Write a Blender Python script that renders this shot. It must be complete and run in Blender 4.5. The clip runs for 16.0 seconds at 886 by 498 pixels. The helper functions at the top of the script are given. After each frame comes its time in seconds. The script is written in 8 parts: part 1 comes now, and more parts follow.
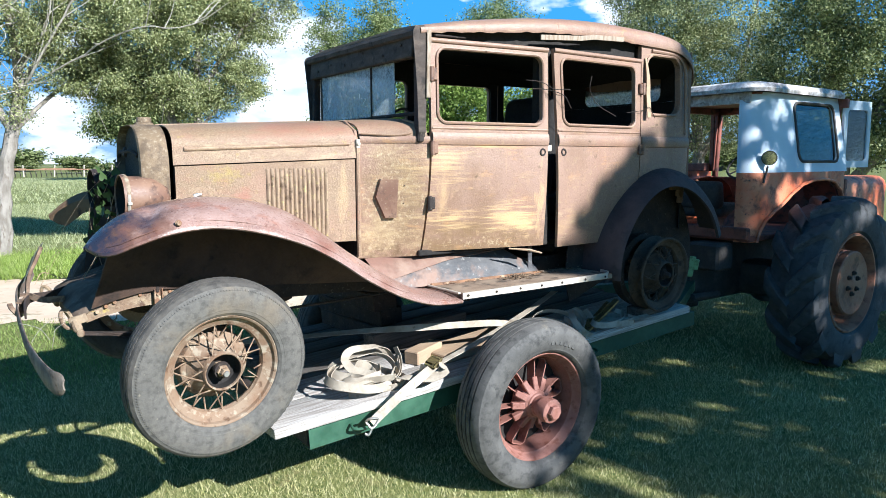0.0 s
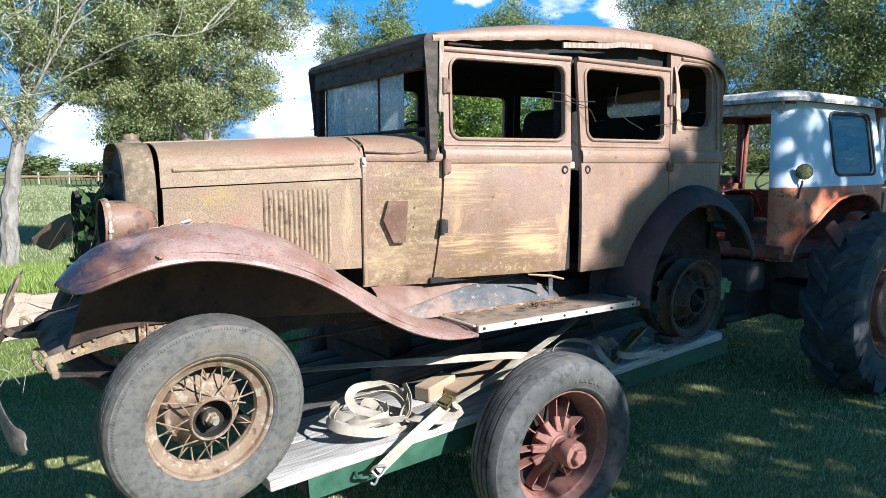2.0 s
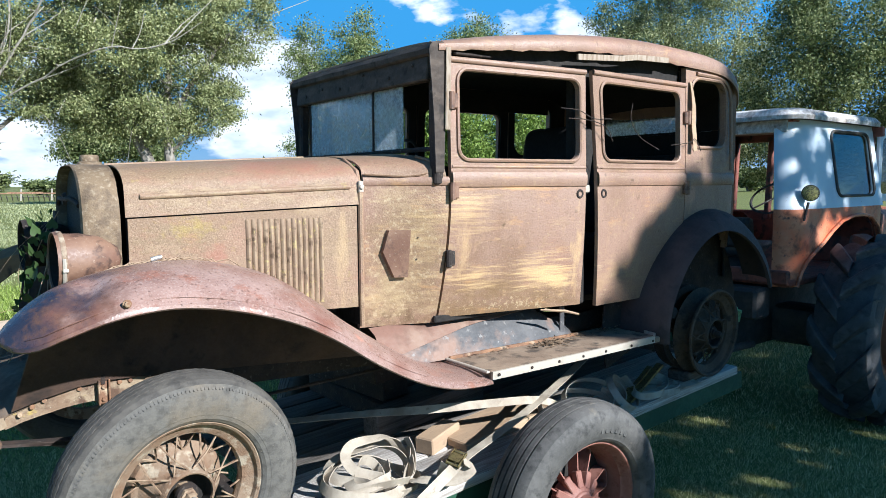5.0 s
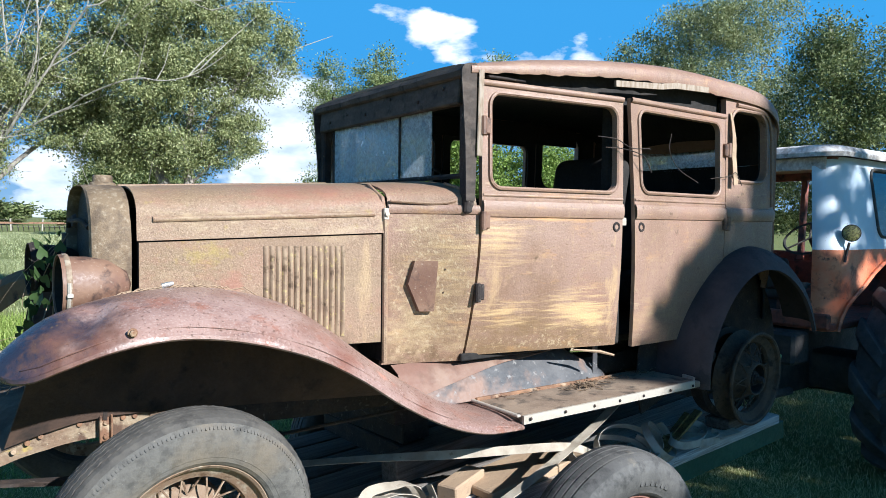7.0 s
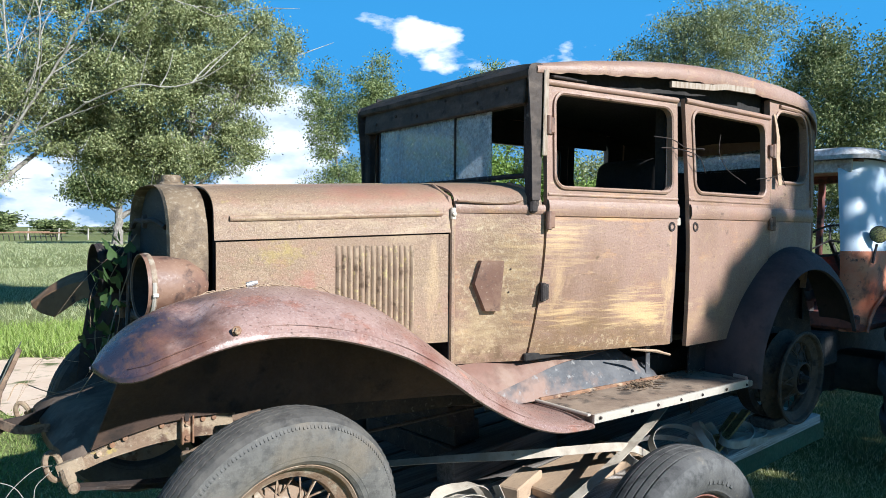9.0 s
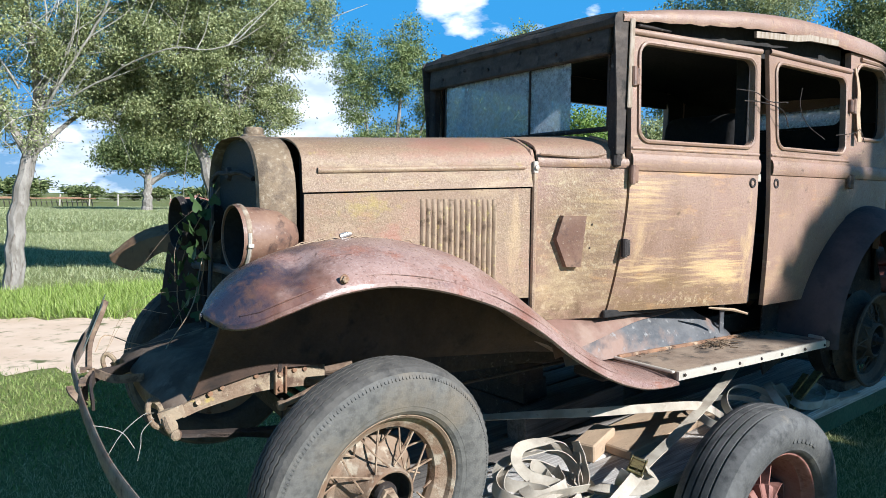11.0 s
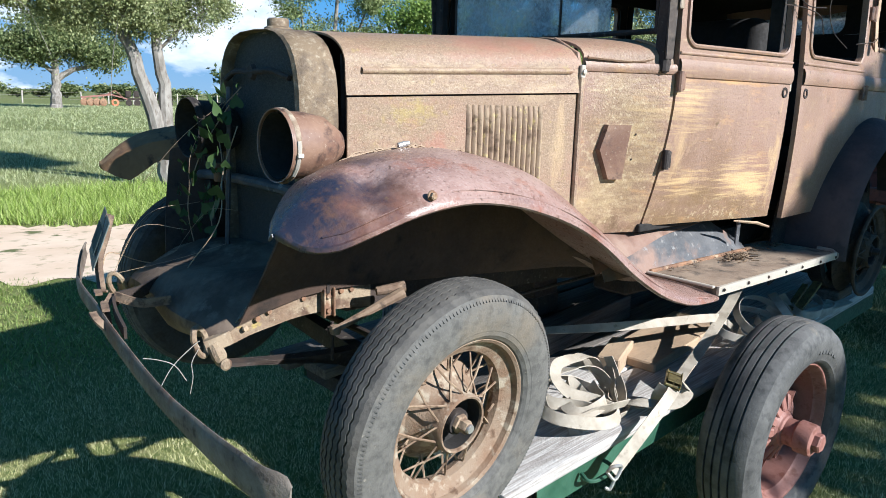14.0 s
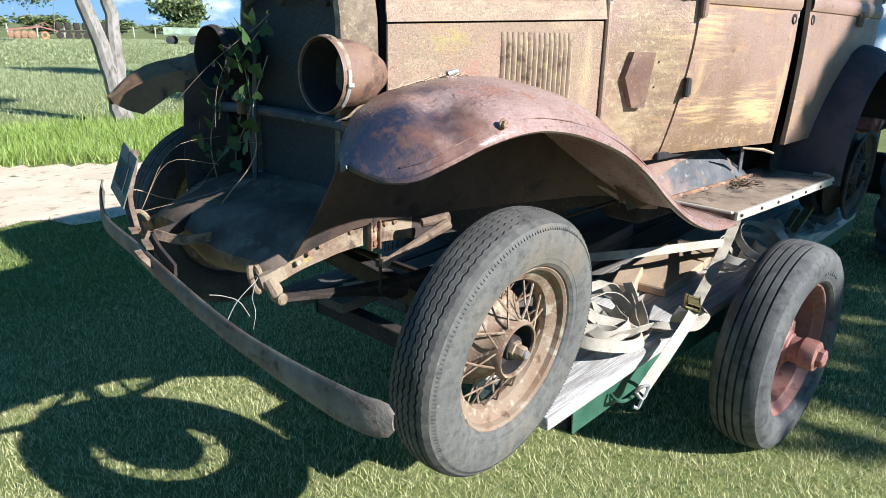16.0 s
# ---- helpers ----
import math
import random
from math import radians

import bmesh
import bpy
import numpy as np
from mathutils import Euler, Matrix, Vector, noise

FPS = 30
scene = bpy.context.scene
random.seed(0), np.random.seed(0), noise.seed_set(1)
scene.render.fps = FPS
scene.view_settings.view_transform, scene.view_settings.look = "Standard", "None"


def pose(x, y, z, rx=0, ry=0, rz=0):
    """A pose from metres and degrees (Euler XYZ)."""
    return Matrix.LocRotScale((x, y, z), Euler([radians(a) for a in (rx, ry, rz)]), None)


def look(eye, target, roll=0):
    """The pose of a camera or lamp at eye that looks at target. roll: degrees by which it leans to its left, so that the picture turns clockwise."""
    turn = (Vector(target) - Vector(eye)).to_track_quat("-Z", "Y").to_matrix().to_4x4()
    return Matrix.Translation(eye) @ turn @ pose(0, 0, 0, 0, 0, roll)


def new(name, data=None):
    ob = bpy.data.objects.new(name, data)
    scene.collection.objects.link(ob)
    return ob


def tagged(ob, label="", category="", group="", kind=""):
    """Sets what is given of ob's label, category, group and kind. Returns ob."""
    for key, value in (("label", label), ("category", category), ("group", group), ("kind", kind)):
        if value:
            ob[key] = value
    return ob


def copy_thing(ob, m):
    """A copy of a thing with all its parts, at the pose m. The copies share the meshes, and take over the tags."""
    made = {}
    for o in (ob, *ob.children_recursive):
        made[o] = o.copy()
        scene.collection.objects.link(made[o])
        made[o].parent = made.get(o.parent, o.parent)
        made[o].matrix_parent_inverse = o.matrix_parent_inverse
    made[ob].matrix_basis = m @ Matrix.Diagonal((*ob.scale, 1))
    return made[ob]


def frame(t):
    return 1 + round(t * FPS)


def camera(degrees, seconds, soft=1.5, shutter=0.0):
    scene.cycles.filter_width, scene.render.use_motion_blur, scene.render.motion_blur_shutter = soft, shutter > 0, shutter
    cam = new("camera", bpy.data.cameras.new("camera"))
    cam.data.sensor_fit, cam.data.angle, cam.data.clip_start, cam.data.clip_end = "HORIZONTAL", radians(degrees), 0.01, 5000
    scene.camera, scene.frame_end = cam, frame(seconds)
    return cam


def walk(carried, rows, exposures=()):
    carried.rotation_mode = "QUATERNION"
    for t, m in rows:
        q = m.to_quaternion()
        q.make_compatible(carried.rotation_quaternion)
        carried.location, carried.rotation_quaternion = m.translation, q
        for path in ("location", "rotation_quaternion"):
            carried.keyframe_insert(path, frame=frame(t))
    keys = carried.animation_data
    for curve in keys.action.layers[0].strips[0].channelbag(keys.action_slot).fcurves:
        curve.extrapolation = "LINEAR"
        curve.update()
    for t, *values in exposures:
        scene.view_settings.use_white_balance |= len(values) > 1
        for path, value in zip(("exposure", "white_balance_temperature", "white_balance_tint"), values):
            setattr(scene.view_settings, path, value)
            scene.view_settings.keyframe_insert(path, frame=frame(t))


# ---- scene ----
cam = camera(64.0, 16.0, 0.8)
PATH = [
    (0, (0.09, 0.03, 1.594), (1.265, 1.63, 1.35), -0.2),
    (0.5, (0.185, 0.09, 1.614), (1.33, 1.716, 1.408), -0.5),
    (1, (0.244, 0.148, 1.629), (1.375, 1.785, 1.426), -0.5),
    (1.5, (0.265, 0.208, 1.637), (1.385, 1.85, 1.42), -0.3),
    (2, (0.273, 0.29, 1.659), (1.421, 1.911, 1.431), -0.3),
    (2.5, (0.258, 0.394, 1.684), (1.443, 1.991, 1.466), -0.7),
    (3, (0.246, 0.481, 1.705), (1.47, 2.047, 1.481), -0.9),
    (3.2, (0.242, 0.504, 1.707), (1.482, 2.059, 1.5), -0.9),
    (5.3, (0.378, 0.745, 1.688), (1.608, 2.312, 1.516), 0.0),
    (5.5, (0.396, 0.767, 1.677), (1.617, 2.345, 1.539), 0.4),
    (6, (0.432, 0.814, 1.672), (1.623, 2.415, 1.527), 0.5),
    (6.5, (0.44, 0.843, 1.67), (1.636, 2.442, 1.561), 0.5),
    (7, (0.415, 0.881, 1.66), (1.62, 2.475, 1.582), 0.7),
    (7.5, (0.363, 0.925, 1.649), (1.578, 2.512, 1.574), 0.8),
    (8, (0.299, 0.981, 1.641), (1.524, 2.561, 1.587), 0.4),
    (8.2, (0.273, 1.009, 1.649), (1.507, 2.582, 1.593), 0.4),
    (10.3, (0.061, 1.129, 1.579), (1.278, 2.716, 1.523), 1.1),
    (10.5, (0.048, 1.155, 1.584), (1.244, 2.756, 1.517), 1.4),
    (11, (0.026, 1.22, 1.576), (1.205, 2.829, 1.427), 0.6),
    (11.5, (0.0, 1.309, 1.578), (1.212, 2.878, 1.321), 0.4),
    (12, (-0.04, 1.383, 1.586), (1.183, 2.933, 1.267), -0.3),
    (12.5, (-0.057, 1.452, 1.58), (1.151, 3.002, 1.211), -0.7),
    (13, (-0.084, 1.485, 1.584), (1.129, 3.027, 1.194), 0.0),
    (13.5, (-0.12, 1.538, 1.588), (1.127, 3.051, 1.193), 1.0),
    (14, (-0.173, 1.596, 1.577), (1.142, 3.045, 1.166), 1.6),
    (14.5, (-0.234, 1.655, 1.574), (1.113, 3.057, 1.106), 1.4),
    (15, (-0.295, 1.707, 1.571), (1.069, 3.08, 1.066), 1.2),
    (15.5, (-0.343, 1.746, 1.567), (1.035, 3.089, 1.018), 1.1),
    (16, (-0.371, 1.778, 1.558), (1.013, 3.098, 0.974), 1.4),
]
walk(cam, [(t, look(eye, target, roll)) for t, eye, target, roll in PATH], [(0.0, 1.26, 5780, 8), (3.0, 1.15, 5780, 8), (6.0, 1.02, 5780, 8), (12.0, 1.01, 5780, 8), (15.0, 1.17, 5780, 8), (16.0, 1.27, 5780, 8)])

# ---- world, sun ----
world = bpy.data.worlds.new("sky")
scene.world = world
world.use_nodes = True
wn, wl = world.node_tree.nodes, world.node_tree.links
wn.clear()
SUN_DIR = Vector((0.45, -1.7, 1.0)).normalized()
sky = wn.new("ShaderNodeTexSky")
sky.sky_type, sky.sun_disc = "NISHITA", False
sky.sun_elevation = math.asin(SUN_DIR.z)
sky.sun_rotation = math.atan2(SUN_DIR.x, SUN_DIR.y)
sky.air_density, sky.dust_density, sky.ozone_density = 1.0, 0.0, 4.0
tc = wn.new("ShaderNodeTexCoord")
mp = wn.new("ShaderNodeMapping")
mp.inputs["Scale"].default_value = (1.0, 1.0, 2.3)
mp.inputs["Location"].default_value = (5.2, 3.1, 1.7)
nz = wn.new("ShaderNodeTexNoise")
nz.inputs["Scale"].default_value, nz.inputs["Detail"].default_value, nz.inputs["Roughness"].default_value = 6.5, 9.0, 0.55
cr = wn.new("ShaderNodeValToRGB")
cr.color_ramp.elements[0].position, cr.color_ramp.elements[1].position = 0.66, 0.74
cmix = wn.new("ShaderNodeMixRGB")
bg = wn.new("ShaderNodeBackground")
bg.inputs[1].default_value = 0.029
wo = wn.new("ShaderNodeOutputWorld")
wl.new(tc.outputs["Generated"], mp.inputs[0])
wl.new(mp.outputs[0], nz.inputs["Vector"])
total = nz.outputs["Fac"]
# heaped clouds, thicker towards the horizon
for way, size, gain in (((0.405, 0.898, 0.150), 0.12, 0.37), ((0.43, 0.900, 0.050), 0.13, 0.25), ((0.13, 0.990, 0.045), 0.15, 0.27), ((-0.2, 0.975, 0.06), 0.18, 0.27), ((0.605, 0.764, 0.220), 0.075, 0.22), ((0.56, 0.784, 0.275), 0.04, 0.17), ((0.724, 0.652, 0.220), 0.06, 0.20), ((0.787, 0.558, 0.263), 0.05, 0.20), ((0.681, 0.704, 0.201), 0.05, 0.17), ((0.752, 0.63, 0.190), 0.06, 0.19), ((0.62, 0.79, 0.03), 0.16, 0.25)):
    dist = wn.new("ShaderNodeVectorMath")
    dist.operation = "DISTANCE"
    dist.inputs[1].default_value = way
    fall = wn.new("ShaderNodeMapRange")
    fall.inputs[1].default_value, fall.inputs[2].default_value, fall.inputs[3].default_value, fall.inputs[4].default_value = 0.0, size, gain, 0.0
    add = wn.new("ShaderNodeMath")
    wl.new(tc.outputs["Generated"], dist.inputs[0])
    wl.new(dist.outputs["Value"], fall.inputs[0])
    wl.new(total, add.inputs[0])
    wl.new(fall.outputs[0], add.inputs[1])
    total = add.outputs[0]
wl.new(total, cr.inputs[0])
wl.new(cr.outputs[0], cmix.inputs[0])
deep = wn.new("ShaderNodeHueSaturation")
deep.inputs["Hue"].default_value, deep.inputs["Saturation"].default_value, deep.inputs["Value"].default_value = 0.493, 1.16, 3.3
wl.new(sky.outputs[0], deep.inputs["Color"])
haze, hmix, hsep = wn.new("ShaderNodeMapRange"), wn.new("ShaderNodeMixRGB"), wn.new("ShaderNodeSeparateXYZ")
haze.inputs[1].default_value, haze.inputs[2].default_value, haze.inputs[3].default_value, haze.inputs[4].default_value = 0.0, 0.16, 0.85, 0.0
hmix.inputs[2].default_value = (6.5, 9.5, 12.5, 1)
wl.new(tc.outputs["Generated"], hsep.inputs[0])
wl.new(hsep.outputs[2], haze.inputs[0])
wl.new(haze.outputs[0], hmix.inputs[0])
even = wn.new("ShaderNodeMixRGB")
even.blend_type = "DARKEN"
even.inputs[0].default_value, even.inputs[2].default_value = 1.0, (1.3, 6.6, 13.6, 1)
wl.new(deep.outputs[0], even.inputs[1])
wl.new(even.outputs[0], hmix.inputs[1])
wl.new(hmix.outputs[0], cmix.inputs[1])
# clouds greyer in their hollows; the sky deepens towards the zenith
puff, pmap = wn.new("ShaderNodeTexNoise"), wn.new("ShaderNodeMapRange")
puff.inputs["Scale"].default_value, puff.inputs["Detail"].default_value = 16.0, 6.0
pmap.inputs[1].default_value, pmap.inputs[2].default_value = 0.36, 0.58
shades = wn.new("ShaderNodeMixRGB")
shades.inputs[1].default_value, shades.inputs[2].default_value = (12.5, 14.5, 17.5, 1), (20.5, 21.0, 22.0, 1)
wl.new(mp.outputs[0], puff.inputs["Vector"])
wl.new(puff.outputs["Fac"], pmap.inputs[0])
wl.new(pmap.outputs[0], shades.inputs[0])
wl.new(shades.outputs[0], cmix.inputs[2])
high, dim = wn.new("ShaderNodeMapRange"), wn.new("ShaderNodeMixRGB")
high.inputs[1].default_value, high.inputs[2].default_value, high.inputs[3].default_value, high.inputs[4].default_value = 0.28, 0.90, 0.0, 1.0
fade = wn.new("ShaderNodeMixRGB")
fade.inputs[1].default_value, fade.inputs[2].default_value = (1, 1, 1, 1), (0.43, 0.40, 0.40, 1)
wl.new(high.outputs[0], fade.inputs[0])
dim.blend_type = "MULTIPLY"
dim.inputs[0].default_value = 1.0
wl.new(hsep.outputs[2], high.inputs[0])
wl.new(cmix.outputs[0], dim.inputs[1])
wl.new(fade.outputs[0], dim.inputs[2])
wl.new(dim.outputs[0], bg.inputs[0])
wl.new(bg.outputs[0], wo.inputs[0])
sun_data = bpy.data.lights.new("sun", "SUN")
sun_data.energy, sun_data.angle, sun_data.color = 5.0, radians(0.53), (1.0, 0.95, 0.88)
sun = new("sun", sun_data)
sun.matrix_world = look(SUN_DIR * 30, (0, 0, 0))

# ---- helpers for meshes and materials ----
GROUND = -0.085


def part(name, bm, material, parent=None, label="", sharp=0.6):
    """Link a bmesh as one mesh object, under a thing or a part."""
    bm.normal_update()
    for f in bm.faces:
        f.smooth = True
    for e in bm.edges:
        if len(e.link_faces) != 2 or e.calc_face_angle(0) > sharp:
            e.smooth = False
    me = bpy.data.meshes.new(name)
    bm.to_mesh(me)
    bm.free()
    for m in material if isinstance(material, (list, tuple)) else [material]:
        me.materials.append(m)
    ob = new(name, me)
    if parent is not None:
        ob.parent = parent
    if label:
        ob["label"] = label
    return ob


def thing(name, m, label, category, group="", kind=""):
    ob = new(name)
    ob.matrix_world = m
    ob.empty_display_size = 0.1
    return tagged(ob, label, category, group, kind)


def box(bm, c, s, bevel=0.0, m=None, seg=1):
    """A box of size s about c, bevelled; m turns it first."""
    b = bmesh.new()
    bmesh.ops.create_cube(b, size=1.0, matrix=Matrix.Diagonal((*s, 1)))
    if bevel:
        bmesh.ops.bevel(b, geom=list(b.edges), offset=bevel, segments=seg, affect="EDGES", profile=0.5)
    mat = Matrix.Translation(c) @ (m or Matrix())
    bmesh.ops.transform(b, matrix=mat, verts=b.verts)
    return merge(bm, b)


def merge(bm, b):
    me = bpy.data.meshes.new("tmp")
    b.to_mesh(me)
    b.free()
    bm.from_mesh(me)
    bpy.data.meshes.remove(me)
    return bm


def lathe(bm, prof, n=48, m=None, close=False):
    """Turn a profile of (radius, height) about z; m places it."""
    m = m or Matrix()
    rings = []
    for r, h in prof:
        if r < 1e-5:
            rings.append([bm.verts.new(m @ Vector((0, 0, h)))])
        else:
            rings.append([bm.verts.new(m @ Vector((r * math.cos(a), r * math.sin(a), h))) for a in (2 * math.pi * k / n for k in range(n))])
    pairs = list(zip(rings, rings[1:])) + ([(rings[-1], rings[0])] if close else [])
    for a, b in pairs:
        for k in range(n):
            q = [a[k % len(a)], a[(k + 1) % len(a)], b[(k + 1) % len(b)], b[k % len(b)]]
            q = list(dict.fromkeys(q))
            if len(q) > 2:
                bm.faces.new(q)
    return bm


def tube(bm, pts, r, n=8, caps=True, flat=None):
    """A round bar along pts; r a number or one per point. flat: (a, b) half sizes of a flat strap instead, with an up axis."""
    pts = [Vector(p) for p in pts]
    rs = r if isinstance(r, (list, tuple)) else [r] * len(pts)
    rings, up = [], None
    for i, p in enumerate(pts):
        d = (pts[min(i + 1, len(pts) - 1)] - pts[max(i - 1, 0)]).normalized()
        if up is None:
            up = Vector((0, 0, 1)) if abs(d.z) < 0.9 else Vector((1, 0, 0))
        side = d.cross(up).normalized()
        up = side.cross(d).normalized()
        if flat:
            a, b = flat
            ring = [bm.verts.new(p + side * x + up * y) for x, y in ((a, b), (-a, b), (-a, -b), (a, -b))]
        else:
            ring = [bm.verts.new(p + (side * math.cos(2 * math.pi * k / n) + up * math.sin(2 * math.pi * k / n)) * rs[i]) for k in range(n)]
        rings.append(ring)
    for a, b in zip(rings, rings[1:]):
        for k in range(len(a)):
            bm.faces.new((a[k], a[(k + 1) % len(a)], b[(k + 1) % len(a)], b[k]))
    if caps:
        bm.faces.new(rings[0][::-1]), bm.faces.new(rings[-1])
    return bm


def spline(pts, n=6):
    """Catmull-Rom through pts."""
    pts = [Vector(p) for p in pts]
    q = [2 * pts[0] - pts[1]] + pts + [2 * pts[-1] - pts[-2]]
    out = []
    for i in range(1, len(q) - 2):
        for k in range(n):
            t = k / n
            a, b, c, d = q[i - 1 : i + 3]
            out.append(0.5 * ((2 * b) + (c - a) * t + (2 * a - 5 * b + 4 * c - d) * t * t + (3 * b - a - 3 * c + d) * t**3))
    return out + [pts[-1]]


def grid(bm, rows, close_v=False):
    """Quads between rows of points."""
    vs = [[bm.verts.new(p) for p in row] for row in rows]
    for a, b in zip(vs, vs[1:]):
        n = len(a)
        for k in range(n if close_v else n - 1):
            bm.faces.new((a[k], a[(k + 1) % n], b[(k + 1) % n], b[k]))
    return vs


def thicken(bm, t):
    bmesh.ops.recalc_face_normals(bm, faces=bm.faces)
    bmesh.ops.solidify(bm, geom=list(bm.faces), thickness=t)
    return bm


def flipped(bm):
    """The mirror image across y = 0."""
    bmesh.ops.transform(bm, matrix=Matrix.Diagonal((1, -1, 1, 1)), verts=bm.verts)
    bmesh.ops.reverse_faces(bm, faces=bm.faces)
    return bm


def pair(name, make, mat, parent, label=""):
    """A near part and its mirror image on the far side."""
    return part(name, make(), mat, parent, label), part(name, flipped(make()), mat, parent, label)


def lerp(x, table):
    """Linear in a table of (x, value)."""
    if x <= table[0][0]:
        return table[0][1]
    for (a, u), (b, v) in zip(table, table[1:]):
        if x <= b:
            return u + (v - u) * (x - a) / (b - a)
    return table[-1][1]


def ease(x, table):
    """As lerp, with smooth slopes."""
    xs = [a for a, _ in table]
    x = min(max(x, xs[0]), xs[-1])
    i = max(k for k in range(len(xs) - 1) if xs[k] <= x)
    v = [b for _, b in table]
    def slope(k):
        lo, hi = max(k - 1, 0), min(k + 1, len(xs) - 1)
        return (v[hi] - v[lo]) / (xs[hi] - xs[lo])
    h = xs[i + 1] - xs[i]
    t = (x - xs[i]) / h
    return v[i] * (1 + 2 * t) * (1 - t) ** 2 + v[i + 1] * t * t * (3 - 2 * t) + h * (slope(i) * t * (1 - t) ** 2 - slope(i + 1) * t * t * (1 - t))


def material(name, layers, rough=0.8, metal=0.0, bump=0.3, bump_scale=60.0, rough_var=0.15, spec=0.5, random_tint=0.0, coords="Object"):
    """A weathered surface. layers: the base colour, then (colour, noise scale, threshold, softness, detail, stretch) laid over it."""
    m = bpy.data.materials.new(name)
    m.use_nodes = True
    n, l = m.node_tree.nodes, m.node_tree.links
    bsdf = n["Principled BSDF"]
    co = n.new("ShaderNodeTexCoord")
    col = None
    for k, layer in enumerate(layers):
        if k == 0:
            rgb = n.new("ShaderNodeRGB")
            rgb.outputs[0].default_value = (*layer, 1)
            col = rgb.outputs[0]
            continue
        c, scale, thr, soft, det, stretch = layer
        mapping = n.new("ShaderNodeMapping")
        mapping.inputs["Scale"].default_value = stretch
        mapping.inputs["Location"].default_value = (k * 3.7, k * 1.9, k * 5.3)
        tex = n.new("ShaderNodeTexNoise")
        tex.inputs["Scale"].default_value, tex.inputs["Detail"].default_value, tex.inputs["Roughness"].default_value = scale, det, 0.6
        ramp = n.new("ShaderNodeMapRange")
        ramp.inputs[1].default_value, ramp.inputs[2].default_value = thr - soft, thr + soft
        mix = n.new("ShaderNodeMixRGB")
        mix.inputs[2].default_value = (*c, 1)
        l.new(co.outputs[coords], mapping.inputs[0])
        l.new(mapping.outputs[0], tex.inputs["Vector"])
        l.new(tex.outputs["Fac"], ramp.inputs[0])
        l.new(ramp.outputs[0], mix.inputs[0])
        l.new(col, mix.inputs[1])
        col = mix.outputs[0]
    if random_tint:
        info = n.new("ShaderNodeObjectInfo")
        hs = n.new("ShaderNodeHueSaturation")
        mr = n.new("ShaderNodeMapRange")
        mr.inputs[3].default_value, mr.inputs[4].default_value = 1 - random_tint, 1 + random_tint
        l.new(info.outputs["Random"], mr.inputs[0])
        l.new(mr.outputs[0], hs.inputs["Value"])
        l.new(col, hs.inputs["Color"])
        col = hs.outputs[0]
    l.new(col, bsdf.inputs["Base Color"])
    fine = n.new("ShaderNodeTexNoise")
    fine.inputs["Scale"].default_value, fine.inputs["Detail"].default_value, fine.inputs["Roughness"].default_value = bump_scale, 6.0, 0.65
    l.new(co.outputs[coords], fine.inputs["Vector"])
    bp = n.new("ShaderNodeBump")
    bp.inputs["Strength"].default_value, bp.inputs["Distance"].default_value = bump, 0.01
    l.new(fine.outputs["Fac"], bp.inputs["Height"])
    l.new(bp.outputs[0], bsdf.inputs["Normal"])
    rr = n.new("ShaderNodeMapRange")
    rr.inputs[1].default_value, rr.inputs[2].default_value = 0.3, 0.7
    rr.inputs[3].default_value, rr.inputs[4].default_value = rough - rough_var, min(1.0, rough + rough_var)
    l.new(fine.outputs["Fac"], rr.inputs[0])
    l.new(rr.outputs[0], bsdf.inputs["Roughness"])
    bsdf.inputs["Metallic"].default_value = metal
    bsdf.inputs["Specular IOR Level"].default_value = spec
    return m


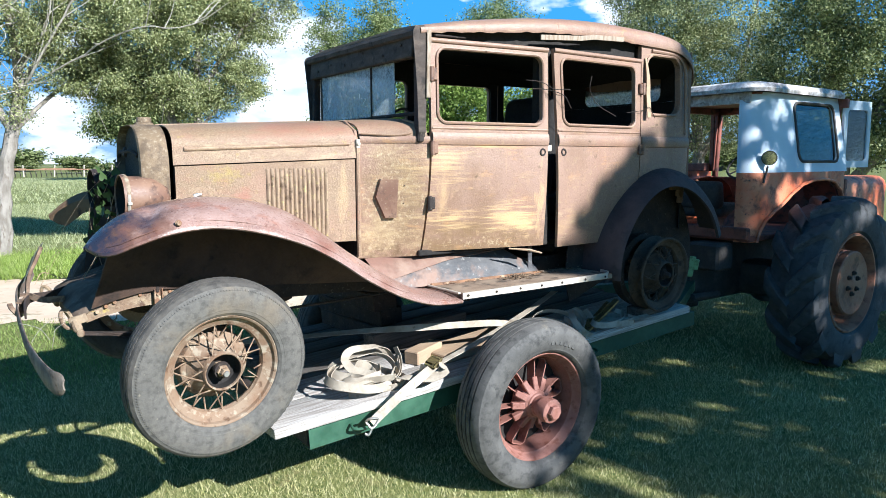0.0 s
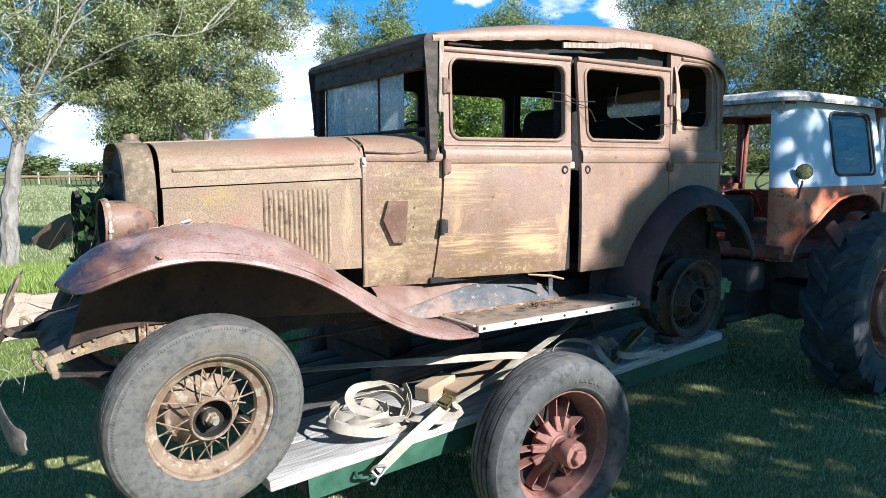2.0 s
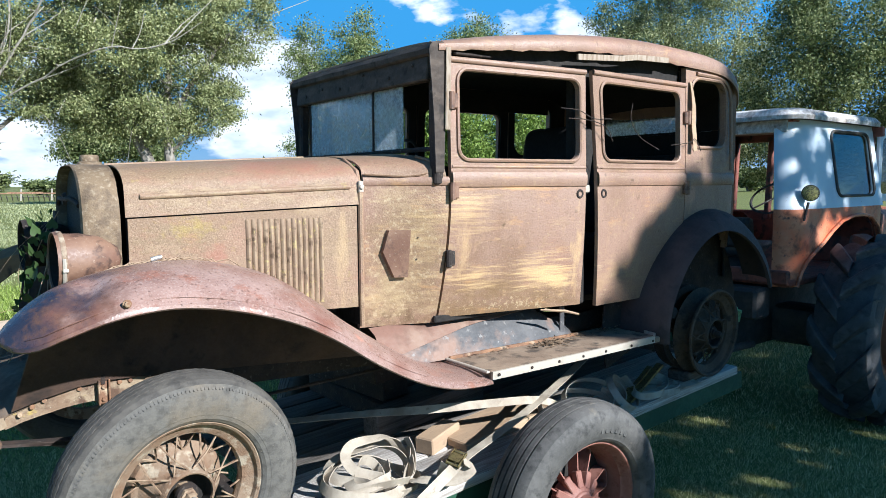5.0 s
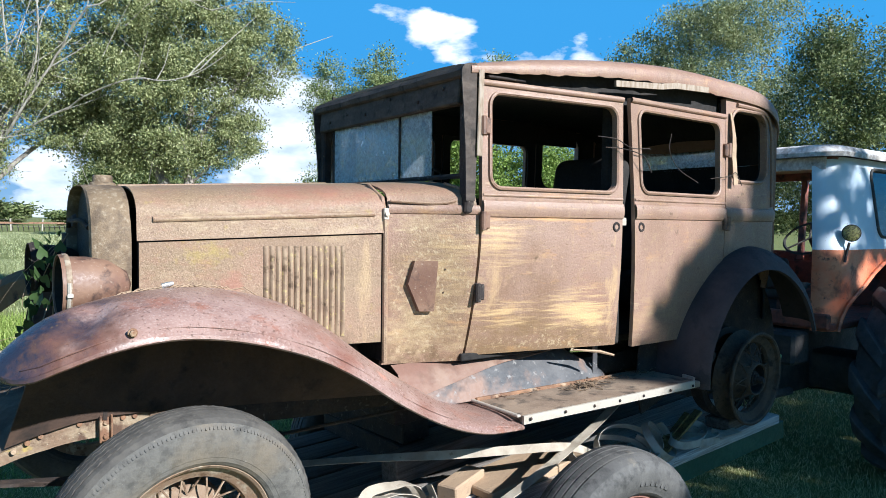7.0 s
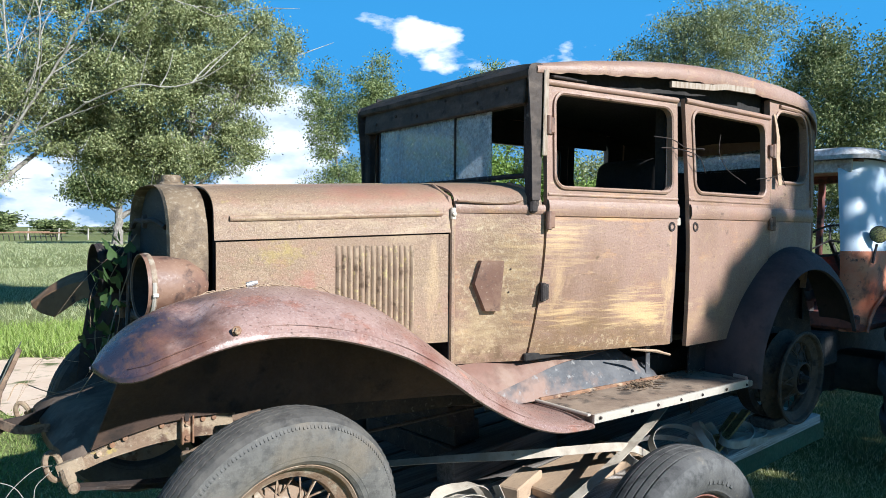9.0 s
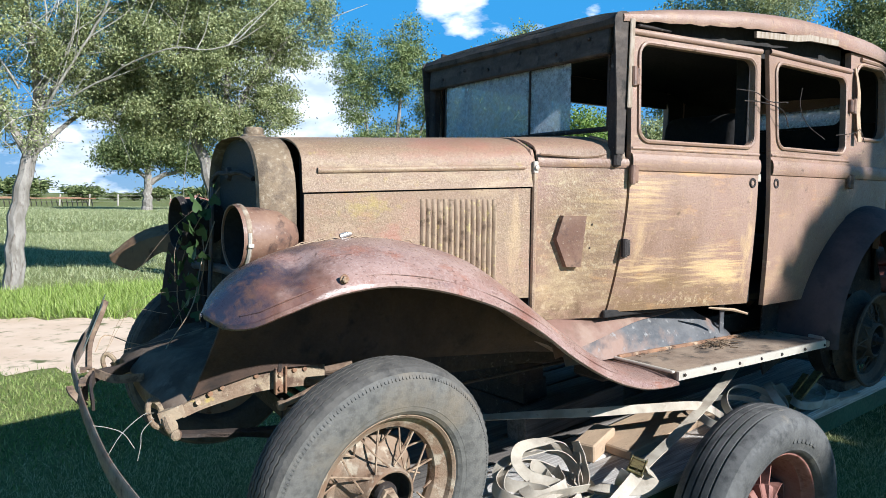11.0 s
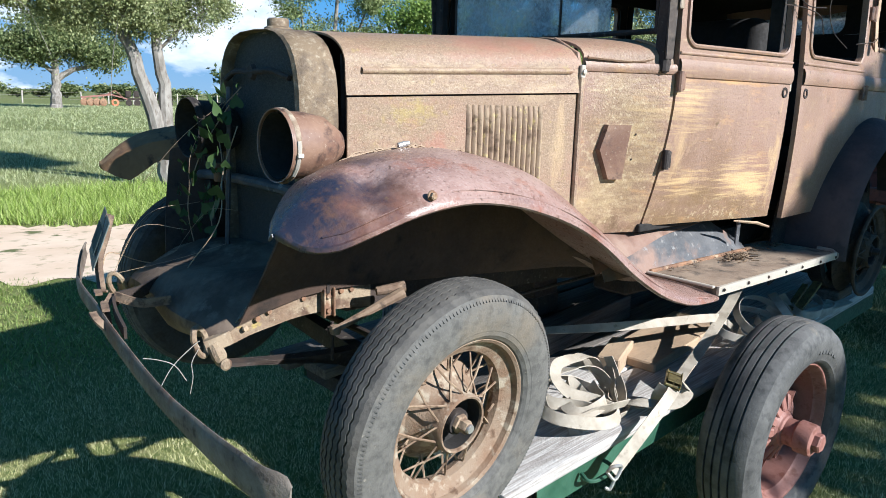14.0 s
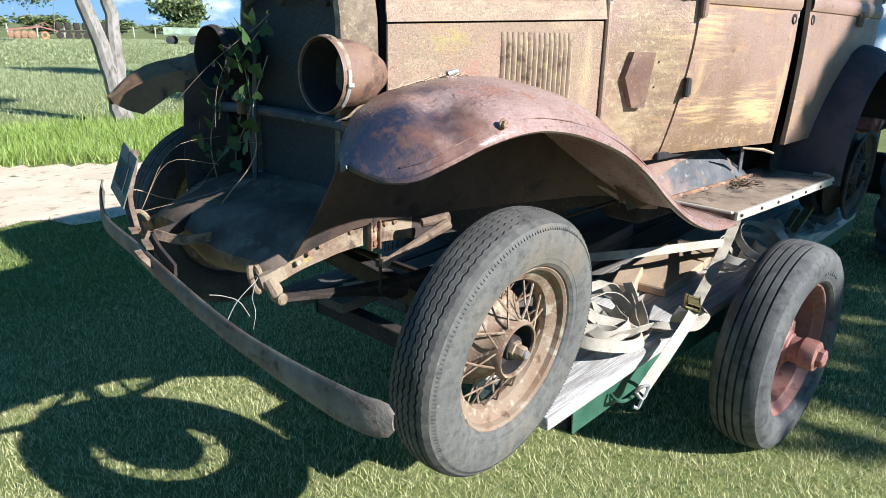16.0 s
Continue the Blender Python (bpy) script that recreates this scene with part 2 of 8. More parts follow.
def stain(m, colour, at, reach, scale=5.0, stretch=(1, 1, 1), soft=0.06, gain=0.3, edge=0.5, cover=0.7):
    """A stain of that colour about a place (x, z) of the car, as far as reach, with a ragged streaky outline."""
    n, l = m.node_tree.nodes, m.node_tree.links
    bs = n["Principled BSDF"]
    co, mapping, tex = n.new("ShaderNodeTexCoord"), n.new("ShaderNodeMapping"), n.new("ShaderNodeTexNoise")
    mapping.inputs["Scale"].default_value = stretch
    mapping.inputs["Location"].default_value = (at[0] * 7.3, 1.1, at[1] * 3.1)
    tex.inputs["Scale"].default_value, tex.inputs["Detail"].default_value, tex.inputs["Roughness"].default_value = scale, 12.0, 0.70
    off, size, flat = n.new("ShaderNodeVectorMath"), n.new("ShaderNodeVectorMath"), n.new("ShaderNodeVectorMath")
    off.operation, size.operation, flat.operation = "SUBTRACT", "MULTIPLY", "LENGTH"
    off.inputs[1].default_value = (at[0], 0, at[1])
    size.inputs[1].default_value = (1 / reach[0], 0, 1 / reach[1])
    fall, add, ramp, mix = n.new("ShaderNodeMapRange"), n.new("ShaderNodeMath"), n.new("ShaderNodeMapRange"), n.new("ShaderNodeMixRGB")
    fall.inputs[1].default_value, fall.inputs[2].default_value, fall.inputs[3].default_value, fall.inputs[4].default_value = 0.0, 1.3, gain, -gain
    ramp.inputs[1].default_value, ramp.inputs[2].default_value, ramp.inputs[4].default_value = edge - soft, edge + soft, cover
    mix.inputs[2].default_value = (*colour, 1)
    l.new(co.outputs["Object"], mapping.inputs[0])
    l.new(mapping.outputs[0], tex.inputs["Vector"])
    l.new(co.outputs["Object"], off.inputs[0])
    l.new(off.outputs[0], size.inputs[0])
    l.new(size.outputs[0], flat.inputs[0])
    l.new(flat.outputs["Value"], fall.inputs[0])
    l.new(fall.outputs[0], add.inputs[0])
    l.new(tex.outputs["Fac"], add.inputs[1])
    l.new(add.outputs[0], ramp.inputs[0])
    l.new(ramp.outputs[0], mix.inputs[0])
    l.new(bs.inputs["Base Color"].links[0].from_socket, mix.inputs[1])
    l.new(mix.outputs[0], bs.inputs["Base Color"])


def dents(m, scale, depth):
    """Broad shallow dents and waves under the fine relief."""
    n, l = m.node_tree.nodes, m.node_tree.links
    bs = n["Principled BSDF"]
    co, tex, bp = n.new("ShaderNodeTexCoord"), n.new("ShaderNodeTexNoise"), n.new("ShaderNodeBump")
    tex.inputs["Scale"].default_value, tex.inputs["Detail"].default_value = scale, 2.0
    bp.inputs["Strength"].default_value, bp.inputs["Distance"].default_value = 1.0, depth
    l.new(co.outputs["Object"], tex.inputs["Vector"])
    l.new(tex.outputs["Fac"], bp.inputs["Height"])
    l.new(bs.inputs["Normal"].links[0].from_socket, bp.inputs["Normal"])
    l.new(bp.outputs[0], bs.inputs["Normal"])


ONE = (1, 1, 1)
BODY = material("body_rust_paint", [(0.258, 0.152, 0.110), ((0.290, 0.190, 0.143), 1.6, 0.5, 0.15, 3, (1, 1, 0.6)), ((0.205, 0.122, 0.080), 3.0, 0.57, 0.12, 8, (1.2, 1, 0.6)), ((0.275, 0.150, 0.105), 2.6, 0.60, 0.08, 8, ONE), ((0.300, 0.19, 0.125), 22, 0.62, 0.08, 9, (1, 1, 0.5)), ((0.42, 0.31, 0.19), 5, 0.68, 0.04, 10, (0.5, 1, 3.0)), ((0.325, 0.215, 0.155), 260, 0.60, 0.06, 5, ONE), ((0.175, 0.108, 0.07), 150, 0.62, 0.06, 7, ONE), ((0.10, 0.06, 0.035), 16, 0.69, 0.04, 10, ONE)], 0.5, 0.0, 0.28, 110)
dents(BODY, 3.5, 0.012)
CREAM, OLIVE = (0.56, 0.385, 0.19), (0.185, 0.115, 0.055)
# brown-olive foot of the doors, then cream brush marks
stain(BODY, OLIVE, (0.30, 1.13), (0.60, 0.17), 7, (0.6, 1, 2), 0.14, 0.18, 0.52, 0.8)
stain(BODY, (0.225, 0.15, 0.085), (-0.17, 1.38), (0.20, 0.42), 4, ONE, 0.12, 0.30)
stain(BODY, CREAM, (0.50, 1.290), (0.24, 0.11), 8, (0.35, 1, 7.0), 0.08, 0.15, 0.57, 0.8)
stain(BODY, CREAM, (0.58, 1.245), (0.14, 0.08), 10, (0.7, 1, 3.0), 0.08, 0.14, 0.57, 0.75)
stain(BODY, CREAM, (0.685, 1.36), (0.035, 0.24), 12, (2.5, 1, 0.8), 0.10, 0.15, 0.56, 0.55)
stain(BODY, CREAM, (0.15, 1.300), (0.20, 0.06), 9, (0.4, 1, 5.0), 0.08, 0.15, 0.56, 0.75)
stain(BODY, (0.50, 0.34, 0.18), (0.075, 1.42), (0.045, 0.16), 10, (2.5, 1, 0.8), 0.12, 0.16, 0.57, 0.6)
stain(BODY, CREAM, (0.08, 1.585), (0.22, 0.14), 7, (0.35, 1, 8.0), 0.09, 0.14, 0.58, 0.65)
stain(BODY, (0.52, 0.29, 0.115), (0.36, 1.673), (0.40, 0.012), 9, (0.6, 1, 2), 0.10, 0.14, 0.54, 0.7)
stain(BODY, (0.45, 0.31, 0.17), (0.785, 1.40), (0.03, 0.28), 12, (2, 1, 0.8), 0.10, 0.16, 0.56, 0.5)
stain(BODY, (0.40, 0.27, 0.15), (0.92, 1.28), (0.22, 0.18), 7, (0.6, 1, 3), 0.12, 0.10, 0.60, 0.6)
stain(BODY, (0.45, 0.325, 0.165), (-0.10, 1.46), (0.18, 0.26), 8, (0.5, 1, 4.0), 0.10, 0.12, 0.60, 0.6)
stain(BODY, (0.42, 0.315, 0.175), (-0.18, 1.22), (0.20, 0.14), 11, (0.7, 1, 1.8), 0.09, 0.12, 0.56, 0.7)
stain(BODY, (0.45, 0.33, 0.19), (-0.17, 1.64), (0.20, 0.06), 11, (0.6, 1, 2), 0.09, 0.12, 0.57, 0.6)
stain(BODY, (0.135, 0.085, 0.045), (-0.17, 1.13), (0.2, 0.06), 20, ONE, 0.09, 0.14, 0.57, 0.8)
stain(BODY, (0.45, 0.35, 0.22), (-0.17, 1.40), (0.22, 0.45), 48, ONE, 0.05, 0.06, 0.60, 0.7)
stain(BODY, (0.44, 0.33, 0.20), (0.35, 1.16), (0.45, 0.07), 48, ONE, 0.05, 0.08, 0.62, 0.7)
HOOD = material("hood_rust_paint", [(0.232, 0.154, 0.097), ((0.275, 0.160, 0.108), 2.2, 0.55, 0.09, 7, (1, 1, 2)), ((0.215, 0.15, 0.085), 3.2, 0.57, 0.09, 8, (1, 1, 1.4)), ((0.335, 0.24, 0.145), 5, 0.60, 0.06, 10, (0.7, 1, 1.6)), ((0.335, 0.235, 0.155), 240, 0.57, 0.06, 5, ONE), ((0.16, 0.10, 0.063), 130, 0.60, 0.06, 7, ONE), ((0.36, 0.27, 0.06), 6, 0.74, 0.025, 8, ONE)], 0.58, 0.0, 0.32, 110)
dents(HOOD, 3.0, 0.008)
stain(HOOD, (0.46, 0.32, 0.17), (-0.41, 1.40), (0.03, 0.26), 10, (3, 1, 0.7), 0.12, 0.16, 0.57, 0.6)
stain(HOOD, (0.30, 0.125, 0.085), (-0.885, 1.435), (0.055, 0.055), 18, ONE, 0.10, 0.26, 0.5, 0.6)
stain(HOOD, (0.33, 0.25, 0.055), (-0.95, 1.54), (0.12, 0.05), 26, ONE, 0.08, 0.10, 0.57, 0.6)
stain(HOOD, (0.38, 0.285, 0.175), (-0.75, 1.655), (0.55, 0.05), 22, (0.7, 1, 2), 0.08, 0.10, 0.57, 0.7)
stain(HOOD, (0.30, 0.13, 0.09), (-0.62, 1.745), (0.25, 0.05), 7, (0.7, 1, 2), 0.14, 0.14, 0.54, 0.7)
stain(HOOD, (0.16, 0.105, 0.065), (-0.75, 1.225), (0.45, 0.06), 16, ONE, 0.08, 0.12, 0.57, 0.8)
stain(HOOD, (0.20, 0.125, 0.075), (-0.62, 1.40), (0.14, 0.18), 3, ONE, 0.20, 0.10, 0.55, 0.6)
RUST = material("rust", [(0.16, 0.085, 0.05), ((0.28, 0.15, 0.08), 9, 0.52, 0.1, 8, ONE), ((0.40, 0.30, 0.20), 22, 0.60, 0.06, 6, ONE), ((0.05, 0.03, 0.025), 14, 0.62, 0.06, 6, ONE)], 0.85, 0.0, 0.35, 120)
# dark rust; under the car it also stands in for shade
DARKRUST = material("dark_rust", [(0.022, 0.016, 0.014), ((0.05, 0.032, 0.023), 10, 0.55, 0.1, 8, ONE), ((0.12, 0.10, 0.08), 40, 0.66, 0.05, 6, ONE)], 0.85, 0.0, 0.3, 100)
VISOR = material("faded_black_fabric", [(0.052, 0.040, 0.033), ((0.095, 0.073, 0.058), 8, 0.55, 0.1, 8, (1, 1, 3)), ((0.022, 0.018, 0.015), 16, 0.6, 0.06, 6, ONE)], 0.85, 0.0, 0.25, 80)
# near-black, so that the colour itself gives the shade inside things
INTERIOR = material("shaded_interior", [(0.012, 0.010, 0.009), ((0.022, 0.018, 0.015), 7, 0.55, 0.1, 6, ONE)], 0.9, 0.0, 0.2, 60)
TYRE = material("old_grey_rubber", [(0.092, 0.087, 0.079), ((0.126, 0.117, 0.103), 10, 0.52, 0.18, 10, ONE), ((0.064, 0.060, 0.054), 34, 0.56, 0.10, 10, ONE), ((0.17, 0.135, 0.095), 3, 0.62, 0.10, 8, ONE), ((0.22, 0.195, 0.16), 70, 0.70, 0.04, 6, ONE)], 0.8, 0.0, 0.25, 90)
TREAD = material("worn_tread_rubber", [(0.068, 0.062, 0.055), ((0.095, 0.086, 0.074), 14, 0.52, 0.12, 9, ONE), ((0.045, 0.041, 0.037), 26, 0.57, 0.08, 9, ONE)], 0.85, 0.0, 0.25, 90)
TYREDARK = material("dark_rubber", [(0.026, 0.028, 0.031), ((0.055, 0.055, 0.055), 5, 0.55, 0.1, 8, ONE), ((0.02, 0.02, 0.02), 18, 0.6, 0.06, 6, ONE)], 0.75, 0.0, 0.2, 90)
WIRE = material("rusty_cream_wheel", [(0.225, 0.160, 0.108), ((0.19, 0.11, 0.064), 12, 0.54, 0.12, 8, ONE), ((0.34, 0.28, 0.205), 20, 0.58, 0.05, 6, ONE), ((0.10, 0.055, 0.03), 26, 0.62, 0.05, 6, ONE)], 0.8, 0.0, 0.35, 140)
REDWHEEL = material("red_oxide_wheel", [(0.215, 0.088, 0.066), ((0.27, 0.125, 0.098), 12, 0.5, 0.1, 6, ONE), ((0.16, 0.055, 0.035), 24, 0.6, 0.06, 6, ONE)], 0.65, 0.0, 0.2, 90)
GREEN = material("green_trailer_paint", [(0.022, 0.070, 0.042), ((0.040, 0.105, 0.066), 8, 0.55, 0.1, 6, ONE), ((0.10, 0.08, 0.05), 30, 0.68, 0.04, 6, ONE)], 0.45, 0.0, 0.08, 60)
WOOD = material("weathered_grey_wood", [(0.42, 0.39, 0.36), ((0.27, 0.24, 0.215), 14, 0.5, 0.1, 8, (0.25, 4, 4)), ((0.52, 0.49, 0.46), 30, 0.56, 0.06, 6, (0.2, 5, 5)), ((0.12, 0.10, 0.08), 40, 0.66, 0.04, 6, (0.15, 6, 6))], 0.9, 0.0, 0.4, 90, random_tint=0.12)
BEAM = material("pale_timber", [(0.40, 0.285, 0.185), ((0.31, 0.215, 0.14), 9, 0.52, 0.15, 8, (0.5, 2, 2)), ((0.26, 0.19, 0.13), 40, 0.64, 0.05, 6, (0.4, 2, 2))], 0.85, 0.0, 0.3, 90)
STRAP = material("dirty_white_webbing", [(0.43, 0.375, 0.30), ((0.29, 0.245, 0.19), 9, 0.52, 0.1, 8, ONE), ((0.25, 0.21, 0.16), 30, 0.66, 0.05, 6, ONE)], 0.9, 0.0, 0.3, 250)
STEEL = material("dull_steel", [(0.45, 0.44, 0.42), ((0.25, 0.18, 0.13), 20, 0.58, 0.08, 8, ONE)], 0.45, 0.7, 0.15, 90)
ALU = material("dull_aluminium_strip", [(0.50, 0.45, 0.38), ((0.42, 0.36, 0.30), 20, 0.58, 0.08, 8, ONE)], 0.5, 0.3, 0.15, 90)
WHITE = material("weathered_white_paint", [(0.62, 0.70, 0.76), ((0.50, 0.58, 0.66), 3, 0.55, 0.15, 6, ONE), ((0.25, 0.2, 0.17), 20, 0.70, 0.04, 6, ONE)], 0.42, 0.0, 0.06, 60)
ROOFWHITE = material("flaking_white_roof", [(0.66, 0.64, 0.62), ((0.22, 0.19, 0.17), 14, 0.55, 0.06, 9, ONE), ((0.42, 0.38, 0.35), 30, 0.5, 0.1, 6, ONE)], 0.8, 0.0, 0.3, 60)
ORANGE = material("faded_orange_paint", [(0.60, 0.135, 0.050), ((0.60, 0.24, 0.13), 4, 0.5, 0.12, 6, ONE), ((0.20, 0.06, 0.035), 9, 0.58, 0.07, 8, ONE), ((0.06, 0.03, 0.025), 22, 0.66, 0.05, 6, ONE)], 0.5, 0.0, 0.12, 60)
GLASS = bpy.data.materials.new("dusty_glass")
GLASS.use_nodes = True
gb = GLASS.node_tree.nodes["Principled BSDF"]
gb.inputs["Transmission Weight"].default_value, gb.inputs["Roughness"].default_value, gb.inputs["IOR"].default_value = 0.75, 0.04, 1.45
gb.inputs["Base Color"].default_value = (0.75, 0.8, 0.8, 1)
# deck wood with the shade under the car put into its colour
SHADEWOOD = material("dark_shaded_planks", [(0.125, 0.11, 0.098), ((0.065, 0.055, 0.048), 14, 0.5, 0.1, 8, (0.25, 4, 4)), ((0.13, 0.115, 0.095), 30, 0.60, 0.05, 6, (0.2, 5, 5))], 0.9, 0.0, 0.4, 90, random_tint=0.2)
BUCKET = material("brown_pitted_lamp_paint", [(0.155, 0.082, 0.055), ((0.22, 0.13, 0.085), 9, 0.5, 0.1, 8, ONE), ((0.30, 0.22, 0.16), 110, 0.66, 0.04, 4, ONE), ((0.07, 0.04, 0.03), 20, 0.6, 0.06, 6, ONE)], 0.55, 0.0, 0.12, 90)
FARFENDER = material("brown_far_fender", [(0.25, 0.145, 0.075), ((0.15, 0.088, 0.05), 5, 0.5, 0.12, 8, ONE), ((0.30, 0.20, 0.11), 9, 0.6, 0.06, 7, ONE), ((0.05, 0.035, 0.03), 14, 0.62, 0.06, 6, ONE)], 0.8, 0.0, 0.15, 70, spec=0.15)
FACING = material("pale_bare_wood", [(0.34, 0.28, 0.22), ((0.22, 0.16, 0.11), 20, 0.52, 0.08, 8, (4, 4, 0.6))], 0.85, 0.0, 0.3, 90)
PAN = material("dusty_grey_pan", [(0.185, 0.137, 0.10), ((0.09, 0.064, 0.048), 7, 0.5, 0.12, 8, ONE), ((0.20, 0.155, 0.115), 14, 0.62, 0.06, 8, ONE)], 0.92, 0.0, 0.25, 70, spec=0.2)
TRAILERTYRE = material("brown_black_rubber", [(0.062, 0.060, 0.057), ((0.10, 0.096, 0.09), 9, 0.52, 0.12, 8, ONE), ((0.035, 0.034, 0.033), 20, 0.58, 0.08, 8, ONE), ((0.16, 0.14, 0.11), 6, 0.68, 0.05, 8, ONE)], 0.75, 0.0, 0.2, 90)
LOUVER = material("lichened_louver_paint", [(0.235, 0.16, 0.105), ((0.29, 0.21, 0.135), 14, 0.52, 0.08, 8, ONE), ((0.42, 0.33, 0.14), 40, 0.62, 0.05, 6, ONE), ((0.11, 0.07, 0.04), 30, 0.60, 0.06, 6, ONE)], 0.75, 0.0, 0.25, 120)
RIMORANGE = material("rusty_orange_rim", [(0.33, 0.125, 0.068), ((0.40, 0.19, 0.11), 5, 0.5, 0.12, 6, ONE), ((0.16, 0.065, 0.04), 10, 0.58, 0.07, 8, ONE)], 0.6, 0.0, 0.15, 60)
LITTER = material("dead_leaf_litter", [(0.20, 0.135, 0.08), ((0.10, 0.065, 0.04), 40, 0.5, 0.1, 4, ONE)], 0.9, 0.0, 0.2, 90)

# ---- ground ----
GRASS = material("lawn", [(0.158, 0.174, 0.056), ((0.20, 0.215, 0.080), 0.9, 0.5, 0.15, 6, ONE), ((0.22, 0.20, 0.09), 6, 0.60, 0.1, 8, ONE), ((0.085, 0.115, 0.034), 40, 0.55, 0.1, 6, ONE)], 0.95, 0.0, 0.5, 70, spec=0.1)
SAND = material("sandy_track", [(0.58, 0.43, 0.31), ((0.68, 0.53, 0.40), 1.5, 0.5, 0.15, 6, ONE), ((0.34, 0.28, 0.18), 6, 0.62, 0.06, 8, ONE), ((0.12, 0.13, 0.05), 2.2, 0.64, 0.03, 9, ONE)], 0.95, 0.0, 0.5, 40, spec=0.2)
bm = bmesh.new()
bmesh.ops.create_grid(bm, x_segments=2, y_segments=2, size=1500, matrix=Matrix.Translation((0, 0, GROUND)))
ground = tagged(part("ground", bm, GRASS), "short green lawn and pasture with dry patches", "grass", kind="structure")
bm = bmesh.new()
line = spline([(-40, 30, 0), (-14, 18.5, 0), (-6, 14.3, 0), (-2, 12.0, 0), (0.6, 10.45, 0), (1.6, 9.85, 0), (2.8, 9.3, 0), (4.5, 8.95, 0), (8, 9.0, 0), (14, 10.5, 0), (30, 18, 0)], 8)
rows = []
for k, c in enumerate(line):
    d = (line[min(k + 1, len(line) - 1)] - line[max(k - 1, 0)]).normalized()
    nrm = Vector((-d.y, d.x, 0))
    rows.append([c + nrm * w * j + Vector((0, 0, GROUND + 0.008)) for j, w in ((-1, 1.45 + 0.16 * math.sin(k * 1.7)), (-0.4, 1.4), (0.4, 1.4), (1, 1.4 + 0.14 * math.sin(k * 2.3)))])
grid(bm, rows)
road = tagged(part("road", bm, SAND), "pale sandy farm track through the grass", "road", kind="structure")

# ---- the old sedan ----
CAR = pose(2.2, 3.62, 0, 0, 0, -1.5)
car = thing("vintage_sedan", CAR, "rusty brown vintage four-door sedan strapped on a trailer", "car")


def half_width(x):
    """Half the body's width at the belt line."""
    return ease(x, [(-1.2, 0.305), (-0.9, 0.365), (-0.6, 0.428), (-0.33, 0.483), (-0.15, 0.565), (0.0, 0.645), (0.35, 0.69), (0.73, 0.712), (1.1, 0.722), (1.5, 0.715), (1.75, 0.708), (1.9, 0.70), (2.03, 0.665), (2.13, 0.58), (2.19, 0.42)])


def side(x, z, out=0.0, base=None):
    """y of the body's near side at x, z: tucked in below, leaning in a little above the belt."""
    w = base if base is not None else half_width(x)
    tuck = lerp(x, [(-0.4, 0.02), (0.0, 0.1), (0.7, 0.03), (2.0, 0.05)])
    low = max(0.0, (1.62 - z) / 0.5)
    top = max(0.0, (z - 1.78) / 0.45)
    return -(w + out - tuck * low**1.6 - 0.012 * top)


def slab(bm, polys, f, depth=0.03):
    """Faces given in (x, z), laid on the surface y = f(x, z), with thickness inward."""
    key = {}
    fresh = bmesh.new()
    for poly in polys:
        vs = []
        for x, z in poly:
            k = (round(x, 4), round(z, 4))
            if k not in key:
                key[k] = fresh.verts.new((x, f(x, z), z))
            if key[k] not in vs:
                vs.append(key[k])
        if len(vs) > 2:
            fresh.faces.new(vs)
    bmesh.ops.recalc_face_normals(fresh, faces=fresh.faces)
    if sum(q.normal.y for q in fresh.faces) > 0:
        bmesh.ops.reverse_faces(fresh, faces=fresh.faces)
    geom = bmesh.ops.extrude_face_region(fresh, geom=list(fresh.faces), use_keep_orig=True)
    bmesh.ops.translate(fresh, verts=[v for v in geom["geom"] if isinstance(v, bmesh.types.BMVert)], vec=(0, depth, 0))
    bmesh.ops.recalc_face_normals(fresh, faces=fresh.faces)
    return merge(bm, fresh)


def rounded(x0, z0, x1, z1, r, n=6):
    """A rounded rectangle's outline, anticlockwise from the lower left."""
    out = []
    for cx, cz, a in ((x0 + r, z0 + r, 180), (x1 - r, z0 + r, 270), (x1 - r, z1 - r, 0), (x0 + r, z1 - r, 90)):
        out += [(cx + r * math.cos(radians(a + 90 * k / n)), cz + r * math.sin(radians(a + 90 * k / n))) for k in range(n + 1)]
    return out


def panel_polys(x0, z0, x1, z1, nx=8, nz=6):
    xs = [x0 + (x1 - x0) * k / nx for k in range(nx + 1)]
    zs = [z0 + (z1 - z0) * k / nz for k in range(nz + 1)]
    return [[(a, c), (b, c), (b, d), (a, d)] for a, b in zip(xs, xs[1:]) for c, d in zip(zs, zs[1:])]


def frame_polys(x0, z0, x1, z1, win, r, n=6):
    """A frame between a rectangle and a rounded window opening."""
    inner = rounded(*win, r, n)
    outer = []
    for j, (cx, cz) in enumerate(((x0, z0), (x1, z0), (x1, z1), (x0, z1))):
        for k in range(n + 1):
            px, pz = inner[j * (n + 1) + k]
            first = (cx, pz) if j in (0, 2) else (px, cz)
            last = (px, cz) if j in (0, 2) else (cx, pz)
            outer.append((cx, cz) if k == n // 2 else first if k < n / 2 else last)
    n = len(inner)
    return [[inner[k], inner[(k + 1) % n], outer[(k + 1) % n], outer[k]] for k in range(n)]


def mould(bm, x0, x1, z, h, d, f, n=14):
    """A rounded moulding along the side at height z (a number or a function of x)."""
    rows = []
    for k in range(n + 1):
        x = x0 + (x1 - x0) * k / n
        zz = z(x) if callable(z) else z
        rows.append([(x, f(x, zz + h * c) - d * s, zz + h * c) for c, s in ((-1.05, -0.3), (-0.9, 0.55), (-0.5, 0.95), (0, 1.05), (0.5, 0.95), (0.9, 0.55), (1.05, -0.3))])
    grid(bm, rows)
    return bm


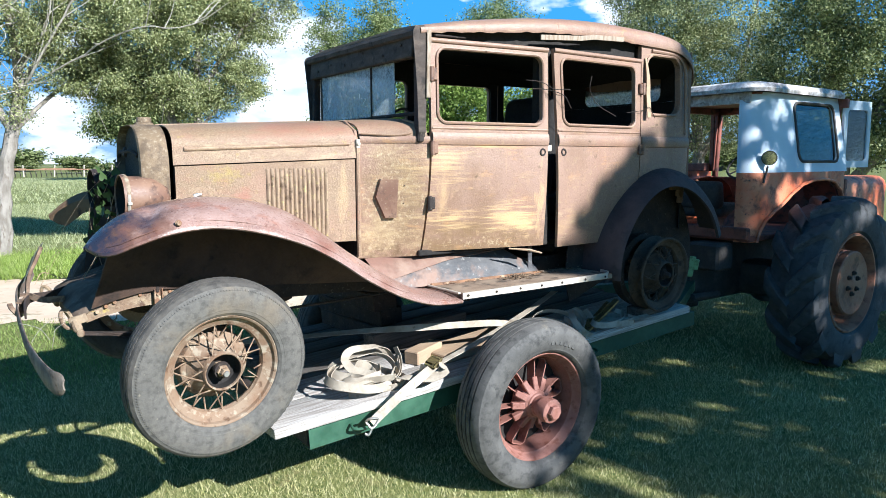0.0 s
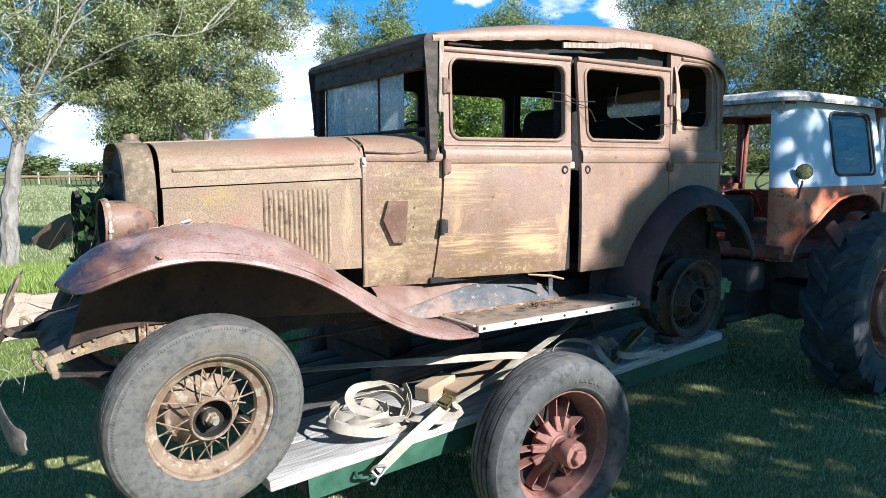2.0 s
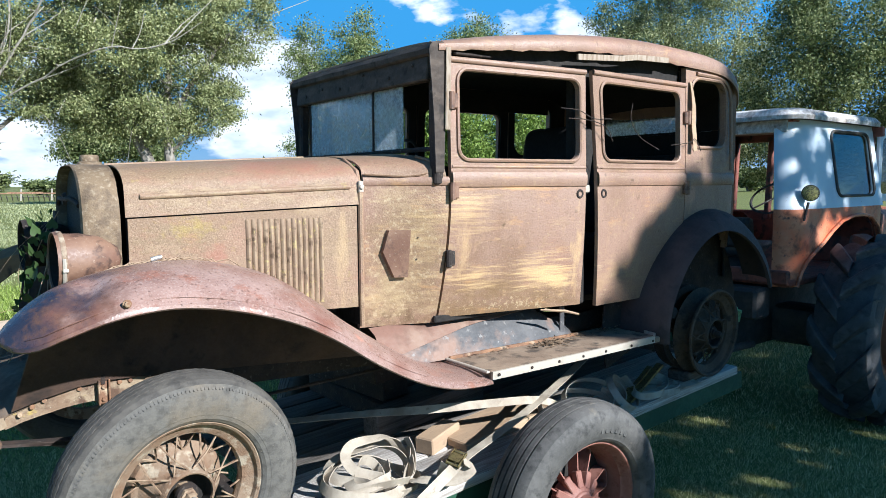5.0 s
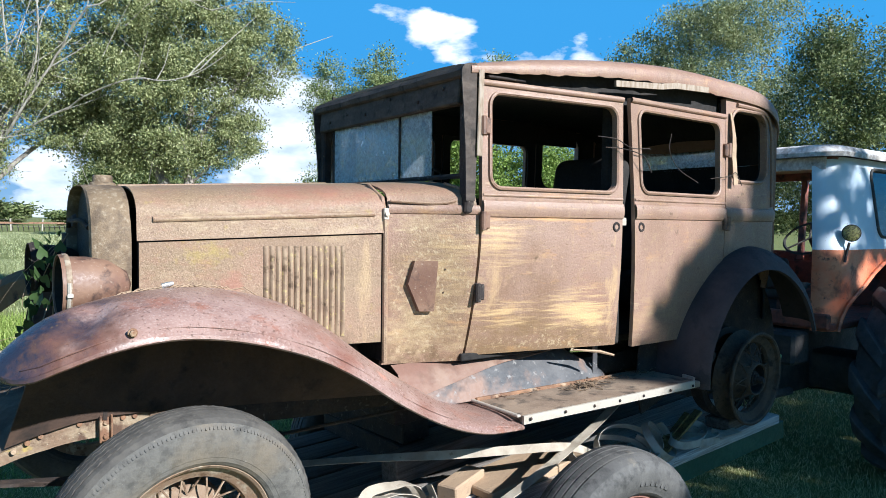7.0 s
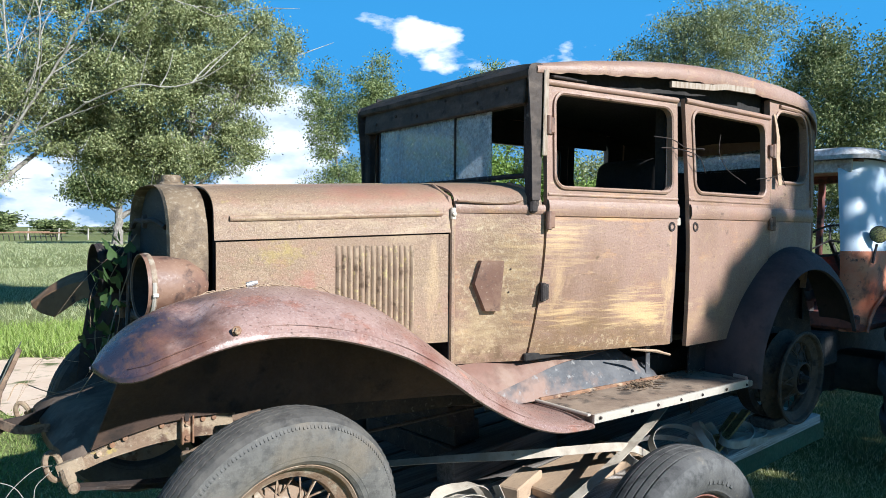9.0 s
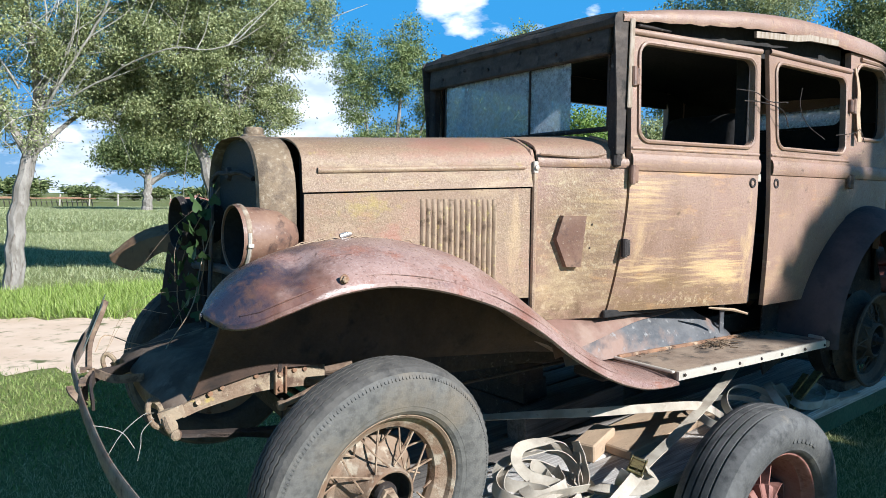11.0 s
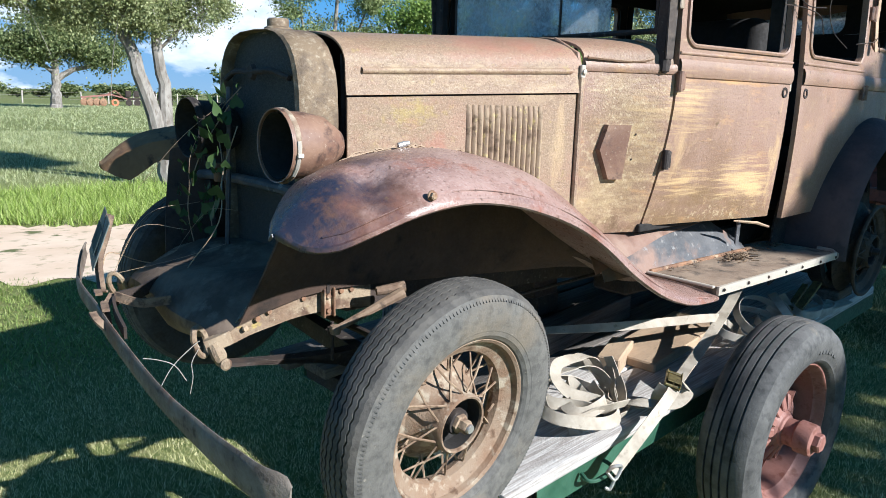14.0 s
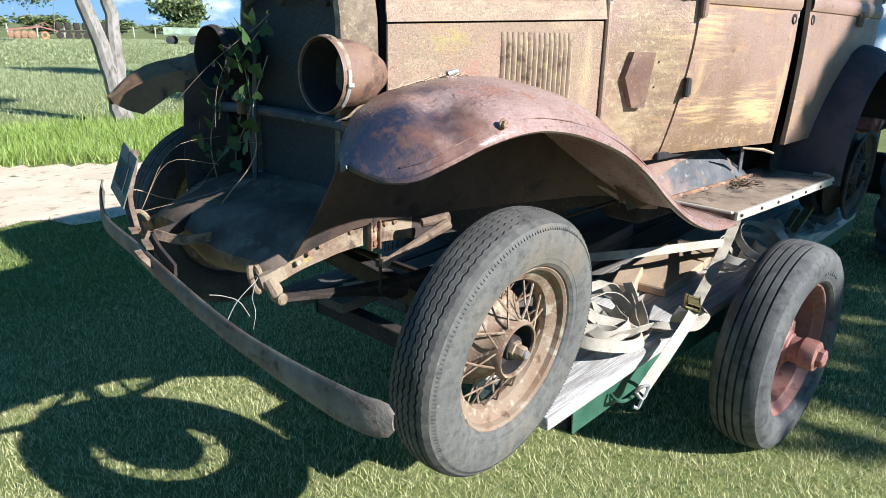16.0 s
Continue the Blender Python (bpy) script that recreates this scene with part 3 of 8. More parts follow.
def bolt(bm, p, r=0.008, h=0.006, axis="y"):
    """A hexagonal bolt head, facing the near side, up or forward."""
    m = {"y": pose(*p, 90, 0, 0), "z": pose(*p), "x": pose(*p, 0, -90, 0)}[axis]
    return lathe(bm, [(r, 0), (r, h), (r * 0.7, h * 1.25), (0, h * 1.25)], 6, m)


def door(x0, x1, z0, z1, win, f, label, hinge_x, hole, far=False):
    flip = flipped if far else (lambda b: b)
    bm = bmesh.new()
    low = panel_polys(x0, z0, x1, win[1] - 0.05, 18, 18)
    low = [q for q in low if math.hypot(sum(p[0] for p in q) / 4 - 1.6, sum(p[1] for p in q) / 4 - 0.95) > (0.455 if q[0][0] < 1.38 else 0.505 if q[0][0] < 1.55 else 0.55)]
    slab(bm, low + frame_polys(x0, win[1] - 0.05, x1, z1, win, 0.045), f, 0.02)
    d = part("door", flip(bm), BODY, car, label)
    part("belt_moulding", flip(mould(bmesh.new(), x0 + 0.002, x1 - 0.002, 1.712, 0.034, 0.012, f)), BODY, d)
    part("belt_groove", flip(mould(bmesh.new(), x0 + 0.004, x1 - 0.004, 1.765, 0.006, 0.005, f)), BODY, d)
    bm = bmesh.new()
    loop = rounded(win[0] - 0.008, win[1] - 0.008, win[2] + 0.008, win[3] + 0.008, 0.052, 6)
    tube(bm, [(x, f(x, z) - 0.003, z) for x, z in loop + loop[:1]], 0.008, 6, False)
    part("window_bead", flip(bm), BODY, d)
    part("drip_rail", flip(mould(bmesh.new(), x0 + 0.002, x1 - 0.002, z1 - 0.008, 0.012, 0.012, f)), BODY, d)
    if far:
        # near-black lining added so that the far door's inside looks unlit
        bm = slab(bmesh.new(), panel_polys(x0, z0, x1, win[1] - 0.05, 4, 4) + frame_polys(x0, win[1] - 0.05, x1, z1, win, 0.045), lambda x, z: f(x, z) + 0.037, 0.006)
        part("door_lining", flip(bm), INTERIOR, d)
        return d
    # hinges with their plates
    for z in (2.03, 1.665, 1.385):
        bm = bmesh.new()
        y = f(hinge_x, z)
        tube(bm, [(hinge_x, y - 0.014, z - 0.035), (hinge_x, y - 0.014, z + 0.035)], 0.0125, 10)
        box(bm, (hinge_x + (0.018 if hinge_x < 0.5 else -0.018), y - 0.008, z), (0.03, 0.02, 0.062), 0.004)
        part("hinge", bm, DARKRUST if z < 1.6 else BUCKET, d)
    bm = bmesh.new()
    lathe(bm, [(0.0, -0.004), (0.011, -0.004), (0.012, 0.003), (0.020, 0.004), (0.022, 0.0)], 20, pose(hole, f(hole, 1.645), 1.645, 90, 0, 0))
    part("handle_escutcheon", bm, DARKRUST, d)
    return d


f_front = lambda x, z: side(x, z, 0, lerp(x, [(-0.03, 0.643), (0.72, 0.722)]))
f_rear = lambda x, z: side(x, z, 0, lerp(x, [(0.75, 0.746), (1.5, 0.722)]))
door(0.0, 0.725, 1.125, 2.205, (0.044, 1.80, 0.682, 2.155), f_front, "front door of blotched brown paint, ajar, glass missing", -0.002, 0.69)
rear_door = door(0.744, 1.49, 1.11, 2.205, (0.802, 1.805, 1.428, 2.152), f_rear, "rear door of faded brown paint, ajar, glass missing", 1.50, 0.79)
# the rear door has dropped on its hinges, so that its lower front corner stands back
for ob in (rear_door, *rear_door.children):
    for v in ob.data.vertices:
        v.co.x += 0.070 * max(0.0, 2.2 - v.co.z) / 1.09 * max(0.0, 1.49 - v.co.x) / 0.746
door(0.0, 0.735, 1.125, 2.205, (0.044, 1.80, 0.682, 2.155), side, "", 0, 0, True)
door(0.745, 1.49, 1.125, 2.205, (0.802, 1.805, 1.428, 2.152), side, "", 0, 0, True)
bm = bmesh.new()
box(bm, (0.745, -0.70, 1.668), (0.045, 0.02, 0.035), 0.003)
part("door_latch", bm, ALU, car)
# pillar kept near-black so that the gap between the doors reads as shade
part("centre_pillar", box(bmesh.new(), (0.742, -0.640, 1.66), (0.09, 0.05, 1.08), 0.006), INTERIOR, car)

# cowl
pair("cowl_side", lambda: slab(bmesh.new(), panel_polys(-0.325, 1.105, -0.010, 1.70, 8, 10), side, 0.02), BODY, car)
pair("cowl_moulding", lambda: mould(bmesh.new(), -0.325, -0.010, 1.705, 0.018, 0.008, side), BODY, car)
bm = bmesh.new()
rows = []
for k in range(13):
    x = -0.325 + 0.31 * k / 12
    w = half_width(x)
    h = lerp(x, [(-0.33, 1.815), (-0.01, 1.832)])
    rows.append([(x - 0.05 * math.sin(math.pi * j / 20) * k / 12, -w * math.copysign(abs(math.cos(a)) ** 0.8, math.cos(a)), 1.70 + (h - 1.70) * (abs(math.sin(a)) ** 0.5)) for j in range(21) for a in (math.pi * j / 20,)])
grid(bm, rows)
part("cowl_top", thicken(bm, 0.01), HOOD, car)
bm = bmesh.new()
tube(bm, spline([(-0.32, -0.495, 1.735), (-0.16, -0.565, 1.728), (-0.075, -0.60, 1.745), (-0.06, -0.585, 1.785), (-0.09, -0.52, 1.808)], 5), 0.006, 6)
part("cowl_bead", bm, HOOD, car)


# hood
def zl(x):
    return lerp(x, [(-1.18, 1.583), (-0.33, 1.615)])


def hood_half():
    bm = bmesh.new()
    rows = []
    for k in range(15):
        x = -1.178 + 0.84 * k / 14
        w, top = half_width(x), lerp(x, [(-1.19, 1.772), (-0.33, 1.815)])
        row = [(x, -w - 0.007, zl(x)), (x, -w - 0.002, zl(x) + 0.03)]
        for j in range(17):
            a = math.pi / 2 * j / 16
            row.append((x, -w * math.cos(a) ** 0.62, zl(x) + 0.075 + (top - zl(x) - 0.075) * math.sin(a) ** 0.85))
        rows.append(row)
    grid(bm, rows)
    return thicken(bm, 0.006)


pair("hood_top", hood_half, HOOD, car)
bm = tube(bmesh.new(), [(x, 0, lerp(x, [(-1.19, 1.773), (-0.33, 1.816)])) for x in (-1.175, -0.9, -0.6, -0.345)], 0.006, 8)
part("hood_hinge", bm, HOOD, car)
zm = lambda x: 1.655 + 0.030 * (x + 1.12) / 0.75
pair("hood_moulding", lambda: mould(bmesh.new(), -1.13, -0.375, zm, 0.010, 0.010, lambda x, z: -half_width(x) + 0.001), HOOD, car)
hood_side = lambda x, z: -half_width(x) + 0.003
# added near-black plates that keep the gap under the hood dark, like shade
pair("hood_liner", lambda: thicken((lambda b: (grid(b, [[(x, -half_width(x) + 0.035, z) for z in (1.25, 1.5, 1.70)] for x in (-1.17, -0.9, -0.6, -0.35)]), b)[1])(bmesh.new()), 0.01), INTERIOR, car)
near_hood, _ = pair("hood_side", lambda: slab(bmesh.new(), [[(x, 1.20 + (zl(x) - 0.006 - 1.20) * (z - 1.20) / 0.4) for x, z in q] for q in panel_polys(-1.17, 1.20, -0.345, 1.60, 12, 6)], hood_side, 0.008), HOOD, car)
for k in range(14):
    bm = bmesh.new()
    x = -0.765 + 0.0212 * k
    rows = []
    for j in range(11):
        z = 1.23 + 0.335 * j / 10
        e = 0.1 if j in (0, 10) else 1.0
        rows.append([(x + dx, hood_side(x + dx, z) - dy * e - 0.001, z) for dx, dy in ((-0.0104, 0.0), (-0.0078, 0.006), (-0.003, 0.009), (0.003, 0.0075), (0.0072, 0.0))])
    grid(bm, rows)
    part("louver", bm, LOUVER, near_hood)
bm = bmesh.new()
box(bm, (-0.333, -half_width(-0.333) - 0.004, 1.685), (0.022, 0.014, 0.045), 0.003)
bolt(bm, (-0.333, -half_width(-0.333) - 0.011, 1.684), 0.010, 0.006)
part("hood_catch", bm, ALU, car)
pair("hood_ledge", lambda: tube(bmesh.new(), [(-0.333, -half_width(-0.333) - 0.001, z) for z in (1.12, 1.3, 1.5, 1.66)] + [(-0.335, -0.46, 1.745), (-0.34, -0.36, 1.80)], [0.011] * 4 + [0.009, 0.006], 8), HOOD, car)
bm = slab(bmesh.new(), [[(-0.235, 1.508), (-0.155, 1.508), (-0.155, 1.313), (-0.207, 1.313), (-0.255, 1.42)]], lambda x, z: side(x, z) - 0.022, 0.021)
part("hexagonal_plate", bm, BUCKET, car, "small rusty plate on the cowl")
for x, z in ((-0.118, 1.475), (-0.117, 1.385), (-0.345, 1.13)):
    part("rivet", bolt(bmesh.new(), (x, side(x, z) + 0.001, z), 0.004, 0.003), DARKRUST, car)

# radiator shell
def shell(s):
    pts = []
    w, top = 0.288 * s, 1.735 + 0.04 * s
    for z in (1.02, 1.2, 1.35, 1.5):
        pts.append((-w * lerp(z, [(1.02, 0.90), (1.5, 1.0)]), z))
    for j in range(1, 16):
        a = math.pi * j / 16
        pts.append((-w * math.copysign(abs(math.cos(a)) ** 0.62, math.cos(a)), 1.5 + (top - 1.5) * math.sin(a) ** 0.66))
    for z in (1.5, 1.35, 1.2, 1.02):
        pts.append((w * lerp(z, [(1.02, 0.90), (1.5, 1.0)]), z))
    return pts


RAD = material("speckled_radiator_metal", [(0.19, 0.135, 0.082), ((0.30, 0.24, 0.165), 70, 0.58, 0.07, 7, ONE), ((0.115, 0.08, 0.05), 18, 0.54, 0.07, 9, ONE), ((0.50, 0.37, 0.05), 7, 0.71, 0.02, 9, ONE)], 0.7, 0.15, 0.35, 120)
bm = bmesh.new()
rows = [[(x, y, z) for y, z in shell(s)] for x, s in ((-1.188, 1.0), (-1.25, 1.0), (-1.285, 0.985), (-1.305, 0.94), (-1.31, 0.88), (-1.297, 0.85), (-1.24, 0.84))]
grid(bm, rows)
rad = part("radiator_shell", bm, RAD, car, "dull speckled radiator shell with yellow lichen")
bm = bmesh.new()
rows = [[(-1.272, y, z) for y, z in shell(s)] for s in (0.86, 0.6, 0.3, 0.0)]
grid(bm, rows)
CORE = material("radiator_core", [(0.045, 0.042, 0.038), ((0.075, 0.068, 0.058), 90, 0.55, 0.10, 3, (1, 1, 3))], 0.75, 0.2, 0.5, 200)
part("radiator_core", bm, CORE, rad)
bm = bmesh.new()
tube(bm, spline([(-1.305, -0.215, 1.625), (-1.315, -0.12, 1.648), (-1.318, 0.0, 1.645), (-1.315, 0.12, 1.648), (-1.305, 0.215, 1.625)], 5), 0.009, 8)
lathe(bm, [(0.0, 0.014), (0.02, 0.012), (0.026, 0.0)], 20, pose(-1.312, 0, 1.645, 0, -90, 0))
part("radiator_trim", bm, DARKRUST, rad)
bm = lathe(bmesh.new(), [(0.0, 0.030), (0.030, 0.030), (0.034, 0.024), (0.034, 0.006), (0.042, 0.002), (0.05, -0.02)], 20, pose(-1.225, 0, 1.78))
part("radiator_cap", bm, RAD, rad)

# roof and its front and rear framing
ZS = [(-0.06, 2.235), (-0.016, 2.24), (0.39, 2.272), (0.675, 2.297), (1.08, 2.311), (1.5, 2.302), (1.80, 2.291), (1.95, 2.258), (2.06, 2.20), (2.15, 2.11), (2.20, 2.02)]
RISE = [(-0.06, 0.042), (0.3, 0.082), (0.65, 0.098), (1.04, 0.115), (1.48, 0.128), (1.80, 0.123), (2.0, 0.11), (2.20, 0.07)]
bm = bmesh.new()
rows = []
for k in range(61):
    x = -0.06 + 2.25 * k / 60
    w = half_width(max(x, 0.0) * 0.985) + 0.006
    zs, rise = ease(x, ZS), ease(x, RISE)
    jag = 0.0045 * math.sin(k * 2.7) * math.sin(k * 1.13 + 1) if 2 < k < 40 else 0
    row = [(x, -w + 0.004, zs - 0.012 + jag)]
    for j in range(25):
        a = math.pi * j / 24
        row.append((x, -w * math.copysign(abs(math.cos(a)) ** 0.5, math.cos(a)), zs + rise * math.sin(a) ** 0.6))
    row.append((x, w - 0.004, zs - 0.012))
    rows.append(row)
grid(bm, rows)
part("roof", thicken(bm, 0.012), BODY, car)
bm = bmesh.new()
tube(bm, [(0.66, -0.722, 2.258), (0.95, -0.735, 2.277), (1.05, -0.738, 2.292), (1.3, -0.735, 2.302)], 0.012, flat=(0.006, 0.013))
part("gutter_strip", bm, FACING, car, "loose pale weathered gutter strip")
bm = bmesh.new()
rows = [[(x, -half_width(x) + 0.06, z) for z in (2.19, min(2.31, ease(x, ZS) + 0.25 * ease(x, RISE)))] for x in (0.0, 0.1, 0.2, 0.4, 0.8, 1.2, 1.5)]
grid(bm, rows)
part("roof_rail", thicken(bm, 0.04), INTERIOR, car)
bm = bmesh.new()
grid(bm, [[(x, half_width(max(x, 0)) - 0.05, z) for z in (2.17, 2.30)] for x in (-0.02, 0.4, 0.8, 1.2, 1.6, 1.85)])
part("roof_rail", thicken(bm, 0.01), INTERIOR, car)
pair("rail_splinter", lambda: box(bmesh.new(), (0.12, -0.640, 2.222), (0.20, 0.02, 0.010), 0.003, pose(0, 0, 0, 0, -2, 3)), DARKRUST, car)


def pillar():
    bm = bmesh.new()
    box(bm, (-0.045, -0.612, 1.96), (0.045, 0.05, 0.54), 0.008, pose(0, 0, 0, 0, 1, 0))
    return bm


pair("windscreen_pillar", pillar, DARKRUST, car)
pair("pillar_facing", lambda: box(bmesh.new(), (-0.016, -0.650, 2.075), (0.026, 0.008, 0.33), 0.003, pose(0, 0, 0, 0, 1, 0)), FACING, car)
bm = bmesh.new()
rows = []
for k in range(21):
    y = -0.64 + 1.28 * k / 20
    e = 0.004 * math.sin(k * 1.3)
    rows.append([(x + e, y, z) for x, z in ((0.02, 2.255), (-0.055, 2.262), (-0.085, 2.254), (-0.10, 2.232), (-0.097, 2.212), (-0.085, 2.205))])
grid(bm, rows)
part("roof_header", thicken(bm, 0.01), VISOR, car)
bm = box(bmesh.new(), (-0.07, 0, 2.165), (0.025, 1.20, 0.11), 0.005, pose(0, 0, 0, 0, 6, 0))
visor = part("sun_visor", bm, VISOR, car, "dark weathered board over the windscreen")
for y, z in ((-0.5, 2.18), (-0.32, 2.15), (-0.1, 2.19), (0.12, 2.15), (0.3, 2.17), (0.48, 2.15)):
    part("visor_screw", bolt(bmesh.new(), (-0.086, y, z), 0.008, 0.004, "x"), DARKRUST, visor)
for sgn in (-1, 1):
    bm = bmesh.new()
    outline = [(-0.072, 1.74), (-0.080, 1.95), (-0.092, 2.10), (-0.102, 2.20), (-0.104, 2.222), (-0.099, 2.240), (-0.088, 2.252), (-0.070, 2.259), (-0.045, 2.262), (-0.030, 2.258), (-0.030, 2.10), (-0.026, 1.92), (-0.030, 1.74)]
    bm.faces.new([bm.verts.new((x, sgn * (0.642 + 0.006 * (z - 2.0)), z)) for x, z in outline])
    part("visor_end", thicken(bm, 0.006), VISOR, car)
# windscreen
ws = new("windscreen")
ws.parent = car
bm = bmesh.new()
for p, q in (((-0.045, -0.59, 1.838), (-0.045, 0.59, 1.838)), ((-0.045, -0.59, 2.12), (-0.045, 0.59, 2.12)), ((-0.045, -0.575, 1.83), (-0.045, -0.575, 2.13)), ((-0.045, 0.50, 1.83), (-0.045, 0.50, 2.13))):
    tube(bm, [p, q], 0.011, 6)
part("windscreen_frame", bm, DARKRUST, ws)
DUSTY = bpy.data.materials.new("dust_streaked_glass")
DUSTY.use_nodes = True
dn, dl = DUSTY.node_tree.nodes, DUSTY.node_tree.links
db = dn["Principled BSDF"]
db.inputs["Transmission Weight"].default_value, db.inputs["Roughness"].default_value = 1.0, 0.08
# dirt film, made paler and bluish to stand for sky reflection too
dirt = dn.new("ShaderNodeAddShader")
for kind in ("ShaderNodeBsdfDiffuse", "ShaderNodeBsdfTranslucent"):
    film = dn.new(kind)
    film.inputs[0].default_value = (0.34, 0.375, 0.39, 1)
    dl.new(film.outputs[0], dirt.inputs[0 if "Diff" in kind else 1])
dmix = dn.new("ShaderNodeMixShader")
dtex = dn.new("ShaderNodeTexNoise")
dtex.inputs["Scale"].default_value, dtex.inputs["Detail"].default_value, dtex.inputs["Roughness"].default_value = 48.0, 9.0, 0.75
dco = dn.new("ShaderNodeTexCoord")
dmr = dn.new("ShaderNodeMapRange")
dmr.inputs[1].default_value, dmr.inputs[2].default_value, dmr.inputs[3].default_value, dmr.inputs[4].default_value = 0.40, 0.60, 0.25, 0.85
dl.new(dco.outputs["Object"], dtex.inputs["Vector"])
dl.new(dtex.outputs["Fac"], dmr.inputs[0])
dl.new(dmr.outputs[0], dmix.inputs[0])
dl.new(db.outputs[0], dmix.inputs[1])
dl.new(dirt.outputs[0], dmix.inputs[2])
dl.new(dmix.outputs[0], dn["Material Output"].inputs[0])
for y0, y1, x in ((0.49, -0.13, -0.052), (-0.135, -0.37, -0.049)):
    bm = box(bmesh.new(), (x, (y0 + y1) / 2, 1.978), (0.005, abs(y1 - y0), 0.27))
    part("pane", bm, DUSTY, ws)
bm = tube(bmesh.new(), [(-0.056, -0.133, 1.845), (-0.056, -0.133, 2.11)], 0.005, 6)
part("pane_clamp", bm, DARKRUST, ws)
bm = bmesh.new()
grid(bm, [[(-0.03, 0.47, 1.85), (-0.028, 0.36, 2.09)], [(-0.03, 0.30, 1.85), (-0.03, 0.31, 2.09)]])
part("loose_pane", thicken(bm, 0.004), DUSTY, ws)

# rear quarters, back and interior
def quarter():
    bm = bmesh.new()
    low = [q for q in panel_polys(1.505, 1.14, 2.04, 1.85, 18, 16) if math.hypot(sum(p[0] for p in q) / 4 - 1.6, sum(p[1] for p in q) / 4 - 0.95) > (0.455 if q[0][0] < 1.38 else 0.505 if q[0][0] < 1.55 else 0.55)]
    slab(bm, low + frame_polys(1.505, 1.85, 2.05, 2.29, (1.555, 1.89, 1.885, 2.235), 0.075), side, 0.03)
    return bm


pair("rear_quarter", quarter, BODY, car)
# linings in the same near-black imitate shade inside the rear quarters
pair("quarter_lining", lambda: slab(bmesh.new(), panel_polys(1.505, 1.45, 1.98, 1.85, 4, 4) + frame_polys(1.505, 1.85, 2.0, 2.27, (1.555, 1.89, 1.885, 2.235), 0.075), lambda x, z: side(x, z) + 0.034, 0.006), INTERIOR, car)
pair("quarter_bead", lambda: tube(bmesh.new(), [(x, side(x, z) - 0.003, z) for x, z in (lambda l: l + l[:1])(rounded(1.545, 1.88, 1.895, 2.245, 0.085))], 0.009, 6, False), BODY, car)
pair("quarter_moulding", lambda: mould(bmesh.new(), 1.505, 2.05, 1.712, 0.034, 0.012, side), BODY, car)
pair("corner_bead", lambda: tube(bmesh.new(), spline([(1.60, side(1.60, 2.27) - 0.004, 2.268), (1.80, side(1.80, 2.27) - 0.004, 2.262), (1.90, side(1.90, 2.23) - 0.004, 2.235), (1.955, side(1.955, 2.16) - 0.004, 2.16), (1.965, side(1.965, 2.0) - 0.004, 2.0), (1.965, side(1.965, 1.76) - 0.004, 1.76)], 5), 0.010, 6), BODY, car)


def back(y):
    return 2.035 + 0.155 * (max(0.0, 1 - (abs(y) / 0.665) ** 3)) ** 0.5


bm = bmesh.new()
ys = [-0.66 + 1.32 * k / 32 for k in range(33)]
zrows = (1.14, 1.3, 1.5, 1.7, 2.0)
grid(bm, [[(back(y) - 0.03 * max(0, 1.5 - z), y * (0.85 if z < 1.45 else 1.0), z) for y in ys] for z in zrows])
grid(bm, [[(back(y), y, z) for y in ys] for z in (2.232, 2.265, 2.30)])
for sl in (ys[:6], ys[27:]):
    grid(bm, [[(back(y), y, z) for y in sl] for z in (2.0, 2.1, 2.232)])
bmesh.ops.remove_doubles(bm, verts=bm.verts, dist=0.0005)
part("rear_panel", thicken(bm, 0.02), BODY, car)
# near-black sheet inside the back panel, for the cabin's shade
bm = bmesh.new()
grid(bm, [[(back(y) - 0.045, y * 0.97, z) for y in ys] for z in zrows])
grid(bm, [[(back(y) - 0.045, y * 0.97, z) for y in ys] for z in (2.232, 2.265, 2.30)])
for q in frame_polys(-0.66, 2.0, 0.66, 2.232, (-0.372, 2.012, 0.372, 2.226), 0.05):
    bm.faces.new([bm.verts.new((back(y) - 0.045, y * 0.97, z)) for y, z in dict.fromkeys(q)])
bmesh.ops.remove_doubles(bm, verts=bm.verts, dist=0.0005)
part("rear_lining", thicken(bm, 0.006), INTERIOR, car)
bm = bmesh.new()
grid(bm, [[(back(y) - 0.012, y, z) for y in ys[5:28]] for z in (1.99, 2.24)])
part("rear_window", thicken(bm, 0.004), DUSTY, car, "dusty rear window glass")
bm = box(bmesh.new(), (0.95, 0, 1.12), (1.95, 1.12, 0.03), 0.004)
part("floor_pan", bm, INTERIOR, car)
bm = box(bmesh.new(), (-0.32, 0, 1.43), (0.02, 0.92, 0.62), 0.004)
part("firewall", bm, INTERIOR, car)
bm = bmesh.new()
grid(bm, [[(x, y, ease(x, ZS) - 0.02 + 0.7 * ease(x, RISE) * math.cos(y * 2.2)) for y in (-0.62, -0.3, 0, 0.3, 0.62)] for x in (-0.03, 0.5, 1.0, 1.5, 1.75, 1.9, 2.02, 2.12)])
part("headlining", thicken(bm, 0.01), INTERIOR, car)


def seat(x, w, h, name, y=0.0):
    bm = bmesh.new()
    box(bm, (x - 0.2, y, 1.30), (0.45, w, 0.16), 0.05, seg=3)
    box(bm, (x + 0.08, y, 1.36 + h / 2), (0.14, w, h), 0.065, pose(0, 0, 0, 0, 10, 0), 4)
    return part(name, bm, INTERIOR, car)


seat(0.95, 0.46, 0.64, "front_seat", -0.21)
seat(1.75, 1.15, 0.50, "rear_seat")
bm = bmesh.new()
lathe(bm, [(0.205, 0.0), (0.215, 0.01), (0.205, 0.02), (0.195, 0.01)], 36, pose(0.32, 0.3, 1.75, 0, -60, 0), True)
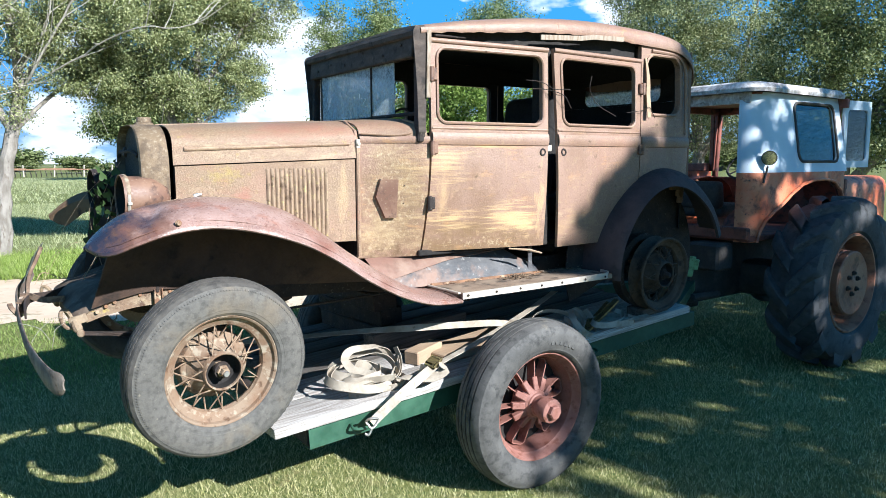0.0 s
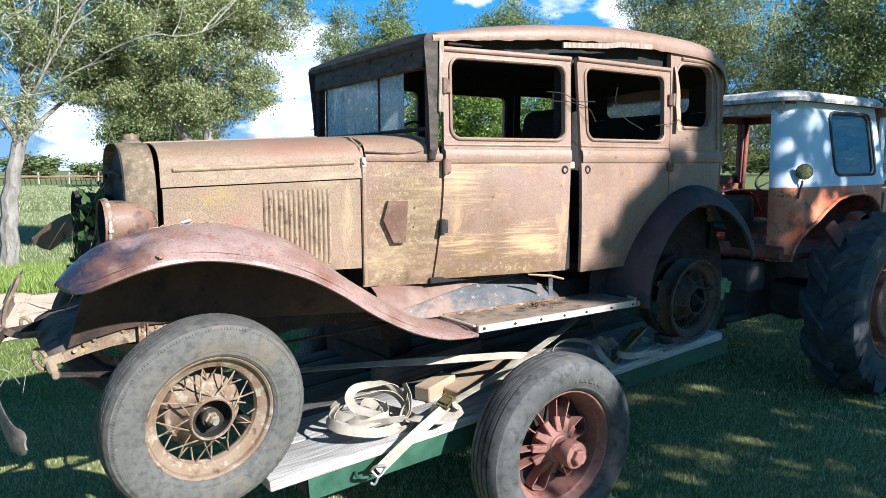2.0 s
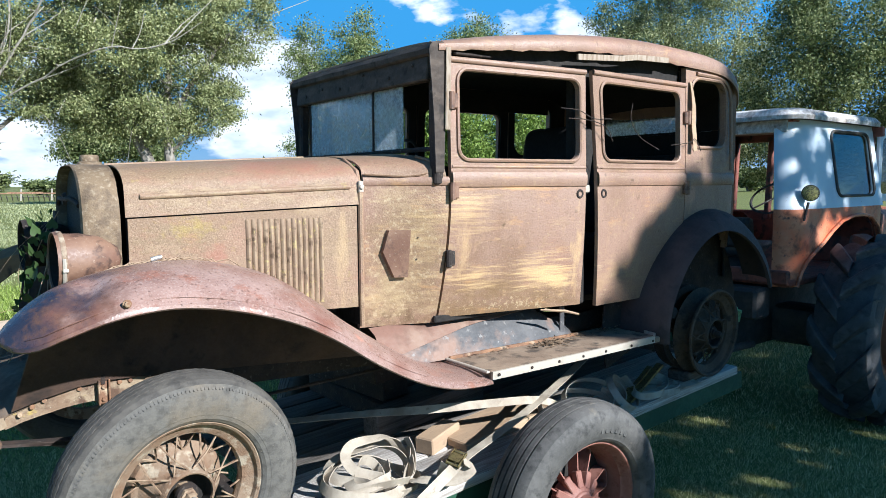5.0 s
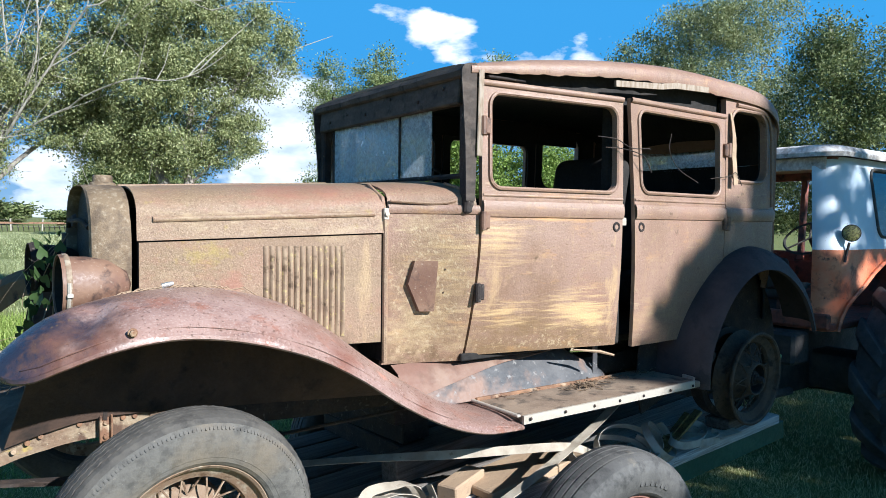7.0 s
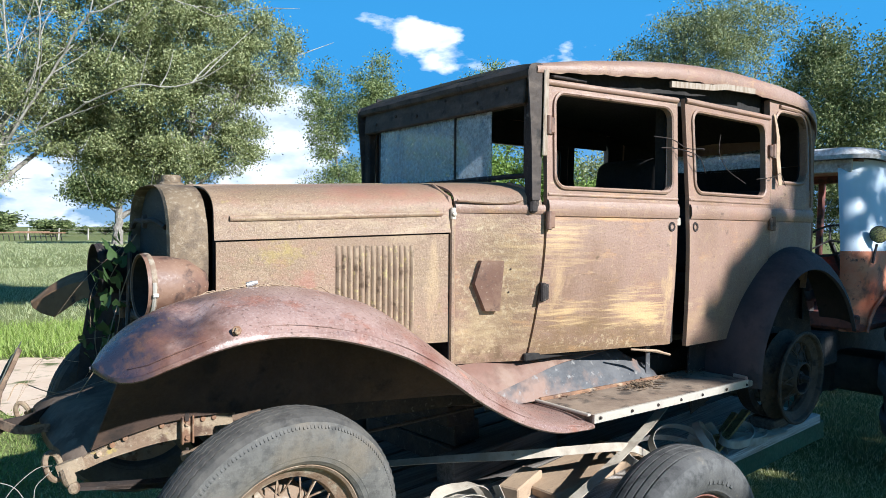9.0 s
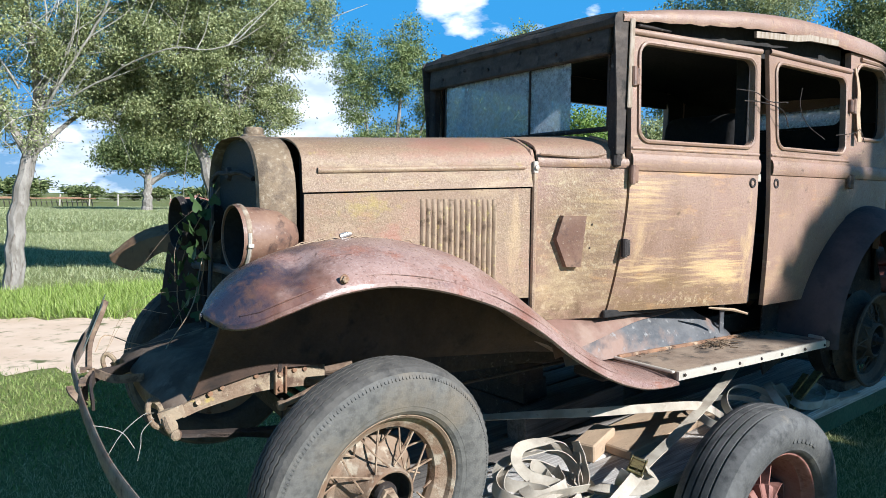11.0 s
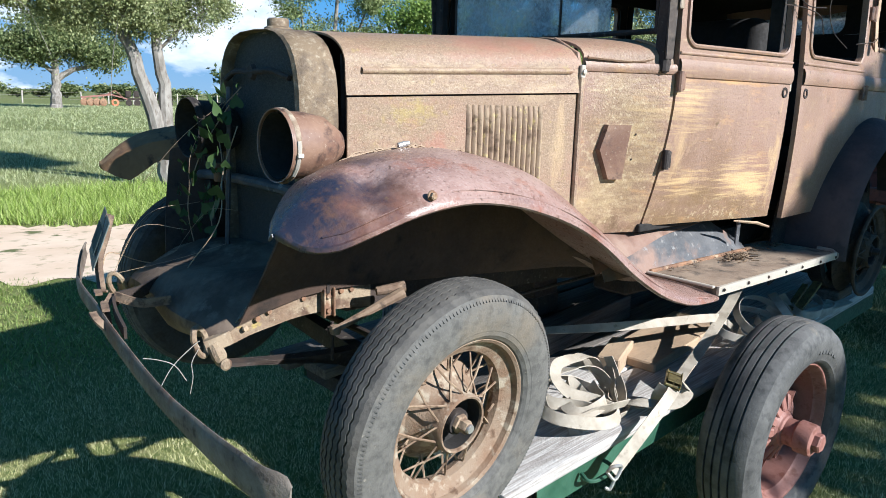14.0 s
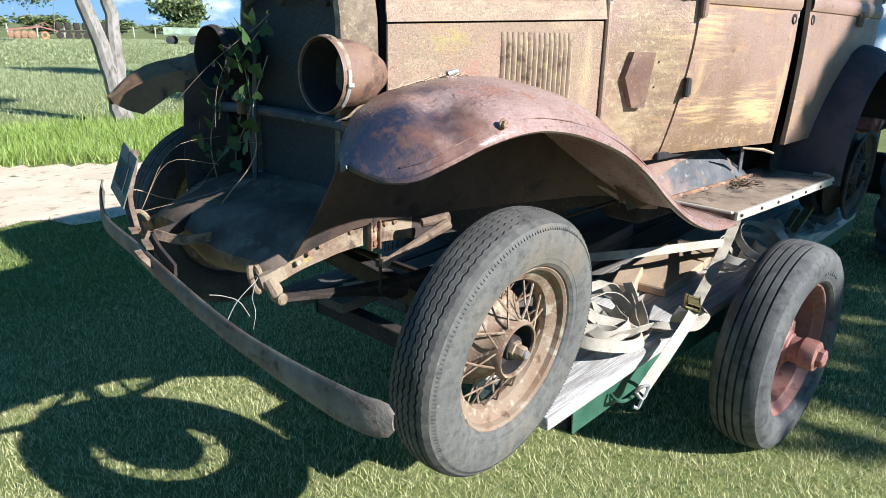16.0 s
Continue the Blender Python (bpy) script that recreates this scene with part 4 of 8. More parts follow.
tube(bm, [(0.32, 0.3, 1.75), (-0.25, 0.3, 1.42)], 0.018, 8)
part("steering_wheel", bm, INTERIOR, car)
# hanging lining, splinters and tie wire round the doors
bm = bmesh.new()
rows = [[(1.528 + 0.035 * u + 0.003 * math.sin(z * 17), -0.738 + 0.006 * math.sin(z * 23) + 0.08 * max(0, z - 1.95), z) for u in (0, 0.5, 1 - 0.7 * max(0, (z - 2.05) / 0.2))] for z in (1.86, 1.95, 2.0, 2.06, 2.1, 2.16, 2.22)]
grid(bm, rows)
part("torn_lining", thicken(bm, 0.004), BEAM, car)
wires = new("tie_wire")
wires.parent = car
part("strand", tube(bmesh.new(), spline([(0.58, -0.70, 2.03), (0.66, -0.735, 2.02), (0.73, -0.76, 1.985), (0.80, -0.79, 1.985), (0.84, -0.77, 1.985)], 5), 0.0022, 5), DARKRUST, wires)
part("strand", tube(bmesh.new(), spline([(0.62, -0.71, 1.985), (0.70, -0.745, 1.98), (0.78, -0.785, 1.95), (0.84, -0.78, 1.885)], 5), 0.0022, 5), DARKRUST, wires)
part("strand", tube(bmesh.new(), spline([(1.08, -0.70, 2.08), (1.07, -0.70, 2.0), (1.14, -0.70, 1.92), (1.28, -0.71, 1.86)], 5), 0.002, 5), DARKRUST, wires)
part("strand", tube(bmesh.new(), spline([(1.38, -0.71, 1.885), (1.48, -0.75, 1.90), (1.54, -0.745, 1.92), (1.6, -0.74, 1.86)], 5), 0.002, 5), DARKRUST, wires)
bm = bmesh.new()
tube(bm, [(0.50, -0.66, 1.118), (0.62, -0.70, 1.105), (0.69, -0.72, 1.085)], [0.004, 0.007, 0.005], 5)
part("splinter", bm, BEAM, car)

# fenders
LIP = [(-1.61, 1.277), (-1.58, 1.258), (-1.53, 1.262), (-1.47, 1.288), (-1.365, 1.324), (-1.26, 1.342), (-1.154, 1.344), (-1.0, 1.318), (-0.80, 1.253), (-0.65, 1.173), (-0.50, 1.072), (-0.32, 0.975), (-0.16, 0.922), (-0.05, 0.910), (0.03, 0.908)]
CROWN = [(-1.61, 1.285), (-1.58, 1.316), (-1.53, 1.358), (-1.47, 1.394), (-1.365, 1.427), (-1.26, 1.443), (-1.124, 1.450), (-0.97, 1.438), (-0.80, 1.388), (-0.65, 1.298), (-0.52, 1.196), (-0.40, 1.112), (-0.30, 1.05), (-0.16, 0.975), (-0.05, 0.943), (0.03, 0.934)]
YIN = [(-1.61, -0.685), (-1.58, -0.635), (-1.53, -0.585), (-1.45, -0.525), (-1.35, -0.47), (-1.2, -0.42), (-0.9, -0.39), (-0.6, -0.43), (-0.33, -0.50), (0.03, -0.56)]
YOUT = [(-1.61, -0.715), (-1.58, -0.77), (-1.53, -0.82), (-1.45, -0.855), (-1.3, -0.87), (0.03, -0.868)]


def fender_skin(x, u):
    """y and z on the front fender, u from its inner edge over the ridge to its lip."""
    zl_, zc, yi, yo = ease(x, LIP), ease(x, CROWN), ease(x, YIN), ease(x, YOUT)
    y = yi + (yo - yi) * (1 - (1 - u) ** 1.2)
    inner = lerp(x, [(-1.61, 0.004), (-1.4, 0.035), (-0.9, 0.025), (-0.5, 0.0)])
    z = zc - inner * (max(0.0, 0.36 - u) / 0.36) ** 1.6 - (zc - zl_ - 0.012) * (max(0.0, u - 0.30) / 0.70) ** 2.1
    return y, z


PAINTED = material("worn_fender_paint", [(0.225, 0.135, 0.110), ((0.31, 0.205, 0.175), 5, 0.52, 0.09, 8, ONE), ((0.26, 0.125, 0.09), 8, 0.60, 0.05, 8, ONE), ((0.36, 0.26, 0.225), 150, 0.59, 0.06, 6, ONE), ((0.12, 0.072, 0.055), 90, 0.62, 0.05, 7, ONE), ((0.40, 0.20, 0.15), 11, 0.66, 0.04, 8, ONE), ((0.13, 0.075, 0.055), 15, 0.67, 0.05, 9, ONE)], 0.34, 0.0, 0.22, 80)
pn, pl = PAINTED.node_tree.nodes, PAINTED.node_tree.links
pbs = pn["Principled BSDF"]
pco, psep = pn.new("ShaderNodeTexCoord"), pn.new("ShaderNodeSeparateXYZ")
pl.new(pco.outputs["Object"], psep.inputs[0])
# old dark paint left towards the nose of the fender: brown, then blue, then rust through it
for colour, x1, x2, high, low, scale, soft, shift in (((0.125, 0.068, 0.050), -1.58, -1.16, 0.34, -0.22, 6.0, 0.10, 0), ((0.17, 0.07, 0.05), -1.52, -1.30, 0.02, -0.08, 4.0, 0.12, 6), ((0.022, 0.024, 0.040), -1.60, -1.22, 0.17, -0.20, 4.5, 0.09, 4), ((0.10, 0.055, 0.040), -1.58, -1.20, -0.03, -0.2, 18.0, 0.08, 9), ((0.15, 0.10, 0.05), -1.58, -1.1, -0.11, -0.16, 40.0, 0.05, 13)):
    place, pnz = pn.new("ShaderNodeMapping"), pn.new("ShaderNodeTexNoise")
    place.inputs["Location"].default_value = (shift, shift * 1.7, 0)
    pnz.inputs["Scale"].default_value, pnz.inputs["Detail"].default_value, pnz.inputs["Roughness"].default_value = scale, 9.0, 0.62
    pgr, padd, pth, pmx = pn.new("ShaderNodeMapRange"), pn.new("ShaderNodeMath"), pn.new("ShaderNodeMapRange"), pn.new("ShaderNodeMixRGB")
    pgr.inputs[1].default_value, pgr.inputs[2].default_value, pgr.inputs[3].default_value, pgr.inputs[4].default_value = x1, x2, high, low
    pth.inputs[1].default_value, pth.inputs[2].default_value = 0.56 - soft, 0.56 + soft
    pmx.inputs[2].default_value = (*colour, 1)
    pl.new(pco.outputs["Object"], place.inputs[0])
    pl.new(place.outputs[0], pnz.inputs["Vector"])
    pl.new(psep.outputs[0], pgr.inputs[0])
    pl.new(pgr.outputs[0], padd.inputs[0])
    pl.new(pnz.outputs["Fac"], padd.inputs[1])
    pl.new(padd.outputs[0], pth.inputs[0])
    pl.new(pth.outputs[0], pmx.inputs[0])
    pl.new(pbs.inputs["Base Color"].links[0].from_socket, pmx.inputs[1])
    pl.new(pmx.outputs[0], pbs.inputs["Base Color"])


def fender_front(inner=((-1.61, 0.0), (-1.5, 0.02), (-1.42, 0.06), (-1.3, 0.15), (-1.1, 0.17), (-0.6, 0.02))):
    bm = bmesh.new()
    rows = []
    for k in range(49):
        x = -1.61 + 1.64 * (k / 48) ** 1.3
        zl_, yi, yo = ease(x, LIP), ease(x, YIN), ease(x, YOUT)
        zi = fender_skin(x, 0)[1]
        drop = lerp(x, inner)
        row = [(x, yi + 0.014, zi - 0.008 - drop), (x, yi + 0.010, zi - 0.008 - drop * 0.5), (x, yi + 0.002, zi - 0.004)]
        for j in range(0, 19):
            u = j / 18
            y, z = fender_skin(x, u)
            dent = math.exp(-(((x + 1.39 + 0.13 * (u - 0.6)) / 0.05) ** 2)) * math.exp(-(((u - 0.62) / 0.20) ** 2))
            fold = math.exp(-(((x + 1.335 + 0.16 * (u - 0.6)) / 0.016) ** 2)) * math.exp(-(((u - 0.62) / 0.26) ** 2))
            row.append((x, y + 0.022 * dent, z - 0.026 * dent + 0.007 * fold + 0.004 * math.sin(x * 17 + u * 5) * u))
        row += [(x, yo - 0.007, zl_ + 0.006), (x, yo - 0.008, zl_ - 0.004), (x, yo - 0.001, zl_ - 0.009), (x, yo + 0.014, zl_ - 0.007)]
        rows.append(row)
    mid = sum((Vector(p) for p in rows[0]), Vector()) / len(rows[0])
    rows.insert(0, [mid.lerp(Vector(p), 0.04) + Vector((-0.003, 0, 0)) for p in rows[0]])
    grid(bm, rows)
    return thicken(bm, 0.005)


near_fender = part("front_fender", fender_front(), PAINTED, car, "swept front fender of worn red and blue paint")
far_fender = part("front_fender", flipped(fender_front(((-1.61, 0.01), (-1.58, 0.060), (-1.545, 0.095), (-1.51, 0.085), (-1.46, 0.058), (-1.43, 0.060), (-1.40, 0.10), (-1.37, 0.17), (-1.3, 0.20), (-1.1, 0.20), (-0.6, 0.02)))), FARFENDER, car, "swept front fender of dull brown paint")
far_fender.location = (0.03, 0.01, 0.032)
def fender_crease():
    pts = []
    for k in range(40):
        x = -1.55 + 1.52 * k / 39
        zl_, zc = ease(x, LIP), ease(x, CROWN)
        h = min(0.026, 0.4 * (zc - zl_))
        u = 0.30 + 0.70 * ((zc - zl_ - h) / (zc - zl_ - 0.012)) ** (1 / 2.1)
        pts.append((x, fender_skin(x, u)[0] - 0.001, zl_ + h))
    return tube(bmesh.new(), pts, 0.002, 6)


pair("fender_crease", fender_crease, PAINTED, car)
bm = bmesh.new()
bolt(bm, (-1.309, -0.872, 1.366), 0.009, 0.007)
lathe(bm, [(0.013, 0.0), (0.012, 0.003), (0.0, 0.003)], 16, pose(-1.309, -0.868, 1.366, 90, 0, 0))
part("fender_bolt", bm, RUST, near_fender)
bm = bmesh.new()
tube(bm, [(-1.155, -0.535, 1.452), (-1.138, -0.538, 1.457), (-1.122, -0.54, 1.460)], [0.0085, 0.0085, 0.006], 10)
part("lamp_socket", bm, STEEL, near_fender)
rng = random.Random(8)
bm = bmesh.new()
for k in range(26):
    x = rng.uniform(-1.32, -0.92)
    y, z = fender_skin(x, rng.uniform(0.05, 0.2))
    a = rng.uniform(-0.35, 0.35)
    L = rng.uniform(0.04, 0.14)
    tube(bm, [(x, y, z), (x + L / 2 * math.cos(a), y + L / 2 * math.sin(a), z + 0.012), (x + L * math.cos(a), y + L * math.sin(a), fender_skin(x + L, 0.12)[1] + 0.004)], 0.002, 3)
tagged(part("dry_grass", bm, BEAM, near_fender), kind="stuff")


def skirt(front=-1.47):
    bm = bmesh.new()
    rows = []
    for k in range(17):
        x = front + (-0.195 - front) * k / 16
        zc, yi = fender_skin(x, 0)[1] - 0.004, ease(x, YIN) - 0.004
        xb = x + lerp(x, [(-1.47, -0.09), (-1.2, -0.03), (-0.9, 0), (-0.2, 0)])
        zb = lerp(xb, [(-1.56, 0.985), (-1.4, 1.03), (-1.25, 1.04), (-0.2, 0.97)])
        rows.append([(xb + (x - xb) * j / 5, -0.385 + (yi + 0.385) * j / 5 - 0.02 * math.sin(math.pi * j / 5), zb + (zc - zb) * j / 5) for j in range(6)])
    grid(bm, rows)
    return thicken(bm, 0.005)


# underside brown, deepened to imitate shade below the fenders
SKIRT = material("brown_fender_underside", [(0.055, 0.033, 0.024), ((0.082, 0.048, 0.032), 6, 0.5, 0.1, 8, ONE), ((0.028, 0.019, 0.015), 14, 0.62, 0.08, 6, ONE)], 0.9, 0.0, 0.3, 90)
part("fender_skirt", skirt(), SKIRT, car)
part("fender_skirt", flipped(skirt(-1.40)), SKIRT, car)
pair("fender_bracket", lambda: tube(bmesh.new(), spline([(-1.29, -0.375, 1.03), (-1.29, -0.40, 1.2), (-1.29, -0.46, 1.34), (-1.29, -0.54, 1.375)], 4), 0.03, flat=(0.018, 0.006)), DARKRUST, car)

RIN = [(15, 0.55), (33, 0.54), (54, 0.522), (76, 0.508), (95, 0.489), (118, 0.452), (143, 0.424), (175, 0.427), (187, 0.43)]
ROUT = [(15, 0.715), (29, 0.70), (45, 0.672), (66, 0.645), (80, 0.612), (90, 0.582), (101, 0.55), (121, 0.502), (145, 0.475), (165, 0.465), (187, 0.46)]


def fender_rear():
    bm = bmesh.new()
    rows = []
    for k in range(31):
        deg = 187 - 172 * k / 30
        a = radians(deg)
        r0, r1 = ease(deg, RIN), ease(deg, ROUT)
        c, s = math.cos(a), math.sin(a)
        row = []
        for j in range(12):
            u = j / 11
            y = -0.60 - 0.265 * (1 - (1 - u) ** 1.3)
            rr = r1 - (r1 - r0) * max(0, (u - 0.1) / 0.9) ** 2.4
            row.append((1.6 + rr * c, y, 0.95 + rr * s))
        row += [(1.6 + (r0 - 0.008) * c, -0.872, 0.95 + (r0 - 0.008) * s), (1.6 + (r0 - 0.012) * c, -0.855, 0.95 + (r0 - 0.012) * s)]
        rows.append(row)
    grid(bm, rows)
    return thicken(bm, 0.006)


# paint set darker and bluish, the tree's shade worked into it
FENDERSHADE = material("shaded_rear_fender", [(0.050, 0.040, 0.041), ((0.085, 0.06, 0.058), 4, 0.5, 0.1, 8, ONE), ((0.05, 0.04, 0.04), 12, 0.6, 0.06, 6, ONE)], 0.75, 0.0, 0.15, 80, spec=0.25)
pair("rear_fender", fender_rear, FENDERSHADE, car, "rear fender darkened for the tree's shade")
# arch plates in near-black, standing for the shade inside the wheel arch
pair("wheelhouse", lambda: thicken((lambda b: (grid(b, [[(1.6 + r * math.cos(radians(d)), -0.60, 0.95 + r * math.sin(radians(d))) for r in (0.05, 0.30, 0.45, 0.6)] for d in range(-20, 201, 10)]), b)[1])(bmesh.new()), 0.008), DARKRUST, car)

# running boards
BOARD = material("worn_board_rubber", [(0.205, 0.145, 0.10), ((0.29, 0.215, 0.15), 9, 0.5, 0.12, 8, ONE), ((0.08, 0.06, 0.045), 14, 0.58, 0.07, 8, ONE)], 0.9, 0.0, 0.35, 60)
FLANGE = material("dusty_red_flange", [(0.185, 0.10, 0.073), ((0.23, 0.15, 0.11), 6, 0.5, 0.10, 8, ONE), ((0.15, 0.085, 0.06), 12, 0.58, 0.07, 8, ONE)], 0.75, 0.0, 0.2, 70)
SHEET = material("blotched_sheet_metal", [(0.10, 0.098, 0.10), ((0.035, 0.037, 0.042), 4, 0.52, 0.1, 10, (1, 1, 2)), ((0.21, 0.13, 0.095), 4, 0.57, 0.07, 8, ONE), ((0.22, 0.21, 0.20), 30, 0.64, 0.05, 8, ONE)], 0.65, 0.0, 0.12, 60)
for sgn in (-1, 1):
    bm = bmesh.new()
    box(bm, (0.575, sgn * 0.70, 0.932), (1.085, 0.325, 0.028), 0.004)
    rb = part("running_board", bm, BOARD, car)
    bm = bmesh.new()
    pts = [(0.03, sgn * 0.868, 0.935), (0.5, sgn * 0.872, 0.937), (1.06, sgn * 0.868, 0.94), (1.115, sgn * 0.83, 0.942), (1.13, sgn * 0.76, 0.942)]
    tube(bm, pts, 0.02, flat=(0.005, 0.016))
    part("edge_strip", bm, ALU, rb)
    for x in (0.06, 0.24, 0.40, 0.55, 0.70, 0.88, 1.04):
        part("strip_screw", lathe(bmesh.new(), [(0.007, 0), (0.005, 0.004), (0, 0.005)], 8, pose(x, sgn * 0.877, 0.937, 90 if sgn < 0 else -90, 0, 0)), DARKRUST, rb)
    bm = box(bmesh.new(), (0.018, sgn * 0.72, 0.949), (0.018, 0.28, 0.01), 0.003)
    part("end_strip", bm, ALU, rb)
    bm = box(bmesh.new(), (0.43, sgn * 0.588, 0.951), (0.80, 0.016, 0.016), 0.004)
    part("inner_strip", bm, RUST, rb)
    bm = bmesh.new()
    grid(bm, [[(x, sgn * y, z) for y, z in ((0.585, 0.948), (0.555, 1.02), (0.52, 1.075), (0.47, 1.10))] for x in (-0.25, 0.0, 0.3, 0.60)] )
    grid(bm, [[(x, sgn * y, z) for y, z in ((0.585, 0.948), (0.555, 0.948 + 0.072 * e), (0.52, 0.948 + 0.127 * e), (0.47, 0.948 + 0.15 * e))] for x, e in ((0.60, 1.0), (0.80, 0.35))])
    bmesh.ops.remove_doubles(bm, verts=bm.verts, dist=0.001)
    part("splash_apron", thicken(bm, 0.004), SHEET, car)
    # painted flange along the top of the apron, tapering to the rear
    bm = bmesh.new()
    PROFILE = ((0.948, 0.585), (1.02, 0.555), (1.075, 0.52), (1.10, 0.47))
    rows = []
    for k in range(13):
        x = -0.30 + 0.92 * k / 12
        seam = lerp(x, [(-0.30, 0.975), (0.0, 1.03), (0.2, 1.065), (0.62, 1.092)])
        rows.append([(x, sgn * (lerp(z, PROFILE) + 0.006), z + 0.006) for z in (seam + (1.10 - seam) * j / 5 for j in range(6))])
    grid(bm, rows)
    part("apron_flange", thicken(bm, 0.003), FLANGE, car)
    bm = box(bmesh.new(), (0.745, sgn * 0.56, 1.03), (0.03, 0.008, 0.15), 0.002)
    part("apron_bracket", bm, SHEET, car)
rng = random.Random(11)
bm = bmesh.new()
for k in range(170):
    u = rng.random()
    x = rng.gauss(0.57, 0.045) if u < 0.5 else rng.uniform(0.6, 1.1) if u < 0.85 else rng.uniform(0.1, 0.9)
    y = -0.66 + rng.gauss(0, 0.02) if u < 0.5 else -0.59 - abs(rng.gauss(0, 0.03))
    a = rng.uniform(0, 6.28)
    L = rng.uniform(0.008, 0.045)
    z = 0.948 + rng.uniform(0.001, 0.012)
    tube(bm, [(x, y, z), (x + L * math.cos(a), y + L * math.sin(a), z + rng.uniform(-0.002, 0.006))], rng.uniform(0.0008, 0.0026), 4)
tagged(part("leaf_litter", bm, LITTER, car, "dry twigs and leaf litter"), kind="stuff")

# frame, springs, axle, engine
def rail(first, last):
    pts = spline([(-1.575, -0.36, 0.945), (-1.5, -0.365, 0.982), (-1.4, -0.37, 1.01), (-1.25, -0.372, 1.015), (-1.0, -0.375, 0.995), (-0.4, -0.39, 0.975), (1.0, -0.44, 0.97), (1.3, -0.45, 1.02), (1.6, -0.46, 1.08), (2.1, -0.46, 1.02)], 5)
    bm = bmesh.new()
    rows = []
    for k, p in enumerate(pts):
        if not first <= k <= last:
            continue
        h = 0.024 + 0.022 * min(1, k / 8)
        rows.append([p + Vector((0, y, z * h)) for y, z in ((0.04, 1), (0.0, 1), (0.0, 0.0), (0.0, -1), (0.04, -1))])
    grid(bm, rows)
    return thicken(bm, 0.005)


BLADEIRON = material("brown_forged_iron", [(0.135, 0.085, 0.055), ((0.21, 0.145, 0.095), 16, 0.5, 0.08, 8, ONE), ((0.07, 0.045, 0.03), 30, 0.58, 0.06, 8, ONE)], 0.8, 0.0, 0.35, 120)
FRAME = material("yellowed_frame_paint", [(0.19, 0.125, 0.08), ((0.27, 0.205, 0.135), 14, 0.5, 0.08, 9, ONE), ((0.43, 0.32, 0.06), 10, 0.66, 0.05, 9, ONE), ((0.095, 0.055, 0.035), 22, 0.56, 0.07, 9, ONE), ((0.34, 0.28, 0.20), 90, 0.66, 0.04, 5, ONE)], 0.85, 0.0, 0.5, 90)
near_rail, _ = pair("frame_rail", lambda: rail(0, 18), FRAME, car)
# rear length of the rail in near-black, its colour imitating shade below the body
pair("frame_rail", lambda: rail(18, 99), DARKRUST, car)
for x, z in ((-1.535, 0.965), (-1.50, 0.985), (-1.465, 1.0), (-1.36, 1.02), (-1.235, 1.022), (-1.20, 1.022)):
    part("frame_rivet", lathe(bmesh.new(), [(0.009, 0), (0.007, 0.005), (0, 0.006)], 10, pose(x, -0.374, z, 90, 0, 0)), RUST, near_rail)
bm = bmesh.new()
box(bm, (-1.288, -0.382, 0.998), (0.036, 0.012, 0.082), 0.004)
box(bm, (-1.304, -0.392, 1.0), (0.006, 0.016, 0.086), 0.002)
box(bm, (-1.272, -0.392, 1.0), (0.006, 0.016, 0.086), 0.002)
bolt(bm, (-1.288, -0.389, 1.018), 0.008, 0.006)
bolt(bm, (-1.288, -0.389, 0.975), 0.008, 0.006)
part("bracket", bm, RUST, near_rail)


def horn():
    bm = bmesh.new()
    tube(bm, [(-1.650 + 0.020 * math.cos(a) + 0.012 * math.sin(a) * -0.8, -0.352 + 0.013 * math.cos(a), 0.945 + 0.040 * math.sin(a)) for a in (2 * math.pi * k / 18 for k in range(19))], 0.0085, 7)
    tube(bm, spline([(-1.637, -0.354, 0.930), (-1.615, -0.362, 0.937), (-1.575, -0.362, 0.948)], 4), 0.02, flat=(0.014, 0.018))
    tube(bm, spline([(-1.622, -0.368, 0.935), (-1.615, -0.382, 0.912), (-1.609, -0.386, 0.890)], 4), [0.017, 0.017, 0.018, 0.019, 0.020, 0.020, 0.018, 0.016, 0.012][:9], 9)
    lathe(bm, [(0.0, -0.024), (0.013, -0.024), (0.016, -0.018), (0.016, 0.018), (0.010, 0.022), (0.0, 0.022)], 12, pose(-1.605, -0.388, 0.888, 90, 0, 0))
    return bm


pair("dumb_iron", horn, FRAME, car)


def spring():
    bm = bmesh.new()
    for k in range(5):
        z = 0.885 - 0.011 * k
        a, b = -1.60 + 0.075 * k, -0.70 - 0.10 * k
        pts = [(a + (b - a) * t / 8, -0.385, z - 0.045 * math.sin(math.pi * t / 8)) for t in range(9)]
        tube(bm, pts, 0.02, flat=(0.022, 0.005))
    return bm


pair("leaf_spring", spring, DARKRUST, car)
bm = bmesh.new()
tube(bm, spline([(-1.15, -0.66, 0.78), (-1.15, -0.5, 0.755), (-1.15, -0.4, 0.79), (-1.15, 0.4, 0.85), (-1.15, 0.5, 0.835), (-1.15, 0.66, 0.87)], 4), 0.028, flat=(0.022, 0.03))
part("front_axle", bm, DARKRUST, car)
bm = tube(bmesh.new(), [(-1.02, -0.63, 0.80), (-1.02, 0.63, 0.80)], 0.013, 8)
part("tie_rod", bm, DARKRUST, car)
bm = bmesh.new()
tube(bm, [(-1.315, -0.47, 0.945), (-1.22, -0.49, 0.985), (-1.11, -0.51, 1.03)], [0.010, 0.012, 0.017], 8)
lathe(bm, [(0.0, -0.014), (0.014, -0.012), (0.017, 0.0), (0.014, 0.012), (0.0, 0.014)], 12, pose(-1.315, -0.47, 0.945))
tube(bm, [(-1.17, -0.46, 1.03), (-1.09, -0.49, 1.04)], [0.013, 0.017], 10)
part("steering_arm", bm, BLADEIRON, car)
bm = bmesh.new()
